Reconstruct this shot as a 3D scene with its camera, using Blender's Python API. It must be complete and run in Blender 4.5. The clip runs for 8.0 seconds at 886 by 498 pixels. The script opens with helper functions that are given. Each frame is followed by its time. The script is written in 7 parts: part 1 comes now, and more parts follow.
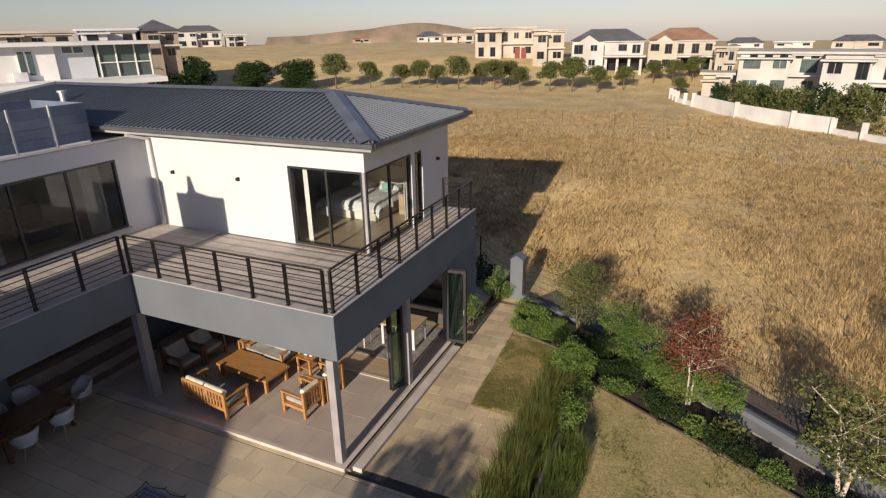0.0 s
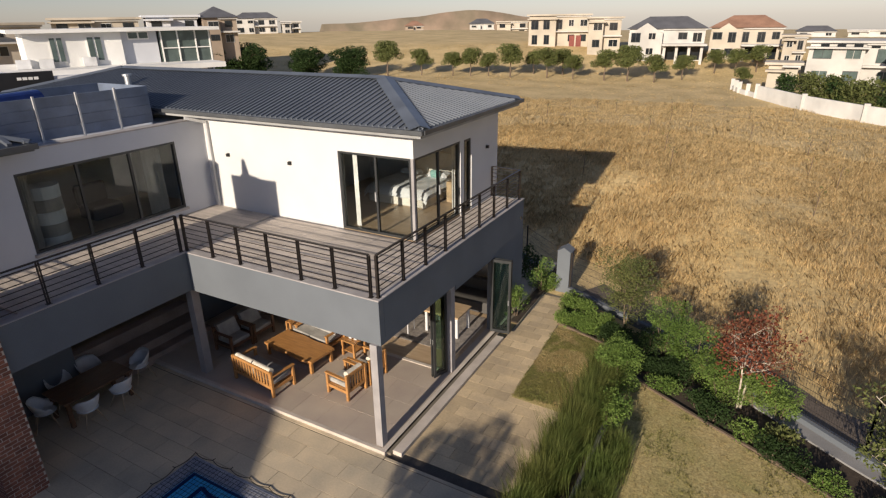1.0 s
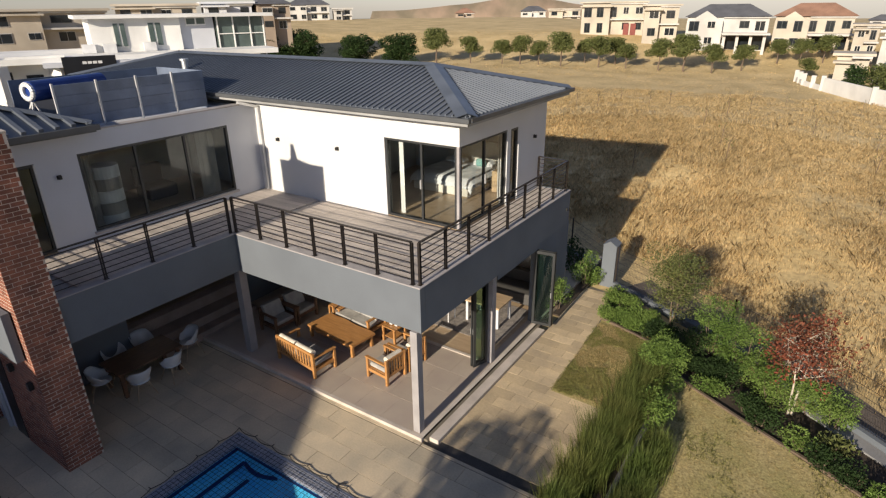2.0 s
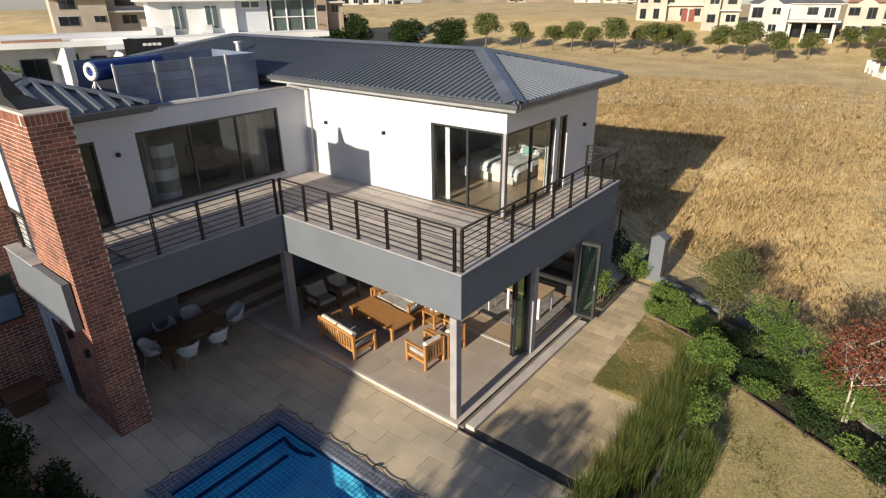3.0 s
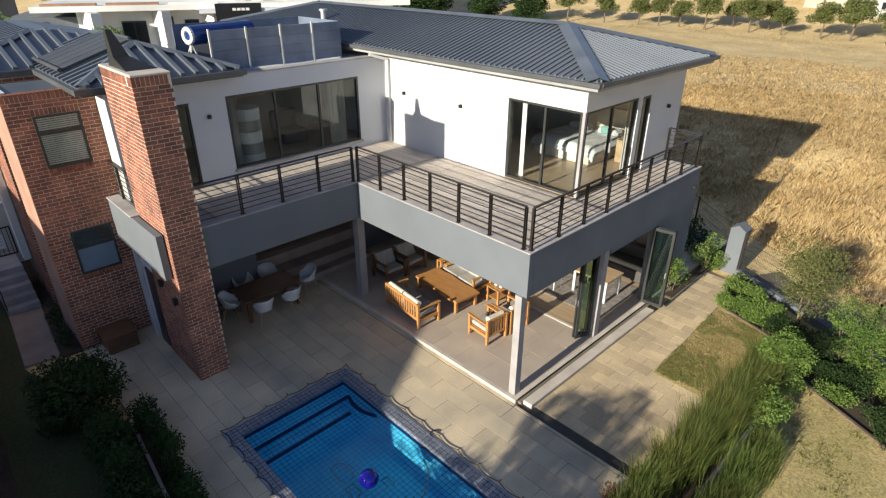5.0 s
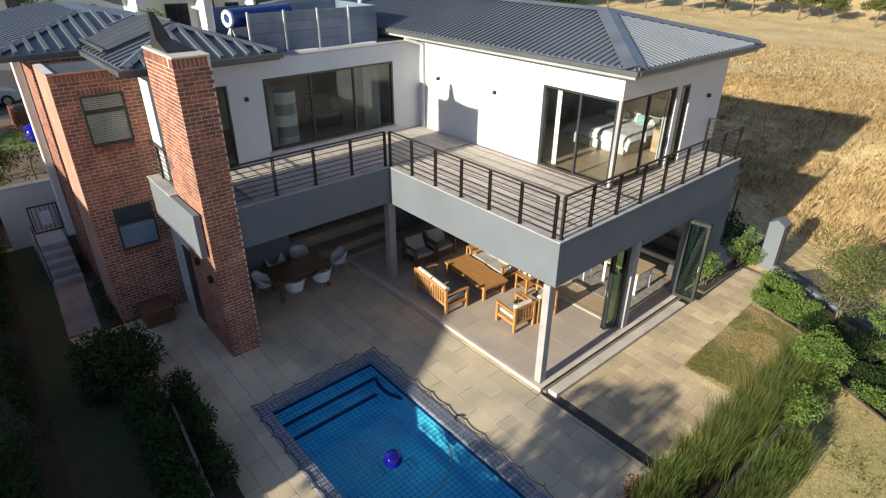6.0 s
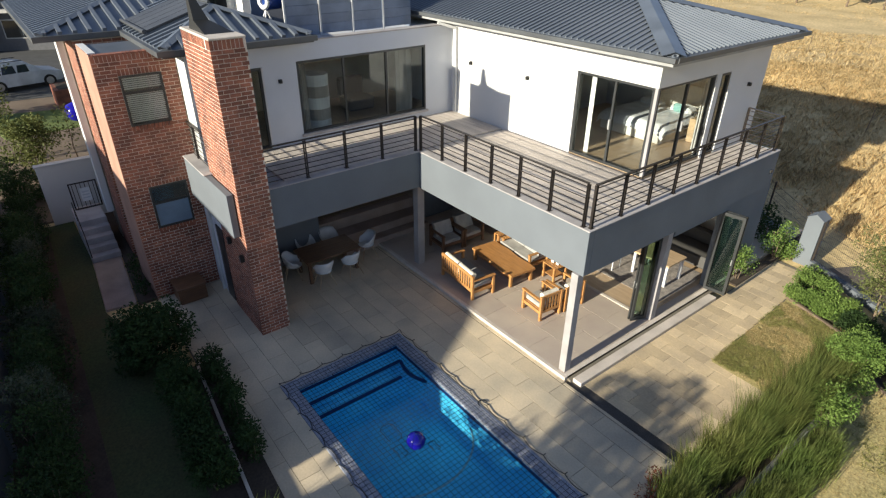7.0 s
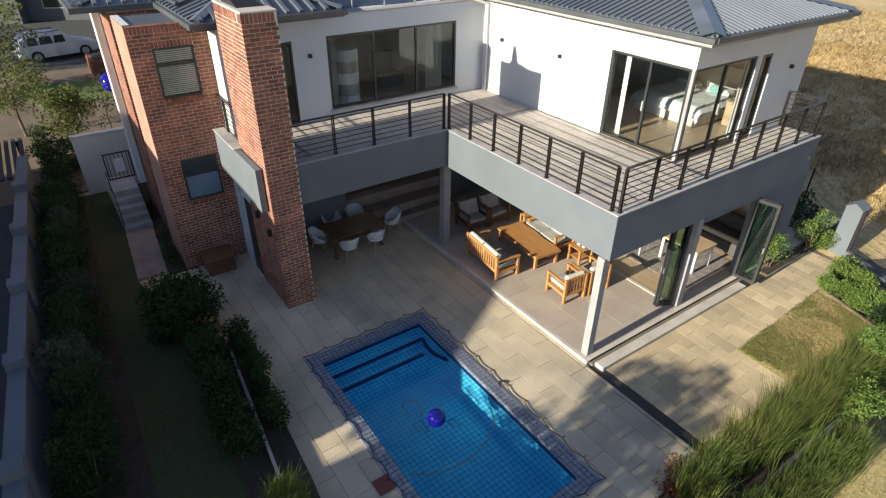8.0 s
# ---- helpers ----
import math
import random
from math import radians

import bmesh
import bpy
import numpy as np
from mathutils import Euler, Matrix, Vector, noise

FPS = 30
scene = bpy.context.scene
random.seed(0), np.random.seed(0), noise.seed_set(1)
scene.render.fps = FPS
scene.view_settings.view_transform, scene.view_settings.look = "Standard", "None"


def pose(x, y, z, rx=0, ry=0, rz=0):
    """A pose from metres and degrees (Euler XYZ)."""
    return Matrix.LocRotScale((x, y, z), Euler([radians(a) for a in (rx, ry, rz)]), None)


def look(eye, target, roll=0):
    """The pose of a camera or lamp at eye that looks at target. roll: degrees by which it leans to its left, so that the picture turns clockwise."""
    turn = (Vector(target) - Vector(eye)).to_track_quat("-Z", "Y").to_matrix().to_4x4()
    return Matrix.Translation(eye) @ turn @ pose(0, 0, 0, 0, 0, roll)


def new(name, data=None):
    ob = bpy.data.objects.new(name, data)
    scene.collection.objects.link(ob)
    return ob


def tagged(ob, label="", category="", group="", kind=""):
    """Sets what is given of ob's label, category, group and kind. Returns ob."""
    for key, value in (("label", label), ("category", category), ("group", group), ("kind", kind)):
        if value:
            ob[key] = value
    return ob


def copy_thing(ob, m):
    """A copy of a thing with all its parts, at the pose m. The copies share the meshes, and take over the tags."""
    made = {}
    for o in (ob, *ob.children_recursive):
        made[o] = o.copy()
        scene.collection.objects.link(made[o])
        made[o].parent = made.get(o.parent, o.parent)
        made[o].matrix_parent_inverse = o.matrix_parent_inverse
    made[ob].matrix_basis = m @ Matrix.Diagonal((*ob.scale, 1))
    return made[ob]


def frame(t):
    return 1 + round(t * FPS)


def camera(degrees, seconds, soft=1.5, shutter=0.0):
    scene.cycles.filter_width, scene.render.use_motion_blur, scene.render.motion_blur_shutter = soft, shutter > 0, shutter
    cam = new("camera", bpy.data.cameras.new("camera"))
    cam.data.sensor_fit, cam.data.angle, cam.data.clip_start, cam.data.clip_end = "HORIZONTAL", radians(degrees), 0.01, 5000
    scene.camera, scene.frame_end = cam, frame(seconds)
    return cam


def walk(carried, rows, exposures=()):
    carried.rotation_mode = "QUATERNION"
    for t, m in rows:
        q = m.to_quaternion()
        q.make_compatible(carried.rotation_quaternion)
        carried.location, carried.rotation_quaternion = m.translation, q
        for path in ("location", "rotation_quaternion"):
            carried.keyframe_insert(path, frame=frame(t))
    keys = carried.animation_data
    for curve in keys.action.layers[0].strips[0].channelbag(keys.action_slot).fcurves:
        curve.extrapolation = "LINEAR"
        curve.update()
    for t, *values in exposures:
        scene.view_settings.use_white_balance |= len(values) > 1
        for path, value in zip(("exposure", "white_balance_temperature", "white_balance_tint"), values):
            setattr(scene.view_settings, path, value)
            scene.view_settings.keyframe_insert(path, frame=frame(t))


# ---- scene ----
cam = camera(75.5, 8.0, soft=1.25)
PATH = [
    (0, (6.16, -8.187, 8.959), (5.387, -6.485, 8.246), -1.0),
    (0.5, (6.153, -8.185, 8.942), (5.316, -6.52, 8.214), -1.0),
    (1, (6.118, -8.146, 8.921), (5.209, -6.528, 8.175), -0.9),
    (1.5, (6.091, -8.127, 8.912), (5.123, -6.551, 8.15), -0.8),
    (3, (6.038, -8.051, 8.859), (4.899, -6.625, 8.04), -0.6),
    (3.5, (6.006, -8.086, 8.886), (4.829, -6.706, 8.045), -0.4),
    (4, (6.028, -8.087, 8.914), (4.806, -6.762, 8.047), -0.3),
    (4.5, (5.987, -8.173, 8.926), (4.738, -6.885, 8.042), -0.0),
    (6, (6.044, -8.226, 8.943), (4.712, -7.07, 8.0), 0.3),
    (6.5, (6.043, -8.231, 8.947), (4.691, -7.117, 7.982), 0.3),
    (7, (6.044, -8.258, 8.936), (4.671, -7.189, 7.95), 0.4),
    (7.5, (6.053, -8.248, 8.946), (4.665, -7.225, 7.932), 0.5),
    (8, (6.002, -8.246, 8.965), (4.611, -7.269, 7.911), 0.6),
]
walk(cam, [(t, look(e, g, r)) for t, e, g, r in PATH], [(0, 0.26, 6600, 14), (1.5, 0.38, 6560, 12), (3.5, 0.67, 6430, 8.5), (6.0, 0.99, 6270, 5), (8, 1.06, 6250, 4)])

# ---- light ----
SUN_WAY = Vector((-0.013, 1.0, -0.314)).normalized()
world = bpy.data.worlds.new("sky")
scene.world = world
world.use_nodes = True
wn = world.node_tree
sky = wn.nodes.new("ShaderNodeTexSky")
sky.sky_type = 'NISHITA'
sky.sun_disc = False
sky.sun_elevation = radians(17.4)
sky.sun_rotation = radians(180)
sky.air_density, sky.dust_density, sky.ozone_density = 1.0, 0.25, 1.6
wn.nodes["Background"].inputs["Strength"].default_value = 0.07
soften = wn.nodes.new("ShaderNodeHueSaturation")
soften.inputs["Saturation"].default_value = 0.75
warm = wn.nodes.new("ShaderNodeMix")
warm.data_type, warm.blend_type = 'RGBA', 'MULTIPLY'
warm.inputs[0].default_value = 1.0
warm.inputs[7].default_value = (0.90, 0.925, 1.12, 1)
wn.links.new(sky.outputs["Color"], soften.inputs["Color"])
wn.links.new(soften.outputs["Color"], warm.inputs[6])
wn.links.new(warm.outputs[2], wn.nodes["Background"].inputs["Color"])
sun = new("sun", bpy.data.lights.new("sun", 'SUN'))
sun.data.energy, sun.data.angle, sun.data.color = 5.0, radians(0.55), (1.0, 0.89, 0.72)
sun.matrix_world = look((0, -60, 40), Vector((0, -60, 40)) + SUN_WAY)

# ---- materials ----


def mat(name, col, rough=0.8, metal=0.0, var=0.12, scale=1.5, bump=0.15, bscale=40.0, tint=None, rnd=0.0, island=0.0, stretch=None, spec=0.5):
    """Base colour with two scales of wear, fine relief, and variation from piece to piece."""
    m = bpy.data.materials.new(name)
    m.use_nodes = True
    n, l = m.node_tree.nodes, m.node_tree.links
    b = n["Principled BSDF"]
    b.inputs["Roughness"].default_value = rough
    b.inputs["Metallic"].default_value = metal
    b.inputs["Specular IOR Level"].default_value = spec
    geo = n.new("ShaderNodeNewGeometry")
    pos = geo.outputs["Position"]
    if stretch:
        mp = n.new("ShaderNodeMapping")
        mp.inputs["Scale"].default_value = stretch
        l.new(pos, mp.inputs["Vector"])
        pos = mp.outputs["Vector"]
    big, small = n.new("ShaderNodeTexNoise"), n.new("ShaderNodeTexNoise")
    big.inputs["Scale"].default_value, big.inputs["Detail"].default_value = scale, 5
    small.inputs["Scale"].default_value, small.inputs["Detail"].default_value = bscale, 3
    l.new(pos, big.inputs["Vector"])
    l.new(pos, small.inputs["Vector"])
    mix = n.new("ShaderNodeMix")
    mix.data_type = 'RGBA'
    t2 = tint or tuple(c * 0.72 for c in col)
    mix.inputs[6].default_value = (*col, 1)
    mix.inputs[7].default_value = (*t2, 1)
    ramp = n.new("ShaderNodeMapRange")
    ramp.inputs[1].default_value, ramp.inputs[2].default_value = 0.35, 0.68
    l.new(big.outputs["Fac"], ramp.inputs[0])
    l.new(ramp.outputs[0], mix.inputs[0])
    hsv = n.new("ShaderNodeHueSaturation")
    l.new(mix.outputs[2], hsv.inputs["Color"])
    val = n.new("ShaderNodeMapRange")
    val.inputs[1].default_value, val.inputs[2].default_value = 0.25, 0.75
    val.inputs[3].default_value, val.inputs[4].default_value = 1 - var, 1 + var
    l.new(small.outputs["Fac"], val.inputs[0])
    out = val.outputs[0]
    if rnd or island:
        r = n.new("ShaderNodeMapRange")
        amount = rnd or island
        r.inputs[3].default_value, r.inputs[4].default_value = 1 - amount, 1 + amount
        if rnd:
            l.new(n.new("ShaderNodeObjectInfo").outputs["Random"], r.inputs[0])
        else:
            l.new(geo.outputs["Random Per Island"], r.inputs[0])
        mul = n.new("ShaderNodeMath")
        mul.operation = 'MULTIPLY'
        l.new(out, mul.inputs[0])
        l.new(r.outputs[0], mul.inputs[1])
        out = mul.outputs[0]
    l.new(out, hsv.inputs["Value"])
    l.new(hsv.outputs["Color"], b.inputs["Base Color"])
    if bump:
        bp = n.new("ShaderNodeBump")
        bp.inputs["Strength"].default_value = bump
        bp.inputs["Distance"].default_value = 0.01
        l.new(small.outputs["Fac"], bp.inputs["Height"])
        l.new(bp.outputs["Normal"], b.inputs["Normal"])
    return m


def schlick(n, l, f0):
    """Mirror share that grows towards grazing view, alike for both sides of a sheet."""
    lw = n.new("ShaderNodeLayerWeight")
    lw.inputs["Blend"].default_value = 0.5
    pw, sc = n.new("ShaderNodeMath"), n.new("ShaderNodeMapRange")
    pw.operation = 'POWER'
    pw.inputs[1].default_value = 4.5
    sc.inputs[3].default_value, sc.inputs[4].default_value = f0, 0.95
    l.new(lw.outputs["Facing"], pw.inputs[0])
    l.new(pw.outputs[0], sc.inputs[0])
    return sc.outputs[0]


def glass_mat(name, tint):
    """Clear pane: transparent, with a mirror gloss towards grazing view."""
    m = bpy.data.materials.new(name)
    m.use_nodes = True
    n, l = m.node_tree.nodes, m.node_tree.links
    n.remove(n["Principled BSDF"])
    tr, gl, mx = n.new("ShaderNodeBsdfTransparent"), n.new("ShaderNodeBsdfGlossy"), n.new("ShaderNodeMixShader")
    tr.inputs["Color"].default_value = (*tint, 1)
    gl.inputs["Roughness"].default_value = 0.01
    l.new(schlick(n, l, 0.035), mx.inputs[0])
    l.new(tr.outputs[0], mx.inputs[1])
    l.new(gl.outputs[0], mx.inputs[2])
    l.new(mx.outputs[0], n["Material Output"].inputs["Surface"])
    return m


def leaf_mat(name, col, tint, var=0.3, through_light=0.3):
    m = mat(name, col, rough=0.7, spec=0.2, var=0.12, scale=1.1, bump=0.0, tint=tint, island=var)
    n, l = m.node_tree.nodes, m.node_tree.links
    b = n["Principled BSDF"]
    tl, mx = n.new("ShaderNodeBsdfTranslucent"), n.new("ShaderNodeMixShader")
    src = b.inputs["Base Color"].links[0].from_socket
    l.new(src, tl.inputs["Color"])
    mx.inputs[0].default_value = through_light
    l.new(b.outputs[0], mx.inputs[1])
    l.new(tl.outputs[0], mx.inputs[2])
    l.new(mx.outputs[0], n["Material Output"].inputs["Surface"])
    return m


M_WHITE = mat("white_plaster", (0.60, 0.595, 0.59), 0.85, var=0.03, scale=0.8, tint=(0.56, 0.555, 0.55), bump=0.1, bscale=60)
M_PALE = mat("pale_grey_plaster", (0.57, 0.585, 0.625), 0.85, var=0.04, scale=0.7, tint=(0.52, 0.535, 0.575), bump=0.1, bscale=60)
M_GREY = mat("grey_plaster", (0.138, 0.154, 0.174), 0.9, var=0.05, scale=0.9, tint=(0.12, 0.134, 0.152), bump=0.12, bscale=50)
M_COPING = mat("coping_screed", (0.42, 0.39, 0.38), 0.85, var=0.08, scale=2.0, bump=0.1)
M_SOFFIT = mat("soffit_white", (0.36, 0.36, 0.36), 0.8, var=0.03, bump=0.05)
M_BRICK = mat("red_brick", (0.305, 0.115, 0.068), 0.85, var=0.25, scale=3.0, tint=(0.16, 0.06, 0.04), bump=0.4, bscale=90, rnd=0.28)
M_BRICKS = mat("red_brick_rest", (0.305, 0.115, 0.068), 0.85, var=0.25, scale=3.0, tint=(0.16, 0.06, 0.04), bump=0.4, bscale=90, island=0.28)
M_MORTAR = mat("mortar", (0.74, 0.64, 0.54), 0.95, var=0.15, bump=0.3, bscale=70)
M_ROOF = mat("charcoal_roof_sheet", (0.155, 0.172, 0.2), 0.42, metal=0.25, var=0.06, scale=0.5, tint=(0.13, 0.147, 0.175), bump=0.05, bscale=25)
M_CAP = mat("roof_capping", (0.155, 0.175, 0.205), 0.4, metal=0.25, var=0.05, bump=0.04)
M_GUTTER = mat("grey_gutter", (0.10, 0.105, 0.112), 0.45, metal=0.2, var=0.05, bump=0.02)
M_COLUMN = mat("mushroom_column_paint", (0.34, 0.32, 0.32), 0.8, var=0.04, bump=0.08)
M_BRIGHT = mat("bright_white_render", (0.84, 0.83, 0.80), 0.85, var=0.04, scale=0.3, bump=0.05)
M_PIPE = mat("pale_downpipe", (0.55, 0.55, 0.55), 0.5, var=0.05, bump=0.02)
M_RAIL = mat("dark_bronze_steel", (0.045, 0.037, 0.034), 0.45, metal=0.5, var=0.1, bump=0.03)
M_FRAME = mat("charcoal_aluminium", (0.055, 0.058, 0.06), 0.42, metal=0.4, var=0.06, bump=0.02)
M_GLASS = glass_mat("window_glass", (0.84, 0.87, 0.86))
M_GLASSG = glass_mat("green_tinted_glass", (0.72, 0.82, 0.76))
M_DECK = mat("grey_timber_deck", (0.51, 0.45, 0.40), 0.7, var=0.12, scale=2.0, tint=(0.41, 0.36, 0.315), bump=0.2, bscale=25, rnd=0.14, stretch=(0.5, 4, 4))
M_STONE = mat("tan_sandstone_paver", (0.61, 0.495, 0.34), 0.85, var=0.09, scale=0.75, tint=(0.38, 0.33, 0.25), bump=0.25, bscale=24, rnd=0.1)
M_STONE2 = mat("buff_sandstone_paver", (0.60, 0.465, 0.285), 0.85, var=0.1, scale=1.2, tint=(0.43, 0.34, 0.225), bump=0.3, bscale=22, rnd=0.17)
M_JOINT = mat("paving_joint", (0.2, 0.17, 0.13), 0.95, var=0.2, bump=0.3)
M_TILE = mat("taupe_patio_tile", (0.46, 0.39, 0.315), 0.6, var=0.06, scale=1.2, tint=(0.40, 0.33, 0.28), bump=0.06, rnd=0.05)
M_KERB = mat("pale_stone_kerb", (0.60, 0.53, 0.46), 0.8, var=0.08, bump=0.15)
M_DARK = mat("dark_drain", (0.03, 0.03, 0.03), 0.8, var=0.2, bump=0.1)
M_POOL = mat("blue_pool_plaster", (0.24, 0.72, 0.92), 0.5, var=0.12, scale=2.5, tint=(0.16, 0.58, 0.84), bump=0.05, bscale=60)
M_POOLD = mat("navy_pool_edge_tile", (0.008, 0.03, 0.14), 0.35, var=0.15, bump=0.05)
M_MOSAIC = mat("speckled_mosaic_coping", (0.30, 0.31, 0.36), 0.5, var=0.55, scale=9.0, tint=(0.20, 0.22, 0.28), bump=0.2, bscale=55)
M_NET = mat("black_safety_net", (0.012, 0.012, 0.014), 0.7, var=0.1, bump=0.0)
M_TEAKD = mat("dark_oiled_teak", (0.17, 0.085, 0.042), 0.5, var=0.2, scale=3, tint=(0.11, 0.055, 0.03), bump=0.12, bscale=30, stretch=(6, 1, 6))
# pale pink of the bay's side in full sun, put into the colour
M_PINK = mat("pink_sunlit_face", (0.42, 0.235, 0.17), 0.85, var=0.06, scale=1.5, bump=0.1)
M_TEAK = mat("oiled_teak", (0.47, 0.235, 0.08), 0.42, var=0.16, scale=3, tint=(0.36, 0.17, 0.058), bump=0.12, bscale=30, stretch=(1, 6, 6))
M_CUSH = mat("oatmeal_cushion", (0.40, 0.385, 0.36), 0.95, var=0.08, scale=4, bump=0.3, bscale=150)
M_PILLOW = mat("cream_pillow", (0.72, 0.66, 0.56), 0.95, var=0.08, scale=6, bump=0.3, bscale=90)
M_SHELL = mat("white_moulded_plastic", (0.75, 0.75, 0.75), 0.35, var=0.03, bump=0.0)
M_PALEWOOD = mat("pale_wood", (0.50, 0.36, 0.22), 0.5, var=0.15, bump=0.08, stretch=(1, 5, 5))
M_FLOORW = mat("oak_floor", (0.45, 0.33, 0.21), 0.35, var=0.12, scale=1.5, tint=(0.36, 0.26, 0.165), bump=0.05, stretch=(1, 7, 1))
M_LINEN = mat("white_linen", (0.78, 0.79, 0.82), 0.9, var=0.05, scale=3, bump=0.4, bscale=14)
M_TEAL = mat("turquoise_pillow", (0.22, 0.42, 0.40), 0.9, var=0.08, bump=0.2)
M_CURTAIN = mat("taupe_curtain", (0.42, 0.38, 0.34), 0.95, var=0.08, bump=0.2)
M_SHEER = mat("white_curtain", (0.80, 0.79, 0.77), 0.95, var=0.05, bump=0.2)
M_INT = mat("interior_paint", (0.72, 0.69, 0.63), 0.85, var=0.03, bump=0.05)
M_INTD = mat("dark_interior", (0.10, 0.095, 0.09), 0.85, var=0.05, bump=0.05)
M_LAMP = mat("black_fitting", (0.02, 0.02, 0.02), 0.5, var=0.05, bump=0.0)
M_BLIND = mat("pale_blind", (0.74, 0.75, 0.74), 0.7, var=0.04, bump=0.02)
M_FROST = mat("frosted_blue_pane", (0.16, 0.23, 0.32), 0.3, var=0.06, bump=0.02)
M_SCREEN = mat("blue_grey_screen_board", (0.165, 0.20, 0.27), 0.42, var=0.08, scale=2, bump=0.08, rnd=0.1)
M_METAL = mat("galvanised_steel", (0.62, 0.63, 0.64), 0.4, metal=0.7, var=0.08, bump=0.03)
M_TANK = mat("blue_enamel_tank", (0.02, 0.05, 0.22), 0.25, var=0.05, bump=0.0)
M_PANEL = mat("black_solar_mat", (0.065, 0.066, 0.07), 0.45, var=0.1, bump=0.1)
M_FIELD = mat("dry_field_soil", (0.60, 0.45, 0.225), 0.95, var=0.3, scale=0.22, tint=(0.44, 0.325, 0.15), bump=0.8, bscale=5.0)
M_LAWN = mat("thin_winter_lawn", (0.46, 0.36, 0.17), 0.95, var=0.4, scale=0.6, tint=(0.30, 0.265, 0.095), bump=0.6, bscale=22)
# lawn green taken down to the level of the garden shade
M_SHADELAWN = mat("shade_dark_lawn", (0.042, 0.06, 0.018), 0.95, var=0.35, scale=0.6, tint=(0.06, 0.055, 0.02), bump=0.6, bscale=20)
M_SOIL = mat("garden_soil", (0.06, 0.043, 0.03), 0.95, var=0.3, scale=2.0, bump=0.7, bscale=18)
M_ASPHALT = mat("asphalt", (0.06, 0.06, 0.062), 0.9, var=0.15, bump=0.3)
M_PATH = mat("pinkish_paving", (0.34, 0.26, 0.215), 0.9, var=0.12, scale=2, bump=0.2)
M_BARK = mat("grey_brown_bark", (0.16, 0.115, 0.08), 0.9, var=0.3, scale=6, bump=0.6, bscale=30)
M_BIRCH = mat("pale_bark", (0.58, 0.50, 0.40), 0.85, var=0.25, scale=5, bump=0.4, bscale=25)
M_LEAF = leaf_mat("bright_green_leaf", (0.175, 0.25, 0.06), (0.10, 0.165, 0.035))
# deep green, darkened further to carry the shade on the garden bushes
M_LEAFD = leaf_mat("deep_green_and_shaded_leaf", (0.042, 0.075, 0.022), (0.026, 0.048, 0.015))
M_LEAFO = leaf_mat("olive_leaf", (0.15, 0.165, 0.055), (0.10, 0.12, 0.04))
M_LEAFR = leaf_mat("russet_leaf", (0.21, 0.06, 0.033), (0.13, 0.05, 0.028), 0.5, 0.2)
M_LEAFS = leaf_mat("silver_green_leaf", (0.085, 0.10, 0.065), (0.05, 0.065, 0.038))
M_REED = leaf_mat("tall_green_grass", (0.105, 0.145, 0.035), (0.17, 0.175, 0.05), 0.4)
M_DRY = leaf_mat("dry_straw_grass", (0.70, 0.535, 0.29), (0.52, 0.385, 0.195), 0.4, 0.4)
M_CREAM = mat("cream_render", (0.50, 0.44, 0.36), 0.85, var=0.05, scale=0.3, bump=0.05)
M_TAN = mat("tan_render", (0.36, 0.285, 0.22), 0.85, var=0.05, scale=0.3, bump=0.05)
M_RWHITE = mat("white_render", (0.55, 0.53, 0.50), 0.85, var=0.04, scale=0.3, bump=0.05)
M_TERRA = mat("terracotta_roof", (0.36, 0.20, 0.13), 0.8, var=0.15, scale=0.6, bump=0.3, bscale=6)
M_RGREY = mat("grey_tile_roof", (0.13, 0.13, 0.14), 0.7, var=0.12, scale=0.6, bump=0.3, bscale=6)
M_WINDARK = mat("dark_pane_and_opening", (0.02, 0.024, 0.028), 0.08, var=0.1, bump=0.0)
M_WINSKY = mat("pale_window_pane", (0.10, 0.135, 0.13), 0.1, var=0.1, bump=0.0)
M_MAROON = mat("maroon_door", (0.20, 0.04, 0.03), 0.6, var=0.1, bump=0.05)
# scrub brown, lightened in the colour for the haze before it
M_HILL = mat("hazy_hill_scrub", (0.20, 0.17, 0.115), 1.0, var=0.3, scale=0.015, tint=(0.27, 0.19, 0.14), bump=0.0, bscale=0.03)
M_CAR = mat("white_car_paint", (0.72, 0.74, 0.77), 0.25, var=0.02, bump=0.0)
M_RUBBER = mat("black_rubber", (0.02, 0.02, 0.02), 0.8, var=0.1, bump=0.05)
M_BLUE = mat("shiny_blue_plastic", (0.012, 0.008, 0.30), 0.12, var=0.05, bump=0.0)
M_SIGN = mat("black_sign", (0.012, 0.012, 0.014), 0.4, var=0.05, bump=0.0)
M_RUST = mat("rust_red_lid", (0.20, 0.06, 0.045), 0.8, var=0.1, bump=0.1)

m = bpy.data.materials.new("pool_water")
m.use_nodes = True
n, l = m.node_tree.nodes, m.node_tree.links
n.remove(n["Principled BSDF"])
tr, gl, mx = n.new("ShaderNodeBsdfTransparent"), n.new("ShaderNodeBsdfGlossy"), n.new("ShaderNodeMixShader")
wv, bp = n.new("ShaderNodeTexNoise"), n.new("ShaderNodeBump")
wv.inputs["Scale"].default_value = 5.0
bp.inputs["Strength"].default_value, bp.inputs["Distance"].default_value = 0.2, 0.02
l.new(wv.outputs["Fac"], bp.inputs["Height"])
l.new(bp.outputs["Normal"], gl.inputs["Normal"])
tr.inputs["Color"].default_value = (0.62, 0.88, 0.95, 1)
gl.inputs["Roughness"].default_value = 0.02
l.new(schlick(n, l, 0.02), mx.inputs[0])
l.new(tr.outputs[0], mx.inputs[1])
l.new(gl.outputs[0], mx.inputs[2])
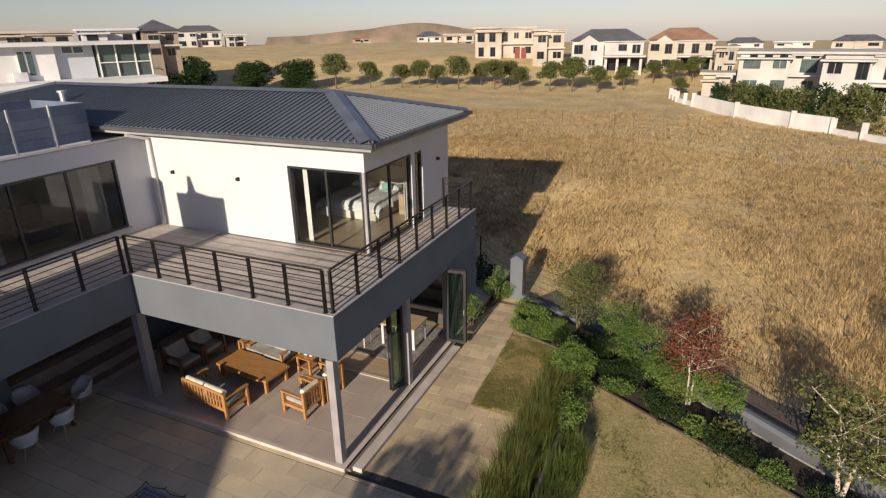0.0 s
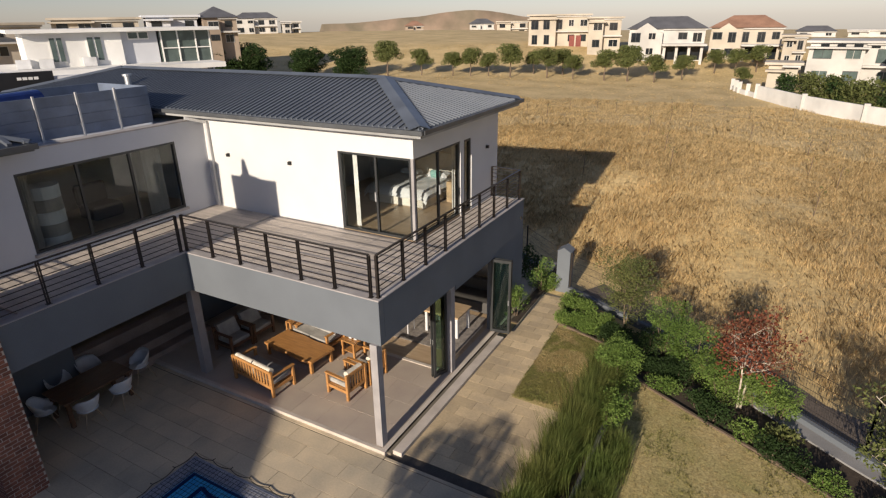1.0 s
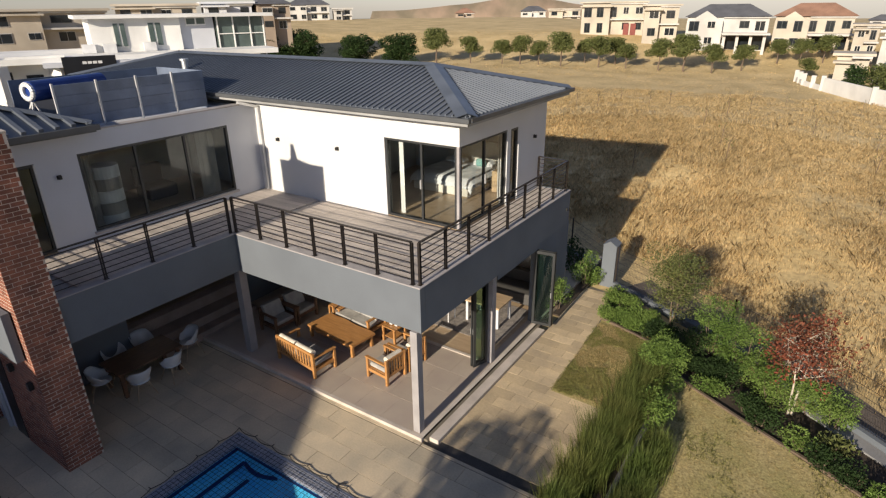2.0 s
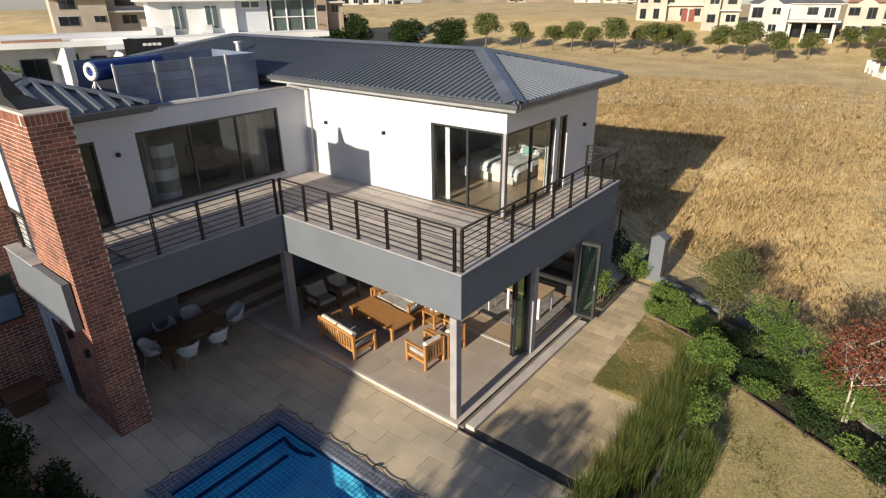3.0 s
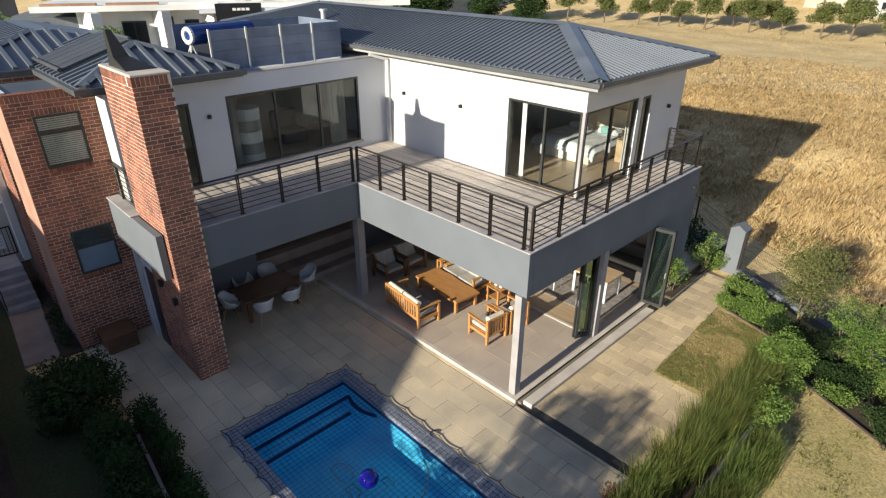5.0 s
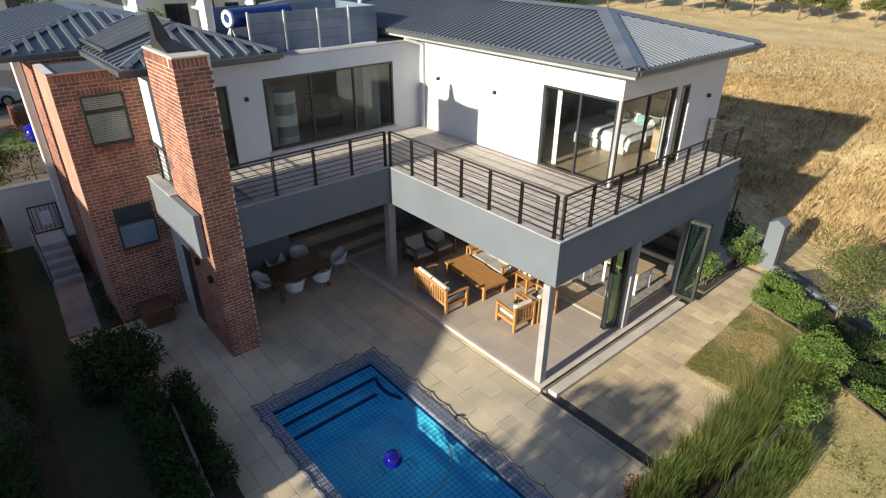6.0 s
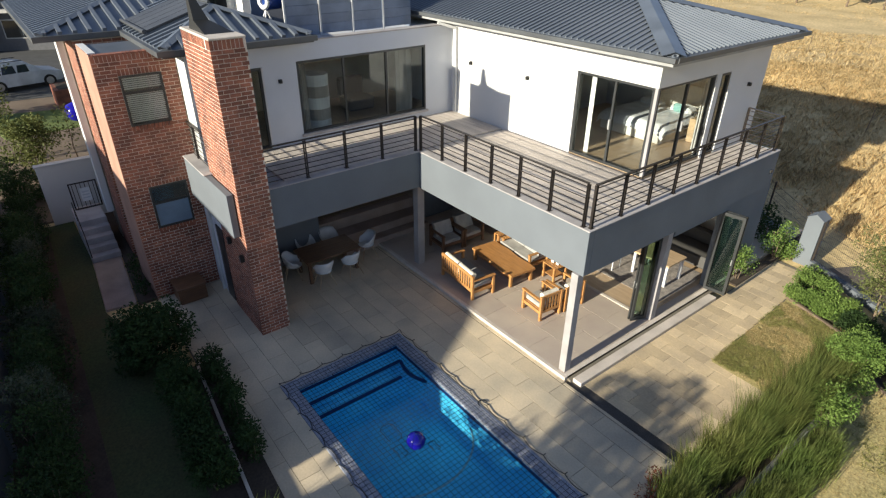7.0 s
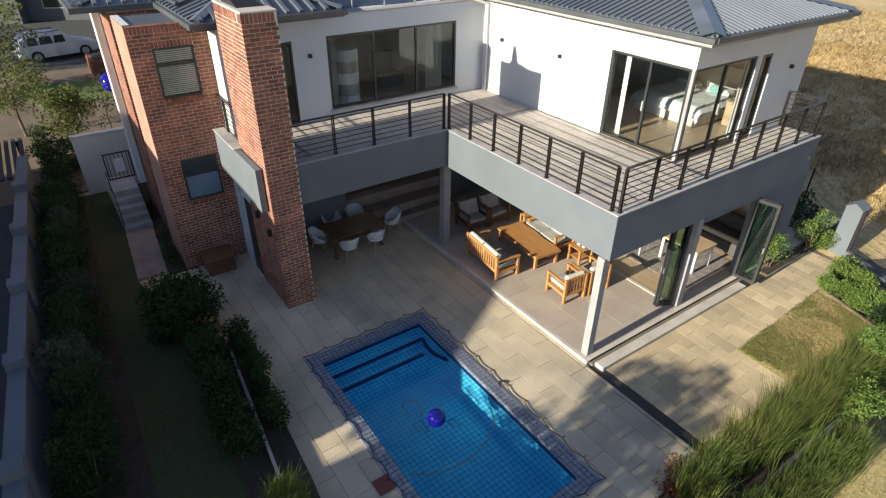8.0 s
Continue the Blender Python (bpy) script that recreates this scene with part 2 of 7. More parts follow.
l.new(mx.outputs[0], n["Material Output"].inputs["Surface"])
M_WATER = m

# ---- building helpers ----


class Geo:
    """Vertices and faces of one mesh."""

    def __init__(self):
        self.v, self.f = [], []

    def add(self, verts, faces):
        o = len(self.v)
        self.v.extend([tuple(p) for p in verts])
        self.f.extend([tuple(i + o for i in fc) for fc in faces])
        return self

    def box(self, x0, x1, y0, y1, z0, z1, c=0.0, rot=0.0):
        lo, hi = (min(x0, x1), min(y0, y1), min(z0, z1)), (max(x0, x1), max(y0, y1), max(z0, z1))
        cx, cy = (lo[0] + hi[0]) / 2, (lo[1] + hi[1]) / 2
        if not c:
            vs = [((lo, hi)[i & 1][0], (lo, hi)[i >> 1 & 1][1], (lo, hi)[i >> 2][2]) for i in range(8)]
            fs = [(0, 2, 3, 1), (4, 5, 7, 6), (0, 1, 5, 4), (2, 6, 7, 3), (0, 4, 6, 2), (1, 3, 7, 5)]
        else:
            vs, ix = [], {}
            for sx in (0, 1):
                for sy in (0, 1):
                    for sz in (0, 1):
                        s = (sx, sy, sz)
                        for a in range(3):
                            ix[s, a] = len(vs)
                            vs.append(tuple((lo, hi)[s[k]][k] + (0 if k == a else (c if s[k] == 0 else -c)) for k in range(3)))
            fs = []
            for a in range(3):
                b, d = (a + 1) % 3, (a + 2) % 3
                for s in (0, 1):
                    q = []
                    for i, j in ((0, 0), (1, 0), (1, 1), (0, 1)):
                        t = [0, 0, 0]
                        t[a], t[b], t[d] = s, i, j
                        q.append(ix[tuple(t), a])
                    fs.append(tuple(q if s else q[::-1]))
                    for r in (0, 1):
                        t0, t1 = [0, 0, 0], [0, 0, 0]
                        t0[a], t0[b], t0[d] = s, r, 0
                        t1[a], t1[b], t1[d] = s, r, 1
                        fs.append((ix[tuple(t0), a], ix[tuple(t1), a], ix[tuple(t1), b], ix[tuple(t0), b]))
            for sx in (0, 1):
                for sy in (0, 1):
                    for sz in (0, 1):
                        fs.append(tuple(ix[(sx, sy, sz), a] for a in range(3)))
        if rot:
            k, s = math.cos(rot), math.sin(rot)
            vs = [(cx + (x - cx) * k - (y - cy) * s, cy + (x - cx) * s + (y - cy) * k, z) for x, y, z in vs]
        return self.add(vs, fs)

    def tube(self, p, q, r, r2=None, n=8):
        p, q = Vector(p), Vector(q)
        d = (q - p).normalized()
        a = d.orthogonal().normalized()
        b = d.cross(a)
        r2 = r if r2 is None else r2
        vs = []
        for e, rr in ((p, r), (q, r2)):
            vs += [e + a * (rr * math.cos(i * math.tau / n)) + b * (rr * math.sin(i * math.tau / n)) for i in range(n)]
        fs = [(i, (i + 1) % n, n + (i + 1) % n, n + i) for i in range(n)]
        fs += [tuple(range(n))[::-1], tuple(range(n, 2 * n))]
        return self.add(vs, fs)

    def bar(self, p, q, w, h, up=(0, 0, 1)):
        """A square bar from p to q, w wide and h high."""
        p, q, up = Vector(p), Vector(q), Vector(up)
        d = (q - p).normalized()
        s = d.cross(up).normalized() * (w / 2)
        u = s.cross(d).normalized() * (h / 2)
        vs = [e + i * s + j * u for e in (p, q) for i, j in ((-1, -1), (1, -1), (1, 1), (-1, 1))]
        return self.add(vs, [(3, 2, 1, 0), (4, 5, 6, 7), (0, 1, 5, 4), (1, 2, 6, 5), (2, 3, 7, 6), (3, 0, 4, 7)])

    def prism(self, poly, z0, z1):
        n = len(poly)
        vs = [(x, y, z0) for x, y in poly] + [(x, y, z1) for x, y in poly]
        return self.add(vs, [tuple(range(n))[::-1], tuple(range(n, 2 * n))] + [(i, (i + 1) % n, n + (i + 1) % n, n + i) for i in range(n)])

    def slab(self, poly, thick):
        """A flat plate on 3D corners, thick downwards."""
        n = len(poly)
        vs = list(poly) + [(x, y, z - thick) for x, y, z in poly]
        return self.add(vs, [tuple(range(n)), tuple(range(n, 2 * n))[::-1]] + [(i, n + i, n + (i + 1) % n, (i + 1) % n) for i in range(n)])

    def lathe(self, cx, cy, prof, n=14):
        vs, fs = [], []
        for r, z in prof:
            vs += [(cx + r * math.cos(i * math.tau / n), cy + r * math.sin(i * math.tau / n), z) for i in range(n)]
        for k in range(len(prof) - 1):
            fs += [(k * n + i, k * n + (i + 1) % n, (k + 1) * n + (i + 1) % n, (k + 1) * n + i) for i in range(n)]
        fs += [tuple(range(n))[::-1], tuple(range((len(prof) - 1) * n, len(prof) * n))]
        return self.add(vs, fs)

    def rim(self, axis, at, a0, a1, z0, z1, w, d):
        """A rectangular frame standing in the plane x = at or y = at, w wide and d deep."""
        for b0, b1, c0, c1 in ((a0, a0 + w, z0, z1), (a1 - w, a1, z0, z1), (a0 + w, a1 - w, z0, z0 + w), (a0 + w, a1 - w, z1 - w, z1)):
            if axis == 'x':
                self.box(at - d / 2, at + d / 2, b0, b1, c0, c1)
            else:
                self.box(b0, b1, at - d / 2, at + d / 2, c0, c1)
        return self


def mesh_of(name, geo, material, smooth=False):
    me = bpy.data.meshes.new(name)
    me.from_pydata([tuple(p) for p in geo.v], [], geo.f)
    if len(geo.f) < 3000:
        bm = bmesh.new()
        bm.from_mesh(me)
        bmesh.ops.recalc_face_normals(bm, faces=bm.faces)
        bm.to_mesh(me)
        bm.free()
    me.materials.append(material)
    if smooth:
        me.polygons.foreach_set("use_smooth", [True] * len(me.polygons))
    return me


def part(name, geo, material, parent=None, label="", smooth=False):
    ob = new(name, mesh_of(name, geo, material, smooth))
    if parent:
        ob.parent = parent
        if parent.type == 'EMPTY':
            ob.matrix_parent_inverse = Matrix.Translation(-Vector(parent.location))
    return tagged(ob, label)


def thing(name, label, category, at=(0, 0, 0), group="", kind=""):
    ob = new(name)
    ob.empty_display_size = 0.2
    ob.location = at
    return tagged(ob, label, category, group, kind)


def loose(name, geo, material, parent, label="", smooth=False):
    """A part whose coordinates are local to its thing."""
    ob = new(name, mesh_of(name, geo, material, smooth))
    ob.parent = parent
    return tagged(ob, label)


def structure(name, geo, material, label, category="structure"):
    return tagged(new(name, mesh_of(name, geo, material)), label, category, kind="structure")


def G():
    return Geo()


def lerp(a, b, t):
    return a + (b - a) * t


def ease(t):
    t = min(1.0, max(0.0, t))
    return t * t * (3 - 2 * t)

# ---- ground ----
PIER = (0.95, 9.75)
BOUND = Vector((8.15, -5.9)).normalized()
EYE0 = (6.0, -8.5)


def height(x, y):
    """Ground level: a bank behind the garden fence, then a field that climbs to a ridge."""
    u = (x - PIER[0]) * -BOUND.y + (y - PIER[1]) * BOUND.x
    a = lerp(2.0, 0.8, ease((x + 2) / 14))
    r = math.hypot(x - EYE0[0], y - EYE0[1])
    far = ease(y / 40)
    side = ease((5 - x) / 60)
    left = ease((-x - 0.25 * y + 10) / 60)
    h = a * ease((u - 0.4) / 11) * (1 - ease((r - 38) / 42) * far)
    h += far * (0.7 * side * ease((r - 60) / 30) - 0.75 * (1 - side) * ease((r - 40) / 30))
    h += far * (3.7 * ease((r - 96) / 34) + 1.6 * left * ease((r - 115) / 70))
    h -= 0.02 * max(0.0, r - 190)
    return h - 0.14


def grid_sheet(xs, ys, z):
    g = G()
    nx = len(xs)
    g.v = [(x, y, z(x, y)) for y in ys for x in xs]
    g.f = [(j * nx + i, j * nx + i + 1, (j + 1) * nx + i + 1, (j + 1) * nx + i) for j in range(len(ys) - 1) for i in range(nx - 1)]
    return g


def steps_to(lo, hi, near_lo, near_hi, fine, coarse):
    out, v = [], lo
    while v < hi:
        out.append(v)
        d = max(near_lo - v, v - near_hi, 0)
        v += fine + d * coarse
    return out + [hi]


GX = steps_to(-2500, 2500, -26, 26, 0.8, 0.12)
GY = steps_to(-2500, 2500, -12, 45, 0.8, 0.12)


def bumpy(x, y):
    h = height(x, y)
    u = (x - PIER[0]) * -BOUND.y + (y - PIER[1]) * BOUND.x
    if u > 0.5 and abs(x) < 200:
        h += 0.12 * noise.noise(Vector((x * 0.35, y * 0.35, 0))) * ease((u - 0.5) / 3)
    if -4.2 < x < 3.6 and -6.4 < y < -1.2:
        h -= 1.9
    return h


ground = grid_sheet(GX, GY, bumpy)
tagged(part("ground", ground, M_FIELD, smooth=True), "dry straw-coloured field soil rising away from the garden", "ground", kind="structure")

# hills on the skyline
g = G()
N = 60
for i in range(N + 1):
    a = lerp(-750, -290, i / N)
    t = i / N
    b = 1040 + (a + 520) * 0.75
    top = 3 + 21 * math.exp(-((t - 0.50) / 0.18) ** 2) + 5 * math.exp(-((t - 0.25) / 0.13) ** 2) + 1.2 * noise.noise(Vector((t * 14, 0, 3)))
    g.v += [(a, b, -30), (a, b + 20, top), (a - 60, b + 260, -40)]
    if i:
        k = 3 * i
        g.f += [(k - 3, k, k + 1, k - 2), (k - 2, k + 1, k + 2, k - 1)]
tagged(part("far_hill", g, M_HILL, smooth=True), "low brown scrub-covered hill on the skyline", "hill", kind="structure")

# ---- garden surfaces ----
structure("lawn_side", G().prism([(1.64, 3.33), (3.0, 3.29), (3.15, 6.85), (1.5, 7.5)], -0.2, -0.102), M_LAWN, "thin patchy winter lawn beside the paved path", "lawn")
structure("lawn_lower", G().prism([(3.4, -19.0), (12.5, -19.0), (12.5, 0.9), (8.75, 3.05), (4.6, 5.3), (3.9, 5.9)], -0.2, -0.075), M_LAWN, "thin yellow-green lawn below the shrub border", "lawn")
structure("bed_soil", G().prism([(1.48, 7.5), (3.17, 6.87), (3.9, 5.9), (4.6, 5.32), (8.8, 3.05), (12.5, 0.75), (12.5, 2.4), (9.0, 4.5), (1.1, 9.6)], -0.2, -0.095), M_SOIL, "dark soil of the shrub border", "garden bed")
structure("bed_soil_reeds", G().prism([(3.1, -3), (4.3, -3), (4.2, 3.0), (3.9, 6.0), (3.3, 7.2), (3.07, 3.3)], -0.2, -0.07), M_SOIL, "dark soil under tall ornamental grasses", "garden bed")
structure("bed_soil_wall", G().box(-1.4, 0.28, 7.0, 11.8, -0.2, -0.09), M_SOIL, "dark soil of a narrow bed along the house wall", "garden bed")
structure("lawn_west", G().prism([(-15.78, -8.35), (2.5, -8.9), (2.5, -7.0), (-5.2, -6.75), (-9.2, -7.72), (-12.6, -7.5), (-15.78, -7.5)], -0.2, -0.08), M_SHADELAWN, "green lawn strip along the boundary wall, shade darkened into its colour", "lawn")
structure("bed_west", G().prism([(-16.0, -9.5), (3, -10.7), (3, -8.9), (-15.8, -8.3)], -0.2, -0.07), M_SOIL, "dark soil bed along the boundary wall", "garden bed")
structure("bed_terrace", G().prism([(-5.6, -7.3), (3, -7.5), (3, -6.7), (-0.75, -6.35), (-5.6, -6.1)], -0.2, -0.06), M_SOIL, "narrow planting bed beside the terrace", "garden bed")
structure("walkway", G().prism([(-12.6, -7.48), (-9.3, -7.7), (-9.2, -6.95), (-12.4, -6.72)], -0.2, -0.072), M_PATH, "pinkish paved walkway to the side steps", "path")
structure("bed_bay", G().prism([(-15.78, -6.7), (-12.38, -6.7), (-9.1, -6.93), (-9.1, -6.2), (-15.78, -6.2)], -0.2, -0.06), M_SOIL, "small soil bed at the foot of the brick wall", "garden bed")
edge = G()
PTS = [(1.48, 7.52), (3.17, 6.88), (3.9, 5.9), (4.6, 5.32), (6.1, 4.5), (7.44, 3.85), (8.8, 3.05), (12.5, 0.75)]
for p, q in zip(PTS, PTS[1:]):
    edge.bar((*p, -0.09), (*q, -0.09), 0.07, 0.12)
structure("lawn_edging", edge, M_BARK, "thin stone edging between lawn and border", "edging")

# street side beyond the gate
structure("street_paving", G().prism([(-44, -14), (-16.2, -14), (-16.2, 2), (-44, 2)], -0.2, -0.075), mat("brown_block_paving", (0.17, 0.125, 0.09), 0.9, var=0.25, scale=0.8, bump=0.3), "brown paved driveway beyond the garden gate", "driveway")
structure("road", G().prism([(-60, -16), (-36, -16), (-34, 4), (-60, 4)], -0.2, -0.06), M_ASPHALT, "dark asphalt parking beyond the lawn", "road")
structure("verge_lawn", G().prism([(-32.5, -9.6), (-27.2, -8.6), (-27.6, -4.2), (-31.2, -4.0)], -0.2, -0.05), mat("sunlit_lawn", (0.14, 0.18, 0.035), 0.95, var=0.35, scale=0.8, tint=(0.08, 0.11, 0.03), bump=0.5, bscale=18), "bright green lawn patch by the driveway", "lawn")

# ---- pool ----
PX0, PX1, PY0, PY1 = -3.48, 1.97, -4.93, -2.3
BASE = -0.08
shell = G()
T = 0.25
for x0, x1, y0, y1 in ((PX0 - T, PX0, PY0 - T, PY1 + T), (PX1, PX1 + T, PY0 - T, PY1 + T), (PX0, PX1, PY0 - T, PY0), (PX0, PX1, PY1, PY1 + T)):
    shell.box(x0, x1, y0, y1, -1.7, -0.17)
shell.box(PX0 - T, PX1 + T, PY0 - T, PY1 + T, -1.4, -1.2)
pool = thing("pool", "rectangular blue swimming pool under a black safety net", "pool", ((PX0 + PX1) / 2, (PY0 + PY1) / 2, -1.7), kind="structure")
part("basin", shell, M_POOL, pool)
part("water", G().add([(PX0, PY0, -0.19), (PX1, PY0, -0.19), (PX1, PY1, -0.19), (PX0, PY1, -0.19)], [(0, 1, 2, 3)]), M_WATER, pool, "still clear water")
part("pool_step", G().box(PX0, -3.17, PY0, PY1, -1.6, -0.42, 0.02), M_POOL, pool)
part("pool_step", G().box(-3.17, -2.84, PY0, PY1, -1.6, -0.6, 0.02), M_POOL, pool)
part("step_edge", G().box(-3.255, -3.165, PY0 + 0.012, -2.36, -0.44, -0.412), M_POOLD, pool, "navy tile edge")
part("step_edge", G().box(-2.925, -2.835, PY0 + 0.012, -2.56, -0.62, -0.592), M_POOLD, pool, "navy tile edge")
bench = G()
arc = [(lerp(-3.2, -2.2, i / 12), -2.37 - 0.1 * math.sin(i / 12 * math.pi) + 0.08 * (i / 12) ** 3, -0.425) for i in range(13)]
for p, q in zip(arc, arc[1:]):
    bench.bar(p, q, 0.08, 0.04)
seat = [(x, y) for x, y, z in arc]
part("pool_seat", G().prism(seat + [(seat[-1][0], PY1 - 0.012), (seat[0][0], PY1 - 0.012)], -1.2, -0.445), M_POOL, pool)
part("step_edge", bench, M_POOLD, pool, "navy curved tile edge")
part("waterline_tile", G().box(PX0, PX1, PY1 - 0.012, PY1, -0.26, -0.172).box(PX0, PX0 + 0.012, PY0, PY1 - 0.012, -0.26, -0.172).box(PX1 - 0.012, PX1, PY0, PY1 - 0.012, -0.26, -0.172).box(PX0 + 0.012, PX1 - 0.012, PY0, PY0 + 0.012, -0.26, -0.172), M_POOLD, pool, "navy waterline tiles")
W = 0.29
for x0, x1, y0, y1 in ((PX0 - W, PX1 + W, PY1, PY1 + W), (PX0 - W, PX1 + W, PY0 - W, PY0), (PX0 - W, PX0, PY0, PY1), (PX1, PX1 + W, PY0, PY1)):
    part("coping", G().box(x0, x1, y0, y1, -0.17, -0.066, 0.008), M_MOSAIC, pool, "speckled mosaic coping")

net = thing("pool_net", "black safety net stretched over the pool with scalloped edges", "pool net", ((PX0 + PX1) / 2, (PY0 + PY1) / 2, -0.05))
strands = G()
ov = 0.22
x = PX0 - ov
while x < PX1 + ov + 0.01:
    strands.bar((x, PY0 - ov, -0.05), (x, PY1 + ov, -0.05), 0.0065, 0.005)
    x += 0.105
y = PY0 - ov
while y < PY1 + ov + 0.01:
    strands.bar((PX0 - ov, y, -0.046), (PX1 + ov, y, -0.046), 0.0065, 0.005)
    y += 0.105
part("mesh_strand", strands, M_NET, net)
rope = G()
cor = [(PX0 - 0.36, PY0 - 0.28), (PX1 + 0.3, PY0 - 0.28), (PX1 + 0.3, PY1 + 0.36), (PX0 - 0.36, PY1 + 0.36)]
for k in range(4):
    p, q = Vector((*cor[k], -0.052)), Vector((*cor[(k + 1) % 4], -0.052))
    inward = Vector((-(q - p).y, (q - p).x, 0)).normalized()
    n = max(3, round((q - p).length / 0.55))
    pts = []
    for i in range(n * 6 + 1):
        t = i / (n * 6)
        pts.append(p.lerp(q, t) + inward * (0.06 * math.sin(math.pi * (t * n % 1.0 if i % 6 else 0.0))))
    for a, b in zip(pts, pts[1:]):
        rope.tube(a, b, 0.008, n=5)
    for i in range(1, n):
        e = p.lerp(q, i / n)
        rope.tube(e, e - inward * 0.07, 0.009, n=5)
part("edge_rope", rope, M_NET, net)

# ---- patio slab and thresholds ----
structure("patio_slab", G().box(-8.55, -0.03, 0.1, 12.0, -0.3, -0.005), M_TILE, "concrete slab under the covered patio", "floor")
structure("patio_kerb", G().box(-8.58, -0.03, 0.0, 0.1, -0.2, 0.002, 0.006), M_KERB, "pale stone kerb along the covered patio", "kerb")
structure("side_threshold", G().box(-0.14, -0.03, 0.1, 8.3, -0.2, 0.004), M_KERB, "pale stone threshold strip beside the folding doors", "kerb")
structure("side_step", G().box(0.07, 0.31, 0.17, 5.85, -0.2, -0.02, 0.008), M_KERB, "long pale stone step beside the covered patio", "step")
structure("drain_channel", G().box(-0.028, 0.068, 0.1, 8.3, -0.2, -0.06), M_JOINT, "dark drain channel between threshold and step", "drain")
# dark tone stands in for the shadow below the terrace edge
structure("cross_drain", G().box(0.32, 3.1, -0.02, 0.28, -0.24, -0.124).box(0.0, 0.319, -0.02, 0.168, -0.24, -0.124), mat("step_shadow_tone", (0.085, 0.075, 0.065), 0.95, var=0.3, scale=3.0, bump=0.4), "drain channel across the paving, coloured dark as the terrace step's shadow", "drain")
structure("terrace_edge", G().box(0.02, 3.1, -0.1, -0.02, -0.24, -0.078, 0.006), M_STONE, "tan stone edge of the pool terrace", "kerb")
structure("terrace_base", G().prism([(-9.0, -6.4), (-5.5, -6.45), (PX0 - W, -6.45), (PX0 - W, 0), (-9.0, 0)], -0.2, -0.093), M_JOINT, "jointed bed of the pool terrace", "floor")
structure("terrace_base_front", G().box(PX0 - W, 3.05, PY1 + W, -0.1, -0.2, -0.093), M_JOINT, "jointed bed of the pool terrace", "floor")
structure("terrace_base_side", G().prism([(PX0 - W, -6.45), (-0.75, -6.85), (3.05, -6.95), (3.05, PY0 - W), (PX0 - W, PY0 - W)], -0.2, -0.093), M_JOINT, "jointed bed of the pool terrace", "floor")
structure("terrace_base_end", G().box(PX1 + W, 3.05, PY0 - W, PY1 + W, -0.2, -0.093), M_JOINT, "jointed bed of the pool terrace", "floor")
structure("path_base", G().prism([(0.31, 0.28), (3.1, 0.28), (3.07, 3.3), (1.64, 3.34), (1.5, 7.4), (1.3, 9.35), (0.28, 9.5)], -0.2, -0.113), M_JOINT, "jointed bed of the side path", "floor")

# ---- ground floor ----
WX, WY, LX = -1.17, 3.43, -8.55
F2 = 3.62
structure("wall_east_lower", G().box(-0.35, -0.13, 6.05, 8.3, -0.2, 2.62).box(-0.35, -0.13, 3.62, 6.05, 2.42, 2.62), M_GREY, "grey plastered outside wall beside the folding doors", "wall")
structure("patio_column", G().box(-0.34, -0.16, 0.13, 0.32, -0.01, 2.62, 0.006), M_COLUMN, "slim pale grey column at the patio corner", "column")
structure("door_column", G().box(-0.36, -0.16, 3.42, 3.62, 0.0, 2.62, 0.006), M_COLUMN, "slim pale grey column between two folding doors", "column")
structure("inner_column", G().box(-6.32, -6.09, 0.27, 0.5, -0.09, 2.62, 0.006), M_COLUMN, "grey column under the balcony corner", "column")
structure("wall_dining", G().box(-8.85, -8.6, -3.5, -1.68, -0.2, 2.62).box(-8.85, -8.6, 2.0, 8.3, -0.2, 2.62).box(-8.85, -8.6, -1.68, 2.0, 2.2, 2.62), M_GREY, "grey plastered wall behind the dining table", "wall")
structure("sill_step_low", G().box(-8.6, -7.95, -1.2, 2.0, -0.1, 0.16, 0.01), M_PATH, "broad low stone step inside the wide opening", "step")
structure("sill_step_high", G().box(-8.9, -8.3, -1.2, 2.0, 0.16, 0.42, 0.01), M_PATH, "broad upper stone step inside the wide opening", "step")
structure("sill_wall_inner", G().box(-9.2, -8.86, -1.68, 2.0, -0.1, 0.75, 0.01), M_PATH, "pale stone bench wall inside the wide opening", "wall")
# the room's dimness is put into this wall's dark colour
structure("kitchen_back_wall", G().box(-12.2, -12.0, -3.5, 8.3, -0.2, 2.62), M_INTD, "back wall of the room behind the dining area, coloured dark as unlit", "wall")
structure("living_back_wall", G().box(-8.85, -0.36, 8.3, 8.5, -0.2, 2.62), M_INT, "plain back wall of the living room", "wall")
structure("living_west_wall", G().box(-5.75, -5.55, 3.5, 8.3, -0.1, 2.62), M_INT, "plain side wall of the living room", "wall")
structure("living_floor", G().box(-5.55, -0.36, 3.46, 8.3, -0.012, 0.004), M_FLOORW, "oak floor of the living room", "floor")
structure("living_threshold", G().box(-5.55, -0.36, 3.36, 3.46, -0.012, 0.02), M_KERB, "pale stone door track of the living room", "threshold")
structure("kitchen_floor", G().box(-12, -8.86, -3.5, 8.3, -0.2, -0.02), M_FLOORW, "dim floor of the room behind the dining area", "floor")

# ---- balcony slab ----
structure("balcony_slab", G().prism([(-0.30, 0.38), (-0.30, 8.12), (-8.6, 8.12), (-8.6, -3.5), (-7.3, -3.5), (-7.3, -4.0), (-6.07, -4.0), (-6.07, 0.38)], 2.72, 3.58), M_SOFFIT, "concrete balcony slab with a pale painted soffit", "slab")
fas = thing("balcony_fascia", "deep smooth grey plastered fascia round the balcony", "fascia", (-0.2, 0.3, 2.6), kind="structure")
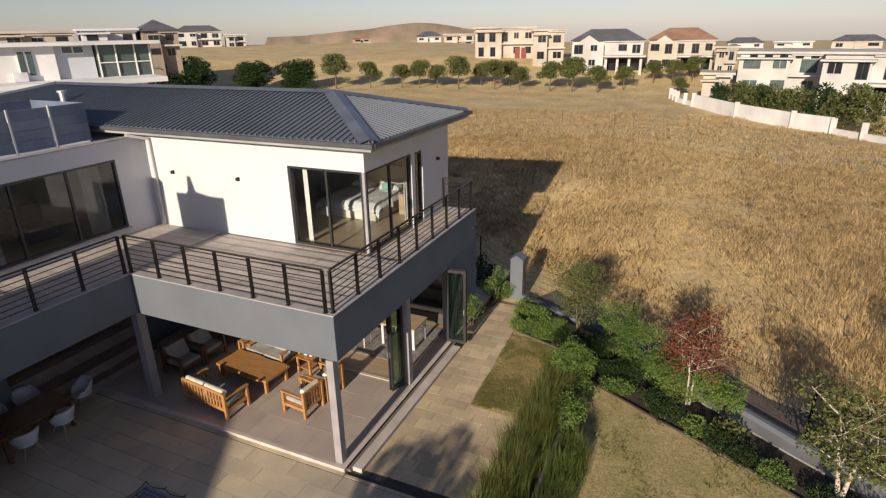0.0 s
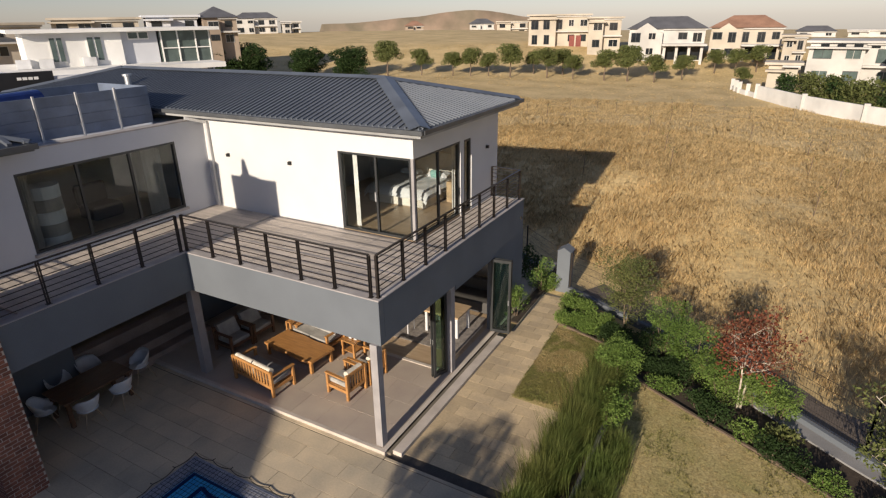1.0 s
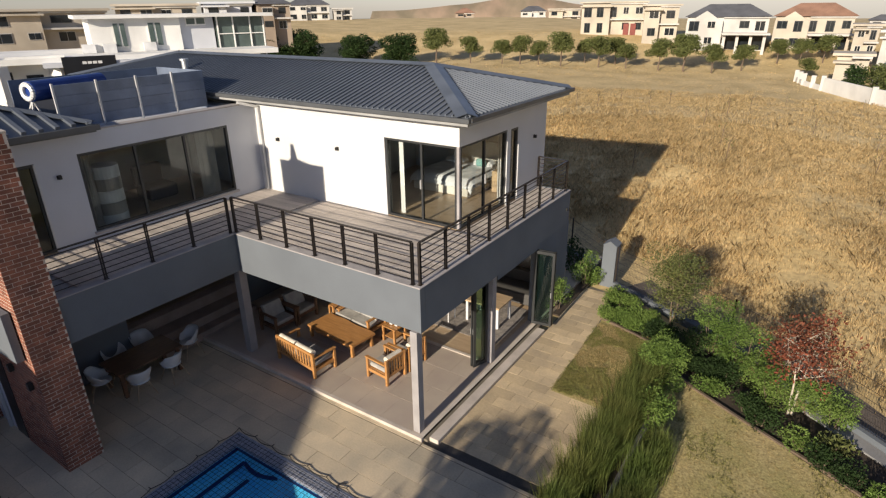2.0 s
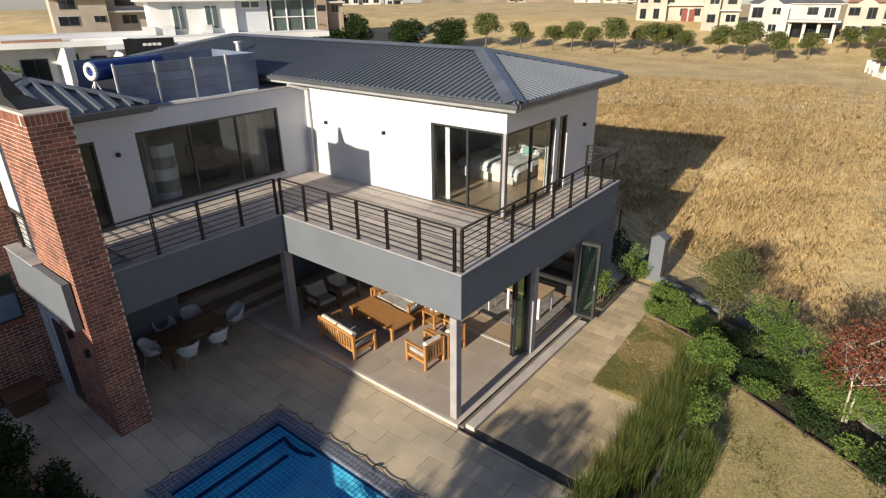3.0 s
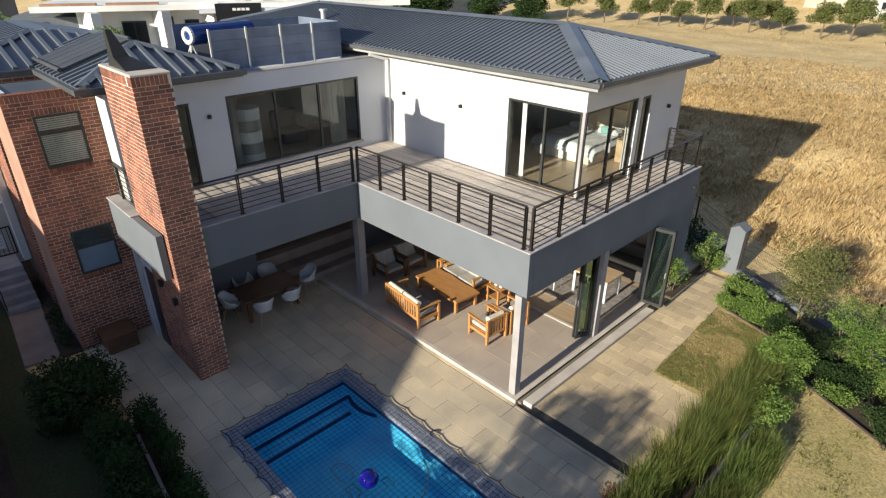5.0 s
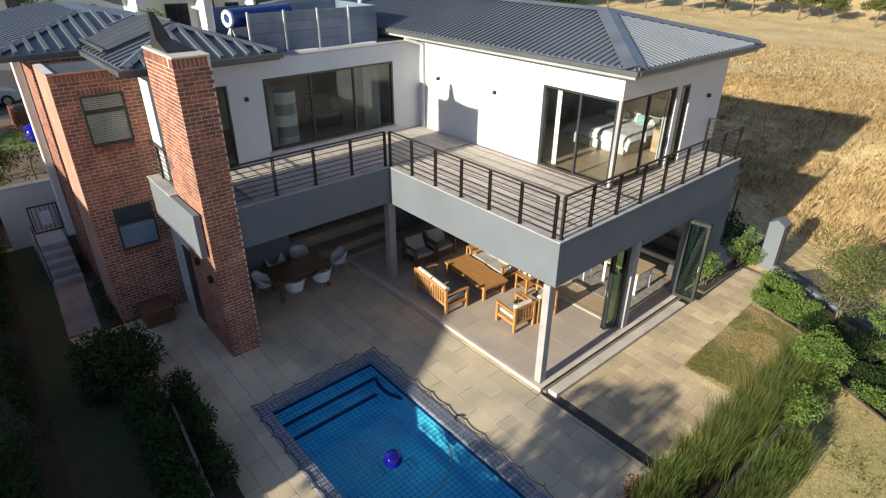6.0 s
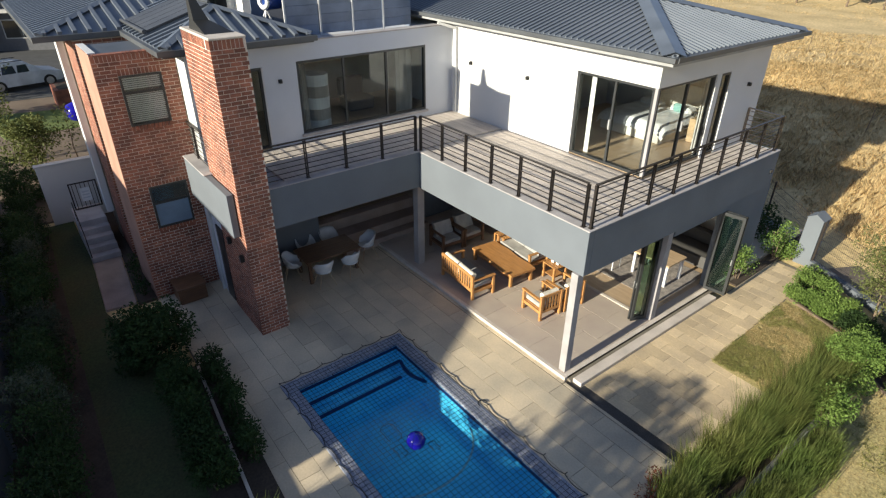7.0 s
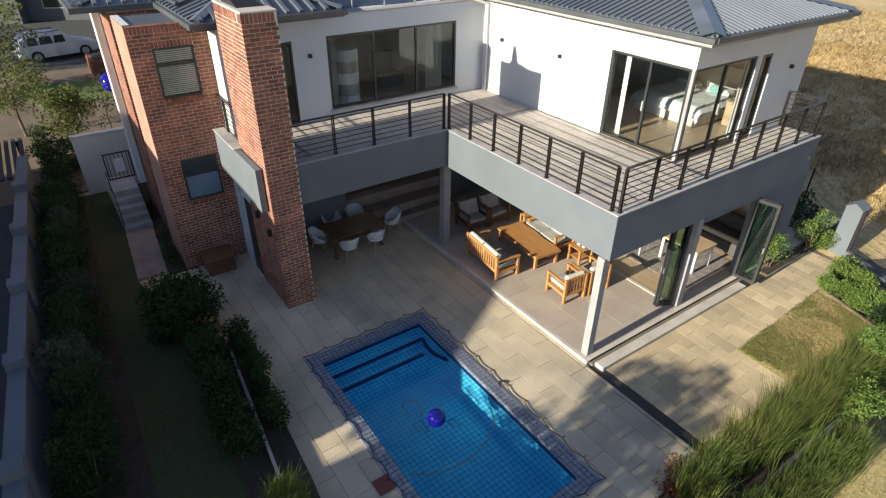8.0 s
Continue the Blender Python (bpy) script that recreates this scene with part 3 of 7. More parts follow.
part("fascia_front", G().box(-6.07, -0.09, 0.2, 0.378, 2.6, 3.63, 0.006), M_GREY, fas)
part("fascia_side", G().box(-0.268, -0.09, 0.379, 8.15, 2.6, 3.63, 0.006), M_GREY, fas)
part("fascia_west", G().box(-6.068, -5.89, -4.02, 0.199, 2.62, 3.63, 0.006), M_GREY, fas)
part("fascia_back", G().box(-1.17, -0.3, 8.125, 8.15, 2.6, 3.63), M_GREY, fas)
part("fascia_south", G().box(-9.95, -5.95, -4.97, -4.82, 2.66, 3.72, 0.006), M_GREY, fas)
part("fascia_end", G().box(-9.95, -9.8, -4.818, -3.5, 2.66, 3.72, 0.006), M_GREY, fas)
part("coping_front", G().box(-6.07, -0.08, 0.19, 0.42, 3.632, 3.662, 0.008), M_COPING, fas, "pinkish-grey screed coping")
part("coping_side", G().box(-0.31, -0.08, 0.422, 8.16, 3.632, 3.662, 0.008), M_COPING, fas, "pinkish-grey screed coping")
part("coping_west", G().box(-6.11, -5.88, -4.02, 0.188, 3.632, 3.662, 0.008), M_COPING, fas, "pinkish-grey screed coping")
part("coping_south", G().box(-9.95, -7.36, -5.0, -4.6, 3.722, 3.75, 0.008), M_COPING, fas)
structure("side_balcony_slab", G().box(-9.8, -7.38, -4.818, -3.5, 3.3, 3.6), M_COPING, "small side balcony slab behind the chimney", "slab")

# ---- upper walls ----
up = G()
up.box(-8.85, -3.5, WY, WY + 0.22, F2 - 0.3, 6.41)
up.box(-3.5, WX, WY, WY + 0.22, 5.78, 6.41)
structure("wall_south_upper", up, M_WHITE, "smooth white plastered upper wall above the balcony", "wall")
up = G()
up.box(WX - 0.22, WX, WY + 0.222, 5.92, 5.78, 6.41)
up.box(WX - 0.22, WX, 6.12, 6.57, 5.76, 6.41)
up.box(WX - 0.22, WX, 5.92, 6.12, F2 - 0.3, 6.41)
up.box(WX - 0.22, WX, 6.57, 8.45, F2 - 0.3, 6.41)
structure("wall_east_upper", up, M_WHITE, "smooth white plastered upper side wall", "wall")
structure("wall_north_upper", G().box(-18.3, WX - 0.222, 8.23, 8.45, F2 - 0.3, 6.41), M_WHITE, "plain white upper back wall", "wall")
structure("wall_far_west_upper", G().box(-18.3, -18.1, 3.43, 8.22, -0.2, 6.41).box(-18.1, -12.3, 3.43, 3.6, -0.2, 6.41), M_WHITE, "plain white end wall", "wall")
WL0, WL1, WLZ0, WLZ1 = -1.835, 2.375, 3.84, 5.79
up = G()
up.box(LX - 0.22, LX, WL1, WY - 0.002, F2 - 0.3, 6.28)
up.box(LX - 0.22, LX, -2.77, WL0, F2 - 0.3, 6.28)
up.box(LX - 0.22, LX, WL0, WL1, F2 - 0.3, WLZ0)
up.box(LX - 0.22, LX, WL0, WL1, WLZ1, 6.28)
up.box(LX - 0.22, LX, -3.5, -2.77, 5.76, 6.28)
structure("wall_west_upper", up, M_PALE, "pale grey plastered wall with a wide window", "wall")
structure("wall_west_return", G().box(-12.2, LX - 0.222, -3.5, -3.3, -0.2, 6.4).box(LX - 0.22, LX, -3.5, -3.46, F2 - 0.3, 5.76), M_WHITE, "sunlit white plastered return wall behind the chimney", "wall")
structure("parapet_coping", G().box(LX - 0.26, LX + 0.03, -1.6, 2.9, 6.282, 6.32, 0.006), M_COPING, "pale coping on the parapet", "coping")
structure("flat_roof", G().box(-12.2, LX - 0.22, -3.3, 3.43, 6.05, 6.2), M_PALE, "flat roof behind the parapet", "roof")
structure("ceiling_bedroom", G().box(-8.84, WX - 0.22, WY + 0.222, 8.22, 6.1, 6.3), M_SOFFIT, "white bedroom ceiling", "ceiling")
structure("bedroom_floor", G().box(-6.2, WX - 0.02, WY + 0.02, 8.22, 3.585, 3.64), M_FLOORW, "oak bedroom floor", "floor")
structure("bedroom_wall_west", G().box(-6.2, -6.05, WY + 0.222, 8.22, 3.64, 6.1), M_INT, "plain bedroom wall", "wall")
structure("lounge_floor", G().box(-12.2, LX - 0.02, -3.3, 3.42, 3.585, 3.64), M_FLOORW, "dim upstairs room floor", "floor")
structure("lounge_back_wall", G().box(-12.2, -12.05, -3.3, 3.42, 3.64, 6.05), M_INT, "plain back wall of the upstairs room", "wall")
structure("lounge_side_wall", G().box(-12.05, LX - 0.222, 3.25, 3.42, 3.64, 6.05), M_INT, "plain side wall of the upstairs room", "wall")

# ---- windows and doors of the house ----


def glazing(name, label, axis, at, a0, a1, z0, z1, splits, kind_of="window", sills=True, mt=None):
    w = thing(name, label, kind_of, ((at, (a0 + a1) / 2, z0) if axis == 'x' else ((a0 + a1) / 2, at, z0)), kind="structure")
    part("window_frame", G().rim(axis, at, a0, a1, z0, z1, 0.06, 0.1), M_FRAME, w)
    cuts = [a0 + 0.06] + splits + [a1 - 0.06]
    for s in splits:
        g = G()
        g.box(*((at - 0.035, at + 0.035, s - 0.03, s + 0.03) if axis == 'x' else (s - 0.03, s + 0.03, at - 0.035, at + 0.035)), z0 + 0.06, z1 - 0.06)
        part("mullion", g, M_FRAME, w)
    for p, q in zip(cuts, cuts[1:]):
        g = G()
        p2, q2 = p + (0.03 if p in splits else 0), q - (0.03 if q in splits else 0)
        g.box(*((at - 0.005, at + 0.005, p2, q2) if axis == 'x' else (p2, q2, at - 0.005, at + 0.005)), z0 + 0.06, z1 - 0.06)
        part("pane", g, mt or M_GLASS, w).visible_shadow = False
    return w


w1 = glazing("window_1", "corner sliding door with charcoal frame, glazed to the floor", 'y', WY + 0.08, -3.49, WX - 0.1, F2 + 0.022, 5.775, [-2.35], "sliding door")
part("handle", G().box(-2.37, -2.33, WY - 0.02, WY + 0.03, 4.55, 4.8), M_METAL, w1, "steel pull handle")
w2 = glazing("window_2", "corner sliding door with charcoal frame facing the side balcony", 'x', WX - 0.08, WY + 0.1, 5.91, F2 + 0.022, 5.775, [4.75], "sliding door")
part("handle", G().box(WX - 0.05, WX - 0.0, 4.73, 4.77, 4.55, 4.8), M_METAL, w2, "steel pull handle")
structure("corner_post", G().box(WX - 0.1, WX - 0.02, WY + 0.02, WY + 0.1, F2, 5.78, 0.005), M_COLUMN, "slim grey post at the glazed corner", "post")
glazing("window_3", "narrow upright window with charcoal frame", 'x', WX - 0.06, 6.13, 6.56, F2 + 0.04, 5.75, [])
structure("window_reveal", G().box(WX - 0.2, WX + 0.02, 6.572, 6.67, F2 + 0.04, 5.3), M_WHITE, "white window reveal", "reveal")
glazing("window_4", "wide window with charcoal frame and curtains behind", 'x', LX - 0.05, WL0 + 0.005, WL1 - 0.005, WLZ0, WLZ1, [-0.43, 0.97])
structure("window_sill", G().box(LX - 0.02, LX + 0.08, WL0 - 0.05, WL1 + 0.05, WLZ0 - 0.07, WLZ0 - 0.003, 0.006), M_COPING, "pale window sill", "sill")
glazing("door_1", "tall glazed balcony door with charcoal frame", 'x', LX - 0.05, -3.45, -2.79, F2 + 0.022, 5.75, [], "door")
structure("door_reveal", G().box(LX - 0.02, LX + 0.03, -2.8, -2.76, F2 + 0.02, 5.74), M_WHITE, "white door reveal strip", "reveal")


def fold_panel(name, label, p, q, z1=2.42):
    """One leaf of a folding door that stands from p to q."""
    d = thing(name, label, "folding door", (*p, 0.01), group="folding door leaves")
    g = G()
    P, Q = Vector((*p, 0)), Vector((*q, 0))
    s = (Q - P).normalized() * 0.035
    for e in (P + s, Q - s):
        g.bar((e.x, e.y, 0.03), (e.x, e.y, z1), 0.07, 0.045, up=(Q - P).cross(Vector((0, 0, 1))))
    for z in (0.075, z1 - 0.045):
        g.bar((P.x, P.y, z), (Q.x, Q.y, z), 0.046, 0.09)
    part("leaf_frame", g, M_FRAME, d)
    part("pane", G().bar((*(P + 2 * s).xy, (z1 + 0.1) / 2), (*(Q - 2 * s).xy, (z1 + 0.1) / 2), 0.012, z1 - 0.2), M_GLASSG, d, "greenish glass").visible_shadow = False
    mid = P.lerp(Q, 0.92)
    nrm = (Q - P).cross(Vector((0, 0, 1))).normalized() * 0.05
    part("handle", G().bar((mid.x + nrm.x, mid.y + nrm.y, 1.0), (mid.x + nrm.x, mid.y + nrm.y, 1.16), 0.025, 0.03, up=(1, 0, 0)), M_METAL, d, "steel handle")
    return d


fold_panel("door_leaf", "open glass folding door leaf in a charcoal frame", (-0.17, 5.93), (0.42, 6.02))
fold_panel("door_leaf", "second open leaf folded against the first", (-0.17, 6.04), (0.42, 6.1))
fold_panel("door_leaf", "folded glass door leaf beside the slim column", (-0.40, 3.42), (-0.53, 2.98))
fold_panel("door_leaf", "folded glass door leaf beside the slim column", (-0.30, 3.40), (-0.45, 2.96))
structure("door_head", G().box(-5.55, -0.37, 3.37, 3.46, 2.42, 2.7), M_FRAME, "charcoal door head over the living room opening", "door head")
structure("door_head_side", G().box(-0.33, -0.22, 3.62, 6.05, 2.36, 2.418), M_WHITE, "pale door head over the side opening", "door head")
glazing("window_5", "fixed glass leaf beside the living room opening", 'y', 3.41, -5.5, -4.4, 0.02, 2.42, [], "window")

# ---- main hip roof ----
EX0, EX1, EY0, EY1, EZ = -18.6, -0.59, 2.86, 8.8, 6.61
RY, RZ = 5.83, 7.38
RUN = RY - EY0
SL = (RZ - EZ) / RUN


def roof_thing(name, label, at):
    return thing(name, label, "roof", at, kind="structure")


roof = roof_thing("roof", "charcoal standing-seam metal hip roof", (-5, 6, 6.5))
C = [(EX0, EY0, EZ), (EX1, EY0, EZ), (EX1, EY1, EZ), (EX0, EY1, EZ)]
R0, R1 = (EX0 + RUN, RY, RZ), (EX1 - RUN, RY, RZ)
part("slope_south", G().slab([C[0], C[1], R1, R0], 0.03), M_ROOF, roof)
part("slope_east", G().slab([C[1], C[2], R1], 0.03), M_ROOF, roof)
part("slope_north", G().slab([C[2], C[3], R0, R1], 0.03), M_ROOF, roof)
part("slope_west", G().slab([C[3], C[0], R0], 0.03), M_ROOF, roof)
ribs = G()
x = EX0 + 0.13
while x < EX1:
    d = min(RUN, EX1 - x, x - EX0)
    for s, y0 in ((1, EY0), (-1, EY1)):
        ribs.bar((x, y0, EZ + 0.02), (x, y0 + s * d, EZ + d * SL + 0.02), 0.042, 0.04)
    x += 0.18
y = EY0 + 0.13
while y < EY1:
    d = min(RUN, y - EY0, EY1 - y)
    ribs.bar((EX1, y, EZ + 0.02), (EX1 - d, y, EZ + d * SL + 0.02), 0.042, 0.04)
    ribs.bar((EX0, y, EZ + 0.02), (EX0 + d, y, EZ + d * SL + 0.02), 0.042, 0.04)
    y += 0.18
tagged(part("seam", ribs, M_ROOF, roof), kind="stuff")


def cap(p, q, w=0.36):
    p, q = Vector(p), Vector(q)
    side = (q - p).cross(Vector((0, 0, 1))).normalized() * (w / 2)
    dz = Vector((0, 0, 0.055))
    drop = Vector((0, 0, -w / 2 * SL * 0.75))
    p = p.lerp(q, 0.015)
    vs = [p + dz + side + drop, p + dz * 1.5, p + dz - side + drop, q + dz + side + drop, q + dz * 1.5, q + dz - side + drop]
    return G().add(vs, [(0, 1, 4, 3), (1, 2, 5, 4)]).add([v - Vector((0, 0, 0.012)) for v in vs], [(3, 4, 1, 0), (4, 5, 2, 1)])


part("ridge_cap", cap(R0, R1, 0.42), M_CAP, roof)
for a, b in ((C[1], R1), (C[2], R1), (C[0], R0), (C[3], R0)):
    part("hip_cap", cap(a, b, 0.5), M_CAP, roof)
gut = G()
gut.box(EX0 - 0.08, EX1 + 0.08, EY0 - 0.1, EY0 + 0.02, EZ - 0.105, EZ - 0.005)
part("gutter", gut, M_GUTTER, roof)
part("gutter", G().box(EX1 - 0.02, EX1 + 0.1, EY0 + 0.021, EY1 + 0.1, EZ - 0.105, EZ - 0.005), M_GUTTER, roof)
part("soffit", G().box(EX0, EX1 - 0.02, EY0 + 0.02, WY, EZ - 0.2, EZ - 0.135).box(WX, EX1 - 0.02, WY, EY1, EZ - 0.2, EZ - 0.135), M_SOFFIT, roof, "pale boarded soffit")
part("flue", G().tube((-12.9, 4.2, 6.9), (-12.9, 4.2, 7.3), 0.1, n=12).tube((-12.9, 4.2, 7.3), (-12.9, 4.2, 7.36), 0.15, n=12), M_METAL, roof, "short steel flue")

pipe = thing("downpipe", "pale square downpipe from the gutter to the balcony", "downpipe", (-8.3, 3.36, F2))
part("pipe", G().box(-8.36, -8.27, WY - 0.1, WY - 0.015, F2 + 0.02, 6.2, 0.01), M_PIPE, pipe)
part("swan_neck", G().bar((-8.315, WY - 0.06, 6.2), (-8.55, EY0 - 0.02, 6.38), 0.08, 0.08), M_PIPE, pipe)

# ---- west roofs ----
AX0, AX1, AY0, AY1, AZ = -13.2, -8.18, -5.15, -1.42, 6.47
AR = (AY1 - AY0) / 2
ASL = 0.33
rw = roof_thing("roof_west", "charcoal ribbed metal hip roof behind the chimney", (-10, -3.3, 6.4))
K = [(AX0, AY0, AZ), (AX1, AY0, AZ), (AX1, AY1, AZ), (AX0, AY1, AZ)]
Q0, Q1 = (AX0, AY0 + AR, AZ + AR * ASL), (AX1 - AR, AY0 + AR, AZ + AR * ASL)
for nm, poly in (("slope_south", [K[0], K[1], Q1, Q0]), ("slope_east", [K[1], K[2], Q1]), ("slope_north", [K[2], K[3], Q0, Q1])):
    part(nm, G().slab(poly, 0.03), M_ROOF, rw)
ribs = G()
y = AY0 + 0.2
while y < AY1:
    d = min(AR, y - AY0, AY1 - y)
    ribs.bar((AX1, y, AZ + 0.04), (AX1 - d, y, AZ + d * ASL + 0.04), 0.1, 0.07)
    y += 0.34
x = AX0 + 0.1
while x < AX1:
    d = min(AR, AX1 - x)
    ribs.bar((x, AY0, AZ + 0.03), (x, AY0 + d, AZ + d * ASL + 0.03), 0.09, 0.06)
    x += 0.34
tagged(part("rib", ribs, M_ROOF, rw), kind="stuff")
for a, b in ((K[1], Q1), (K[2], Q1), (Q0, Q1)):
    part("hip_cap", cap(a, b, 0.3), M_CAP, rw)
part("gutter", G().box(AX1 - 0.02, AX1 + 0.1, AY0 - 0.1, AY1 + 0.05, AZ - 0.13, AZ - 0.005).box(AX0, AX1 - 0.021, AY0 - 0.1, AY0 + 0.02, AZ - 0.13, AZ - 0.005), M_GUTTER, rw)
part("soffit", G().box(AX0, AX1 - 0.02, AY0 + 0.02, AY1, AZ - 0.18, AZ - 0.135), M_GUTTER, rw)
sm = thing("solar_mat", "dark pool-heating mats side by side on the west roof", "solar panel", (-11, AY0 + 0.9, AZ + 0.3))


def on_slope(x, u, lift):
    return (x, AY0 + u, AZ + u * ASL + lift)


for i in range(5):
    x0, x1 = -12.25 + i * 0.46, -12.25 + i * 0.46 + 0.435
    part("mat_sheet", G().slab([on_slope(x0, 0.2, 0.13), on_slope(x1, 0.2, 0.13), on_slope(x1, 1.72, 0.13), on_slope(x0, 1.72, 0.13)], 0.05), M_PANEL, sm)
part("header_pipe", G().tube(on_slope(-12.35, 0.12, 0.13), on_slope(-9.9, 0.12, 0.13), 0.05, n=8), M_PANEL, sm)
part("header_pipe", G().tube(on_slope(-12.35, 1.79, 0.14), on_slope(-9.98, 1.79, 0.14), 0.04, n=8), M_PANEL, sm)

BX0, BX1, BY0, BY1 = -21.0, -11.85, -7.12, -1.5
BR = 2.5
BSL = 0.26
rb = roof_thing("roof_far_west", "charcoal ribbed metal roof over the rear wing", (-15, -3, 6.4))
K = [(BX0, BY0, AZ), (BX1, BY0, AZ), (BX1, BY1, AZ), (BX0, BY1, AZ)]
Q0, Q1 = (BX0 + BR, BY0 + BR, AZ + BR * BSL), (BX1 - BR, BY0 + BR, AZ + BR * BSL)
Q2, Q3 = (BX1 - BR, BY1 - BR, AZ + BR * BSL), (BX0 + BR, BY1 - BR, AZ + BR * BSL)
for nm, poly in (("slope_south", [K[0], K[1], Q1, Q0]), ("slope_east", [K[1], K[2], Q2, Q1]), ("slope_north", [K[2], K[3], Q3, Q2]), ("slope_west", [K[3], K[0], Q0, Q3]), ("slope_top", [Q0, Q1, Q2, Q3])):
    part(nm, G().slab(poly, 0.03), M_ROOF, rb)
ribs = G()
y = BY0 + 0.2
while y < BY1:
    d = min(BR, y - BY0, BY1 - y)
    ribs.bar((BX1, y, AZ + 0.04), (BX1 - d, y, AZ + d * BSL + 0.04), 0.1, 0.07)
    y += 0.34
x = BX0 + 0.2
while x < BX1:
    d = min(BR, BX1 - x, x - BX0)
    ribs.bar((x, BY0, AZ + 0.04), (x, BY0 + d, AZ + d * BSL + 0.04), 0.1, 0.07)
    x += 0.34
tagged(part("rib", ribs, M_ROOF, rb), kind="stuff")
part("hip_cap", cap(K[1], Q1, 0.3), M_CAP, rb)
part("gutter", G().box(BX1 - 0.02, BX1 + 0.1, BY0 - 0.1, AY0 - 0.1, AZ - 0.14, AZ - 0.005).box(BX0, BX1 - 0.021, BY0 - 0.1, BY0 + 0.02, AZ - 0.14, AZ - 0.005), M_GUTTER, rb)
structure("wall_rear_wing", G().box(-14.2, -13.5, -6.4, -2.0, -0.2, 6.35).box(-20.5, -14.21, -5.3, -2.0, -0.2, 6.35), M_TAN, "tan plastered walls of the rear wing", "wall")
structure("rear_wing_pipe", G().box(-13.86, -13.47, -6.6, -6.41, 0.9, 6.35, 0.01), M_WHITE, "white downpipe on the rear wing corner", "downpipe")

# ---- chimney, bay and brick helpers ----
CHX0, CHX1, CHY0, CHY1, CHZ = -7.55, -5.75, -4.79, -4.06, 6.98
BAYX, BAYY0, BAYY1, BAYZ = -9.05, -6.43, -4.68, 6.36
chimney = thing("chimney", "tall red face-brick chimney with a pale mortar cap", "chimney", (-6.6, -4.4, -0.1))
part("core", G().box(CHX0 + 0.003, CHX1 - 0.003, CHY0 + 0.003, CHY1 - 0.003, -0.2, CHZ - 0.01), M_MORTAR, chimney, "pale mortar")
part("cap_slab", G().box(CHX0 - 0.01, CHX1 + 0.01, CHY0 - 0.01, CHY1 + 0.01, CHZ - 0.008, CHZ + 0.045, 0.015), M_KERB, chimney, "pale mortar cap")
cowl = G()
for x0, x1, y0, y1, z in ((-7.2, -6.2, -4.7, -4.12, 0.046), (-7.08, -6.78, -4.7, -4.4, 0.24), (-7.02, -6.9, -4.7, -4.6, 0.74)):
    cowl.v += [(x0, y0, CHZ + z), (x1, y0, CHZ + z), (x1, y1, CHZ + z), (x0, y1, CHZ + z)]
cowl.f += [(3, 2, 1, 0), (8, 9, 10, 11)] + [(o + i, o + (i + 1) % 4, o + 4 + (i + 1) % 4, o + 4 + i) for o in (0, 4) for i in range(4)]
part("cowl", cowl, M_LAMP, chimney, "dark steel chimney cowl")
for z, xx in ((1.92, -6.12), (2.08, -6.9)):
    part("wall_light", G().box(xx - 0.06, xx + 0.06, CHY0 - 0.1, CHY0 - 0.008, z, z + 0.16, 0.01), M_LAMP, chimney, "small black wall light")

bay = thing("brick_bay", "two-storey red face-brick bay with two windows", "bay", (BAYX - 1, -5.5, -0.1), kind="structure")
part("core", G().box(-10.75, BAYX - 0.003, BAYY0 + 0.003, BAYY1, -0.2, BAYZ - 0.03), M_MORTAR, bay, "pale mortar")
part("parapet_cap", G().box(-10.75, BAYX - 0.22, BAYY0 + 0.002, BAYY0 + 0.16, BAYZ - 0.028, BAYZ + 0.03), M_WHITE, bay, "white parapet cap")
# sheet over the side face; its paleness stands for sunlight on brick
part("sunlit_side_sheet", G().box(-10.75, BAYX - 0.003, BAYY0 - 0.016, BAYY0 - 0.001, -0.2, BAYZ + 0.025), M_PINK, bay, "pale pinkish sheet with the side face's sunlight in its colour")
part("flat_roof", G().box(-10.75, BAYX - 0.23, BAYY0 + 0.165, BAYY1, BAYZ - 0.029, BAYZ - 0.01), M_GUTTER, bay, "dark flat roof sheet")
block = thing("brick_block", "red face-brick wall behind the bay", "wall", (-12.5, -5.5, -0.1), kind="structure")
structure("wall_pilaster", G().box(-9.02, -8.34, -4.66, -4.44, 3.61, 6.32), M_WHITE, "sunlit white plastered pilaster beside the brick bay", "wall")
part("core", G().box(-13.45, -11.903, -6.377, -4.66, -0.2, 6.3), M_MORTAR, block, "pale mortar")
BAYWIN = [(-5.97, -5.045, 4.69, 5.87), (-5.96, -5.045, 1.96, 3.11)]
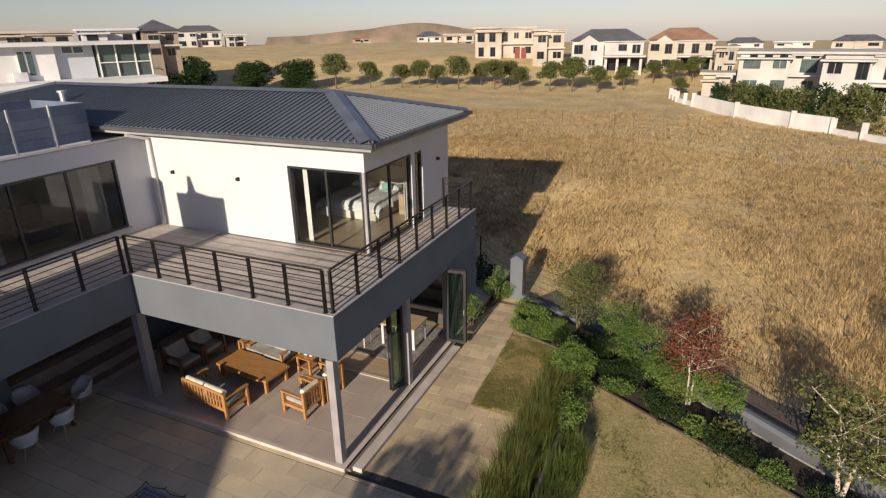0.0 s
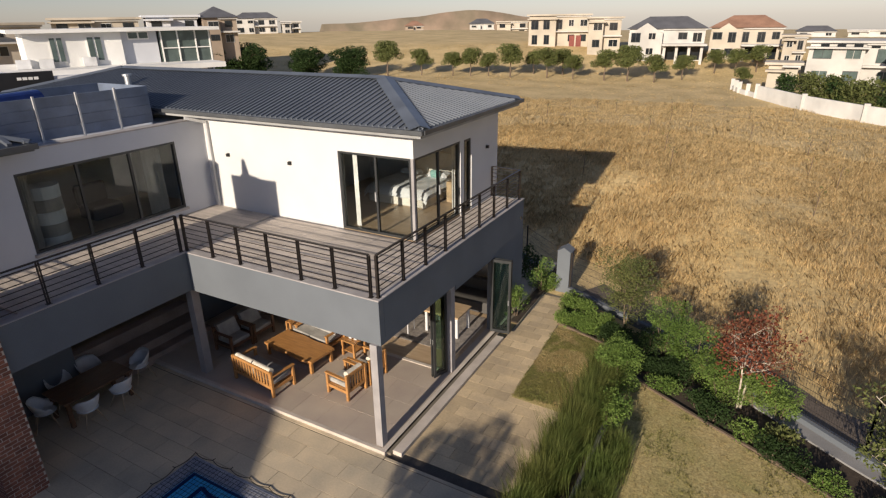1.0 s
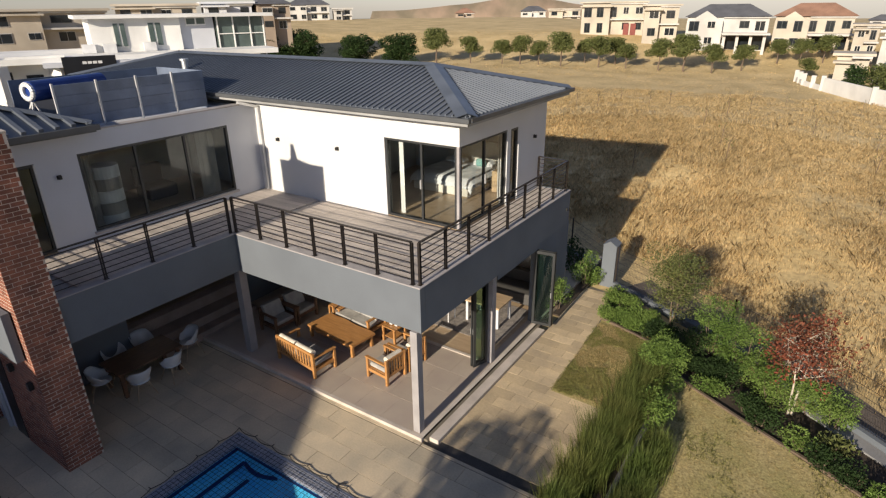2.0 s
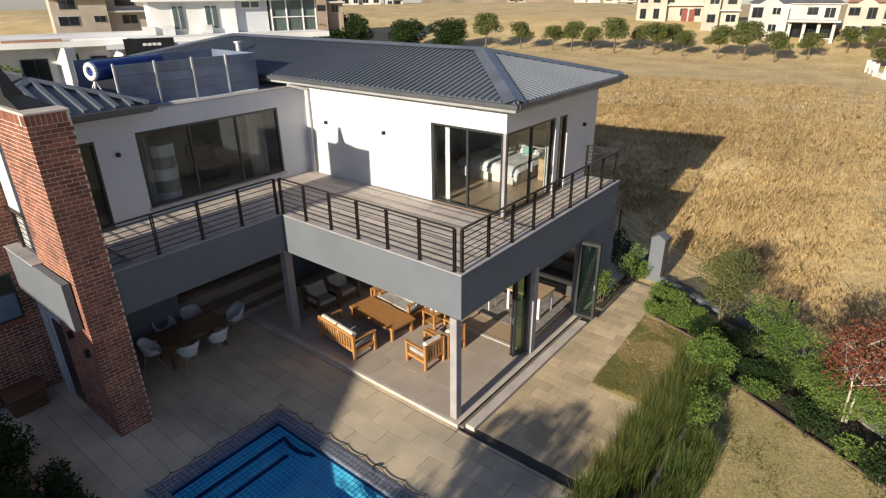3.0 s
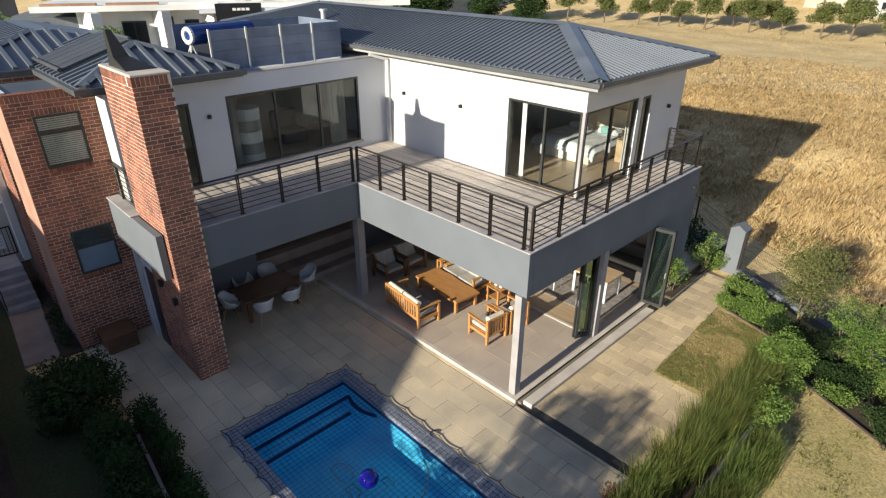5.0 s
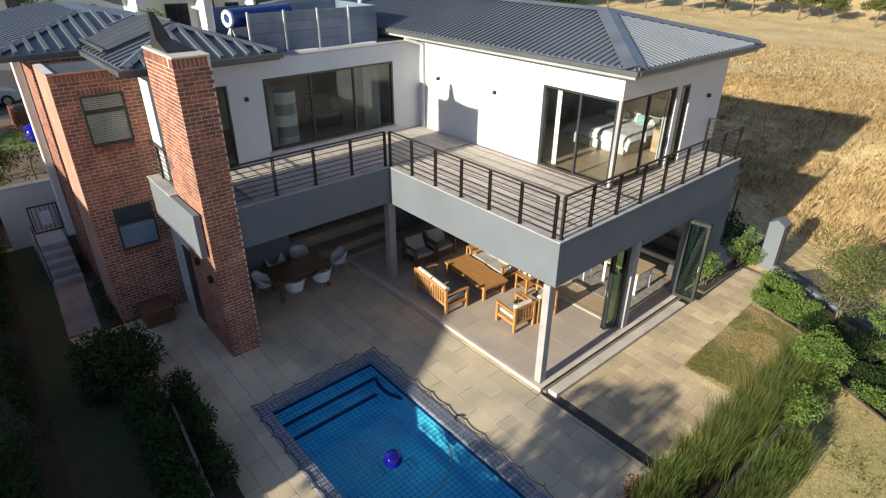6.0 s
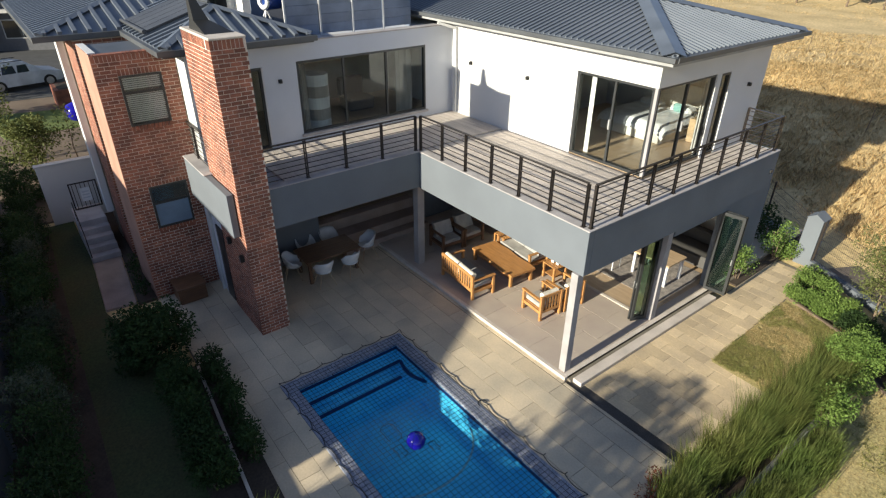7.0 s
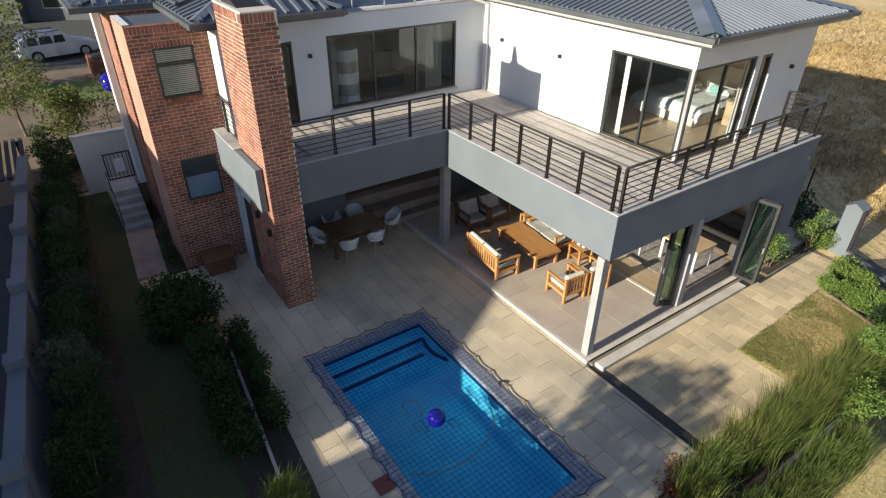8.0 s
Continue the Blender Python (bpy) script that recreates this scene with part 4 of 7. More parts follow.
for k, (y0, y1, z0, z1) in enumerate(BAYWIN):
    w = thing(f"window_{6 + k}", "charcoal framed window with closed pale blinds" if k == 0 else "charcoal framed window with a frosted lower pane", "window", (BAYX, (y0 + y1) / 2, z0), kind="structure")
    part("window_frame", G().rim('x', BAYX + 0.0, y0, y1, z0, z1, 0.05, 0.07), M_FRAME, w)
    zm = lerp(z0, z1, 0.66 if k == 0 else 0.6)
    part("transom", G().box(BAYX - 0.03, BAYX + 0.03, y0 + 0.05, y1 - 0.05, zm - 0.03, zm + 0.03), M_FRAME, w)
    part("pane", G().box(BAYX + 0.008, BAYX + 0.014, y0 + 0.05, y1 - 0.05, z0 + 0.05, zm - 0.03), M_GLASS if k == 0 else M_FROST, w).visible_shadow = False
    part("pane", G().box(BAYX + 0.008, BAYX + 0.014, y0 + 0.05, y1 - 0.05, zm + 0.03, z1 - 0.05), M_GLASS, w).visible_shadow = False
    part("backing", G().box(BAYX - 0.002, BAYX + 0.001, y0 + 0.05, y1 - 0.05, z0 + 0.05, z1 - 0.05), M_GUTTER if k == 0 else M_INTD, w)
    z = z0 + 0.08
    while z < z1 - 0.06:
        if abs(z - zm) > 0.04 and (k == 0 or z > zm):
            part("blind_slat", G().box(BAYX + 0.0015, BAYX + 0.006, y0 + 0.055, y1 - 0.055, z, z + 0.031), M_BLIND if k == 0 else M_GUTTER, w)
        z += 0.046

lw = thing("wall_link", "pale blue-grey wall between the bay and the chimney", "wall", (-8.2, -4.6, -0.09), kind="structure")
part("wall_panel", G().box(-9.0, -7.56, -4.76, -4.62, -0.2, 3.2), M_PALE, lw)
part("side_door", G().box(-8.12, -7.62, -4.79, -4.763, -0.06, 2.1), M_FRAME, lw, "narrow dark door")
part("downpipe", G().box(-8.5, -8.43, -4.84, -4.765, -0.09, 3.1, 0.008), M_PIPE, lw, "white downpipe")

# storage box and drain
box = thing("storage_box", "low rust-brown storage box on the terrace", "box", (-8.2, -5.7, -0.08))
part("body", G().box(-8.97, -8.3, -6.03, -5.31, -0.085, 0.36, 0.02), M_TEAKD, box)
part("lid", G().box(-9.0, -8.27, -6.06, -5.28, 0.36, 0.41, 0.015), M_TEAKD, box)

# ---- balcony railings ----


def railing(name, label, pts, n_bars=7):
    """Posts at pts, a flat top rail, and thin bars between."""
    r = thing(name, label, "railing", (*pts[0], 3.66))
    z0, z1 = 3.655, 4.6
    for i, (x, y) in enumerate(pts):
        q = pts[min(i + 1, len(pts) - 1)] if i < len(pts) - 1 else pts[i - 1]
        d = Vector((q[0] - x, q[1] - y, 0)).normalized()
        s = d * 0.016
        g = G()
        for sg in (-1, 1):
            g.bar((x + sg * s.x * 1.4, y + sg * s.y * 1.4, z0), (x + sg * s.x * 1.4, y + sg * s.y * 1.4, z1 - 0.01), 0.014, 0.055, up=d.cross(Vector((0, 0, 1))))
        g.box(x - 0.05, x + 0.05, y - 0.05, y + 0.05, z0, z0 + 0.012)
        part("post", g, M_RAIL, r)
    for p, q in zip(pts, pts[1:]):
        part("top_rail", G().bar((*p, z1), (*q, z1), 0.06, 0.022), M_RAIL, r)
        for k in range(n_bars):
            z = z0 + 0.12 + k * (z1 - z0 - 0.2) / (n_bars - 1)
            part("bar", G().bar((*p, z), (*q, z), 0.014, 0.016), M_RAIL, r)
    return r


railing("balcony_railing", "dark bronze steel railing with thin horizontal bars", [(lerp(-5.92, -0.32, i / 6), 0.28) for i in range(7)])
railing("balcony_railing", "dark bronze steel railing along the side balcony", [(-0.18, lerp(0.34, 7.95, i / 8)) for i in range(9)] + [(-1.15, 8.02)])
railing("balcony_railing", "dark bronze steel railing along the west balcony", [(-5.99, lerp(0.16, -4.04, i / 4)) for i in range(5)])
railing("balcony_railing", "short dark railing on the small side balcony", [(-9.85, -4.72), (-8.6, -4.72), (-7.4, -4.72)])


def wall_lamp(x, y, z, nx, ny):
    w = thing("wall_lamp", "small black square outdoor wall lamp", "wall lamp", (x, y, z), group="wall lamps")
    tx, ty = abs(ny), abs(nx)
    part("back_plate", G().box(x - 0.05 * tx, x + 0.05 * tx + 0.012 * nx, y - 0.05 * ty, y + 0.05 * ty + 0.012 * ny, z - 0.05, z + 0.05), M_LAMP, w)
    part("lamp_body", G().box(x + 0.012 * nx - 0.035 * tx, x + 0.085 * nx + 0.035 * tx, y + 0.012 * ny - 0.035 * ty, y + 0.085 * ny + 0.035 * ty, z - 0.045, z + 0.045, 0.006), M_LAMP, w)


wall_lamp(-7.62, WY, 5.28, 0, -1)
wall_lamp(-5.2, WY, 5.28, 0, -1)
wall_lamp(WX, 7.62, 5.3, 1, 0)
wall_lamp(LX, -2.33, 5.35, 1, 0)
wall_lamp(-0.13, 7.9, 3.1, 1, 0)

# ---- roof screens and solar geyser ----
SX, SY0, SY1, SZ0, SZ1 = -9.45, -1.62, 2.5, 6.2, 7.28
scr = thing("roof_screen", "blue-grey boarded screen with pale steel posts on the flat roof", "screen", (SX, 0.5, SZ0))
for i in range(4):
    y0, y1 = lerp(SY0, SY1, i / 4) + 0.03, lerp(SY0, SY1, (i + 1) / 4) - 0.03
    for k in range(4):
        z0 = lerp(SZ0 + 0.06, SZ1, k / 4)
        part("board", G().box(SX - 0.02, SX + 0.02, y0, y1, z0 + 0.006, z0 + (SZ1 - SZ0) / 4 - 0.012, 0.005), M_SCREEN, scr)
for i in range(4):
    y = lerp(SY0, SY1, i / 4)
    part("post", G().box(SX + 0.022, SX + 0.07, y - 0.022, y + 0.022, SZ0, SZ1 + 0.05), M_PIPE, scr, "pale steel post")
part("rear_board", G().box(-11.8, SX - 0.03, SY1 - 0.03, SY1, SZ0, SZ1), M_SCREEN, scr)
part("rear_board", G().box(-11.8, -11.76, SY0, SY1 - 0.031, SZ0, SZ1), M_SCREEN, scr)
part("rear_board", G().box(-11.75, -10.6, SY0 - 1.6, SY0 - 1.56, SZ0, 6.95), M_TANK, scr)
gey = thing("solar_geyser", "blue solar water heater tank with a white end ring", "water heater", (-10.1, -1.7, 6.2))
part("tank", G().tube((-9.85, -1.95, 7.16), (-10.35, 0.0, 7.16), 0.24, n=20), M_TANK, gey, smooth=False)
ring = G()
d = Vector((0.5, -1.95, 0.0)).normalized()
c0 = Vector((-9.85, -1.95, 7.16)) + d * 0.03
u, v = d.orthogonal().normalized(), d.cross(d.orthogonal().normalized())
for i in range(18):
    t0, t1 = i * math.tau / 18, (i + 1) * math.tau / 18
    ring.tube(c0 + (u * math.cos(t0) + v * math.sin(t0)) * 0.17, c0 + (u * math.cos(t1) + v * math.sin(t1)) * 0.17, 0.06, n=6)
part("end_ring", ring, M_SHELL, gey, "white end ring")
st = G()
for p, q in (((-9.8, -2.1, 6.2), (-9.9, -1.9, 6.95)), ((-9.7, -1.7, 6.2), (-9.9, -1.9, 6.95)), ((-10.1, -2.2, 6.2), (-9.9, -1.9, 6.95)), ((-10.3, -0.2, 6.2), (-10.3, -0.2, 6.95))):
    st.bar(p, q, 0.035, 0.035, up=(1, 0.3, 0))
part("stand", st, M_PIPE, gey, "pale steel stand")
part("collector", G().slab([(-9.9, -1.5, 6.35), (-9.9, 0.4, 6.35), (-11.2, 0.4, 6.85), (-11.2, -1.5, 6.85)], 0.08), M_PANEL, gey, "black collector")

# ---- interiors ----
bed = thing("bed", "made double bed with rumpled white linen", "bed", (-3.3, 6.6, 3.64))
part("bed_base", G().box(-4.4, -2.35, 5.85, 8.05, 3.645, 3.9, 0.02), M_INT, bed)
part("mattress", G().box(-4.42, -2.33, 5.83, 8.05, 3.9, 4.1, 0.05), M_LINEN, bed)
duv = grid_sheet([lerp(-4.5, -2.25, i / 16) for i in range(17)], [lerp(5.75, 7.4, i / 14) for i in range(15)], lambda x, y: 4.2 + 0.022 * noise.noise(Vector((x * 4, y * 4, 1))) - 0.16 * ease((abs(x + 3.37) - 0.95) / 0.2) - 0.16 * ease((5.9 - y) / 0.16))
o = len(duv.v)
duv.add([(x, y, z - 0.1) for x, y, z in duv.v], [tuple(reversed(f)) for f in duv.f])
part("duvet", duv, M_LINEN, bed, "rumpled white duvet", smooth=True)
for x in (-3.9, -2.85):
    part("pillow", G().box(x - 0.36, x + 0.36, 7.4, 7.85, 4.12, 4.34, 0.08), M_LINEN, bed)
part("cushion", G().box(-3.0, -2.65, 7.28, 7.4, 4.2, 4.45, 0.05), M_TEAL, bed, "turquoise cushion")
part("headboard", G().box(-4.55, -2.2, 8.07, 8.17, 3.64, 4.85, 0.02), M_INT, bed)
ns = thing("nightstand", "pale wooden bedside cabinet", "nightstand", (-1.8, 7.1, 3.64))
part("carcass", G().box(-2.1, -1.62, 6.75, 7.4, 3.645, 4.3, 0.01), M_PALEWOOD, ns)
for z in (3.7, 4.0):
    part("drawer_front", G().box(-2.05, -1.67, 6.735, 6.749, z, z + 0.27, 0.004), M_PALEWOOD, ns)
tl = thing("table_lamp", "small bedside lamp with a pale shade", "lamp", (-1.85, 7.1, 4.3))
part("base", G().lathe(-1.85, 7.1, [(0.07, 4.3), (0.07, 4.32), (0.015, 4.34), (0.015, 4.5)], 12), M_METAL, tl)
part("shade", G().lathe(-1.85, 7.1, [(0.14, 4.5), (0.1, 4.72)], 14), M_SHEER, tl)


def curtain(name, label, axis, at, a0, a1, z0, z1, material):
    g = G()
    n = max(6, round(abs(a1 - a0) / 0.018))
    for i in range(n + 1):
        t, o = lerp(a0, a1, i / n), at + 0.04 * math.sin(i * 2.3) + 0.012 * math.sin(i * 0.9)
        p = (o, t) if axis == 'x' else (t, o)
        g.v += [(*p, z0), (*p, z1)]
        if i:
            g.f.append((2 * i - 2, 2 * i, 2 * i + 1, 2 * i - 1))
    c = thing(name, label, "curtain", (at, a0, z0) if axis == 'x' else (a0, at, z0))
    part("curtain_cloth", g, material, c, smooth=True)
    part("curtain_rod", G().tube((at, a0, z1), (at, a1, z1), 0.012) if axis == 'x' else G().tube((a0, at, z1), (a1, at, z1), 0.012), M_METAL, c)


curtain("curtain", "white curtain drawn aside behind the sliding door", 'y', WY + 0.32, -3.27, -3.12, 3.66, 5.85, M_SHEER)
curtain("curtain", "white curtain beside the narrow window", 'x', WX - 0.34, 6.02, 6.16, 3.66, 5.85, M_SHEER)
curtain("curtain", "taupe curtain gathered at the wide window", 'x', LX - 0.3, 1.45, 2.05, 3.66, 5.95, M_CURTAIN)
curtain("curtain", "taupe curtain gathered at the wide window", 'x', LX - 0.3, -1.8, -1.45, 3.66, 5.95, M_CURTAIN)
drum = thing("striped_lamp", "tall drum floor lamp with white and grey bands", "floor lamp", (-9.3, -0.98, 3.64))
for k in range(5):
    z = 3.66 + k * 0.32
    part("band", G().lathe(-9.3, -0.98, [(0.36, z), (0.36, z + 0.315)], 24), M_SHELL if k % 2 == 0 else M_CURTAIN, drum, "white band" if k % 2 == 0 else "grey band")
sofa_in = thing("armchair", "dark armchair in the upstairs room", "armchair", (-10.6, 1.0, 3.64))
part("seat", G().box(-11.0, -10.2, 0.6, 1.5, 3.65, 4.05, 0.05), M_INTD, sofa_in)
part("backrest", G().box(-11.1, -10.9, 0.6, 1.5, 4.0, 4.6, 0.05), M_INTD, sofa_in)

# living room furniture
tb = thing("side_table", "pale wooden table in the living room", "table", (-1.3, 5.6, 0.004))
part("tabletop", G().box(-2.0, -0.8, 5.0, 5.9, 0.68, 0.74, 0.01), M_PALEWOOD, tb)
for x, y in ((-1.92, 5.08), (-0.88, 5.08), (-1.92, 5.82), (-0.88, 5.82)):
    part("leg", G().box(x - 0.04, x + 0.04, y - 0.04, y + 0.04, 0.004, 0.68, 0.006), M_SHELL, tb)
so = thing("sofa", "dark upholstered sofa in the living room", "sofa", (-1.6, 7.2, 0.004))
part("seat", G().box(-2.8, -0.6, 6.7, 7.6, 0.08, 0.46, 0.04), M_INTD, so)
part("backrest", G().box(-2.8, -0.6, 7.6, 7.85, 0.1, 0.85, 0.05), M_INTD, so)
rug = thing("rug", "mottled grey rug on the oak floor", "rug", (-1.6, 5.9, 0.005))
part("rug_cloth", G().box(-2.9, -0.5, 4.3, 6.6, 0.006, 0.018), mat("mottled_rug", (0.30, 0.27, 0.24), 0.95, var=0.3, scale=6, tint=(0.17, 0.15, 0.14), bump=0.4), rug)
for k, (x, y) in enumerate(((-3.2, 5.0), (-2.5, 4.8))):
    c = thing("bar_chair", "white chair inside the living room", "chair", (x, y, 0.004), group="white chairs inside")
    part("seat", G().box(x - 0.22, x + 0.22, y - 0.22, y + 0.22, 0.42, 0.47, 0.02), M_SHELL, c)
    part("backrest", G().box(x - 0.22, x + 0.22, y + 0.18, y + 0.22, 0.47, 0.85, 0.015), M_SHELL, c)
    for dx in (-0.18, 0.18):
        for dy in (-0.18, 0.18):
            part("leg", G().box(x + dx - 0.015, x + dx + 0.015, y + dy - 0.015, y + dy + 0.015, 0.004, 0.42), M_SHELL, c)

# ---- patio furniture ----
TURN = -6.0


def patio_seat(name, label, category, wide, group, pillows=2, roll=True, wood=None):
    """Slatted teak seat that faces local +y, centred on its footprint."""
    s = thing(name, label, category, group=group)
    wood = wood or M_TEAK
    hw, d = wide / 2, 0.76
    for sx in (-1, 1):
        x = sx * (hw - 0.04)
        loose("leg", G().box(x - 0.035, x + 0.035, -d / 2, -d / 2 + 0.07, 0.0, 0.74, 0.006), wood, s)
        loose("leg", G().box(x - 0.035, x + 0.035, d / 2 - 0.07, d / 2, 0.0, 0.58, 0.006), wood, s)
        loose("armrest", G().box(x - 0.045, x + 0.045, -d / 2 + 0.07, d / 2 + 0.02, 0.58, 0.62, 0.008), wood, s)
        loose("side_rail", G().box(x - 0.02, x + 0.02, -d / 2 + 0.07, d / 2 - 0.07, 0.2, 0.28), wood, s)
    loose("front_rail", G().box(-hw + 0.075, hw - 0.075, d / 2 - 0.06, d / 2 - 0.02, 0.22, 0.31), wood, s)
    loose("back_rail", G().box(-hw + 0.075, hw - 0.075, -d / 2 + 0.015, -d / 2 + 0.055, 0.66, 0.74, 0.006), wood, s)
    loose("lower_back_rail", G().box(-hw + 0.075, hw - 0.075, -d / 2 + 0.015, -d / 2 + 0.055, 0.22, 0.3), wood, s)
    n = max(5, round(wide / 0.12))
    for i in range(n):
        x = lerp(-hw + 0.12, hw - 0.12, i / (n - 1))
        loose("back_slat", G().box(x - 0.025, x + 0.025, -d / 2 + 0.025, -d / 2 + 0.045, 0.3, 0.66), wood, s)
    loose("seat_board", G().box(-hw + 0.075, hw - 0.075, -d / 2 + 0.06, d / 2 - 0.061, 0.255, 0.285), wood, s)
    k = pillows
    for i in range(k):
        a, b = lerp(-hw + 0.09, hw - 0.09, i / k) + 0.008, lerp(-hw + 0.09, hw - 0.09, (i + 1) / k) - 0.008
        loose("seat_cushion", G().box(a, b, -d / 2 + 0.07, d / 2 - 0.03, 0.287, 0.41, 0.03), M_CUSH, s, "grey seat cushion")
        c = G()
        if roll:
            c.tube((a + 0.02, -d / 2 + 0.12, 0.70), (b - 0.02, -d / 2 + 0.12, 0.70), 0.085, n=12)
            c.box(a + 0.03, b - 0.03, -d / 2 + 0.07, -d / 2 + 0.18, 0.42, 0.68, 0.03)
            loose("back_cushion", c, M_PILLOW, s, "cream bolster cushion")
        else:
            c.add([(a, -d / 2 + 0.2, 0.42), (b, -d / 2 + 0.2, 0.42), (b, -d / 2 + 0.32, 0.42), (a, -d / 2 + 0.32, 0.42), (a, -d / 2 + 0.0, 0.8), (b, -d / 2 + 0.0, 0.8), (b, -d / 2 + 0.13, 0.8), (a, -d / 2 + 0.13, 0.8)], [(0, 1, 5, 4), (1, 2, 6, 5), (2, 3, 7, 6), (3, 0, 4, 7), (0, 3, 2, 1), (4, 5, 6, 7)])
            loose("back_cushion", c, M_CUSH, s, "upright grey back cushion")
    return s


s1 = patio_seat("patio_sofa", "slatted teak sofa with grey seat pads and cream bolsters", "sofa", 1.6, "patio seats", 2)
s1.matrix_basis = pose(-4.4, 0.76, 0.003, 0, 0, TURN)
s2 = patio_seat("patio_sofa", "slatted teak sofa with a long grey seat pad", "sofa", 1.6, "patio seats", 2, roll=False)
s2.matrix_basis = pose(-4.45, 2.98, 0.003, 0, 0, TURN + 180)
ch = patio_seat("patio_armchair", "slatted teak armchair with cream bolster cushion", "armchair", 0.74, "patio armchairs", 1)
ch.matrix_basis = pose(-2.2, 1.48, 0.003, 0, 0, 90 + TURN)
copy_thing(ch, pose(-2.12, 2.28, 0.003, 0, 0, 90 + TURN + 3))
c2 = patio_seat("patio_armchair", "dark teak armchair with leaning grey cushions", "armchair", 0.82, "patio armchairs", 1, roll=False, wood=M_TEAKD)
c2.matrix_basis = pose(-6.47, 1.62, 0.003, 0, 0, -92)
copy_thing(c2, pose(-6.45, 2.45, 0.003, 0, 0, -90))

ct = thing("coffee_table", "long low teak coffee table with a wavy-edged slab top", "coffee table")
edge = [(lerp(-0.96, 0.96, k / 24), -0.45 + 0.035 * math.sin(k * 0.55 + 0.8) - 0.02 * math.sin(k * 1.3)) for k in range(25)]
edge += [(lerp(0.96, -0.96, k / 24), 0.45 + 0.02 * math.sin(k * 0.5)) for k in range(25)]
loose("tabletop", G().prism(edge, 0.35, 0.41), M_TEAK, ct, "thick wavy-edged slab")
for x in (-0.88, 0.88):
    for y in (-0.36, 0.36):
        loose("leg", G().box(x - 0.04, x + 0.04, y - 0.04, y + 0.04, 0.0, 0.349, 0.006), M_TEAK, ct)
loose("apron", G().box(-0.84, 0.84, -0.38, -0.35, 0.26, 0.348), M_TEAK, ct)
loose("apron", G().box(-0.84, 0.84, 0.35, 0.38, 0.26, 0.348), M_TEAK, ct)
ct.matrix_basis = pose(-4.36, 2.07, 0.003, 0, 0, TURN)


def corner_table():
    s = thing("corner_table", "small square slatted teak side table", "side table", group="corner tables")
    for x in (-0.22, 0.22):
        for y in (-0.22, 0.22):
            loose("leg", G().box(x - 0.03, x + 0.03, y - 0.03, y + 0.03, 0.0, 0.46, 0.005), M_TEAK, s)
    for i in range(5):
        y = lerp(-0.2, 0.2, i / 4)
        loose("slat", G().box(-0.26, 0.26, y - 0.042, y + 0.042, 0.461, 0.485, 0.004), M_TEAK, s)
    loose("lower_shelf", G().box(-0.2, 0.2, -0.2, 0.2, 0.14, 0.16), M_TEAK, s)
    return s


k1 = corner_table()
k1.matrix_basis = pose(-5.3, 3.05, 0.003, 0, 0, TURN)
copy_thing(k1, pose(-3.12, 2.98, 0.003, 0, 0, TURN))
for k, x in enumerate((-3.2, -3.02)):
    cup = thing("lantern", "small white candle lantern on the side table", "lantern", (x, 2.98, 0.488), group="white lanterns")
    part("body", G().box(x - 0.05, x + 0.05, 2.93, 3.03, 0.489, 0.63, 0.01), M_SHELL, cup)
    part("cap", G().lathe(x, 2.98, [(0.04, 0.631), (0.015, 0.66)], 10), M_METAL, cup)

dt = thing("dining_table", "long dark wooden dining table", "dining table")
for i in range(5):
    a, b = lerp(-0.5, 0.5, i / 5), lerp(-0.5, 0.5, (i + 1) / 5) - 0.004
    loose("plank", G().box(a, b, -0.85, 0.85, 0.7, 0.75, 0.006), M_TEAKD, dt)
for x in (-0.38, 0.38):
    for y in (-0.74, 0.74):
        loose("leg", G().box(x - 0.045, x + 0.045, y - 0.045, y + 0.045, 0.0, 0.7, 0.006), M_TEAKD, dt)
loose("apron", G().box(-0.34, 0.34, -0.76, -0.72, 0.6, 0.698), M_TEAKD, dt)
loose("apron", G().box(-0.34, 0.34, 0.72, 0.76, 0.6, 0.698), M_TEAKD, dt)
dt.matrix_basis = pose(-7.56, -1.98, -0.083, 0, 0, -1)


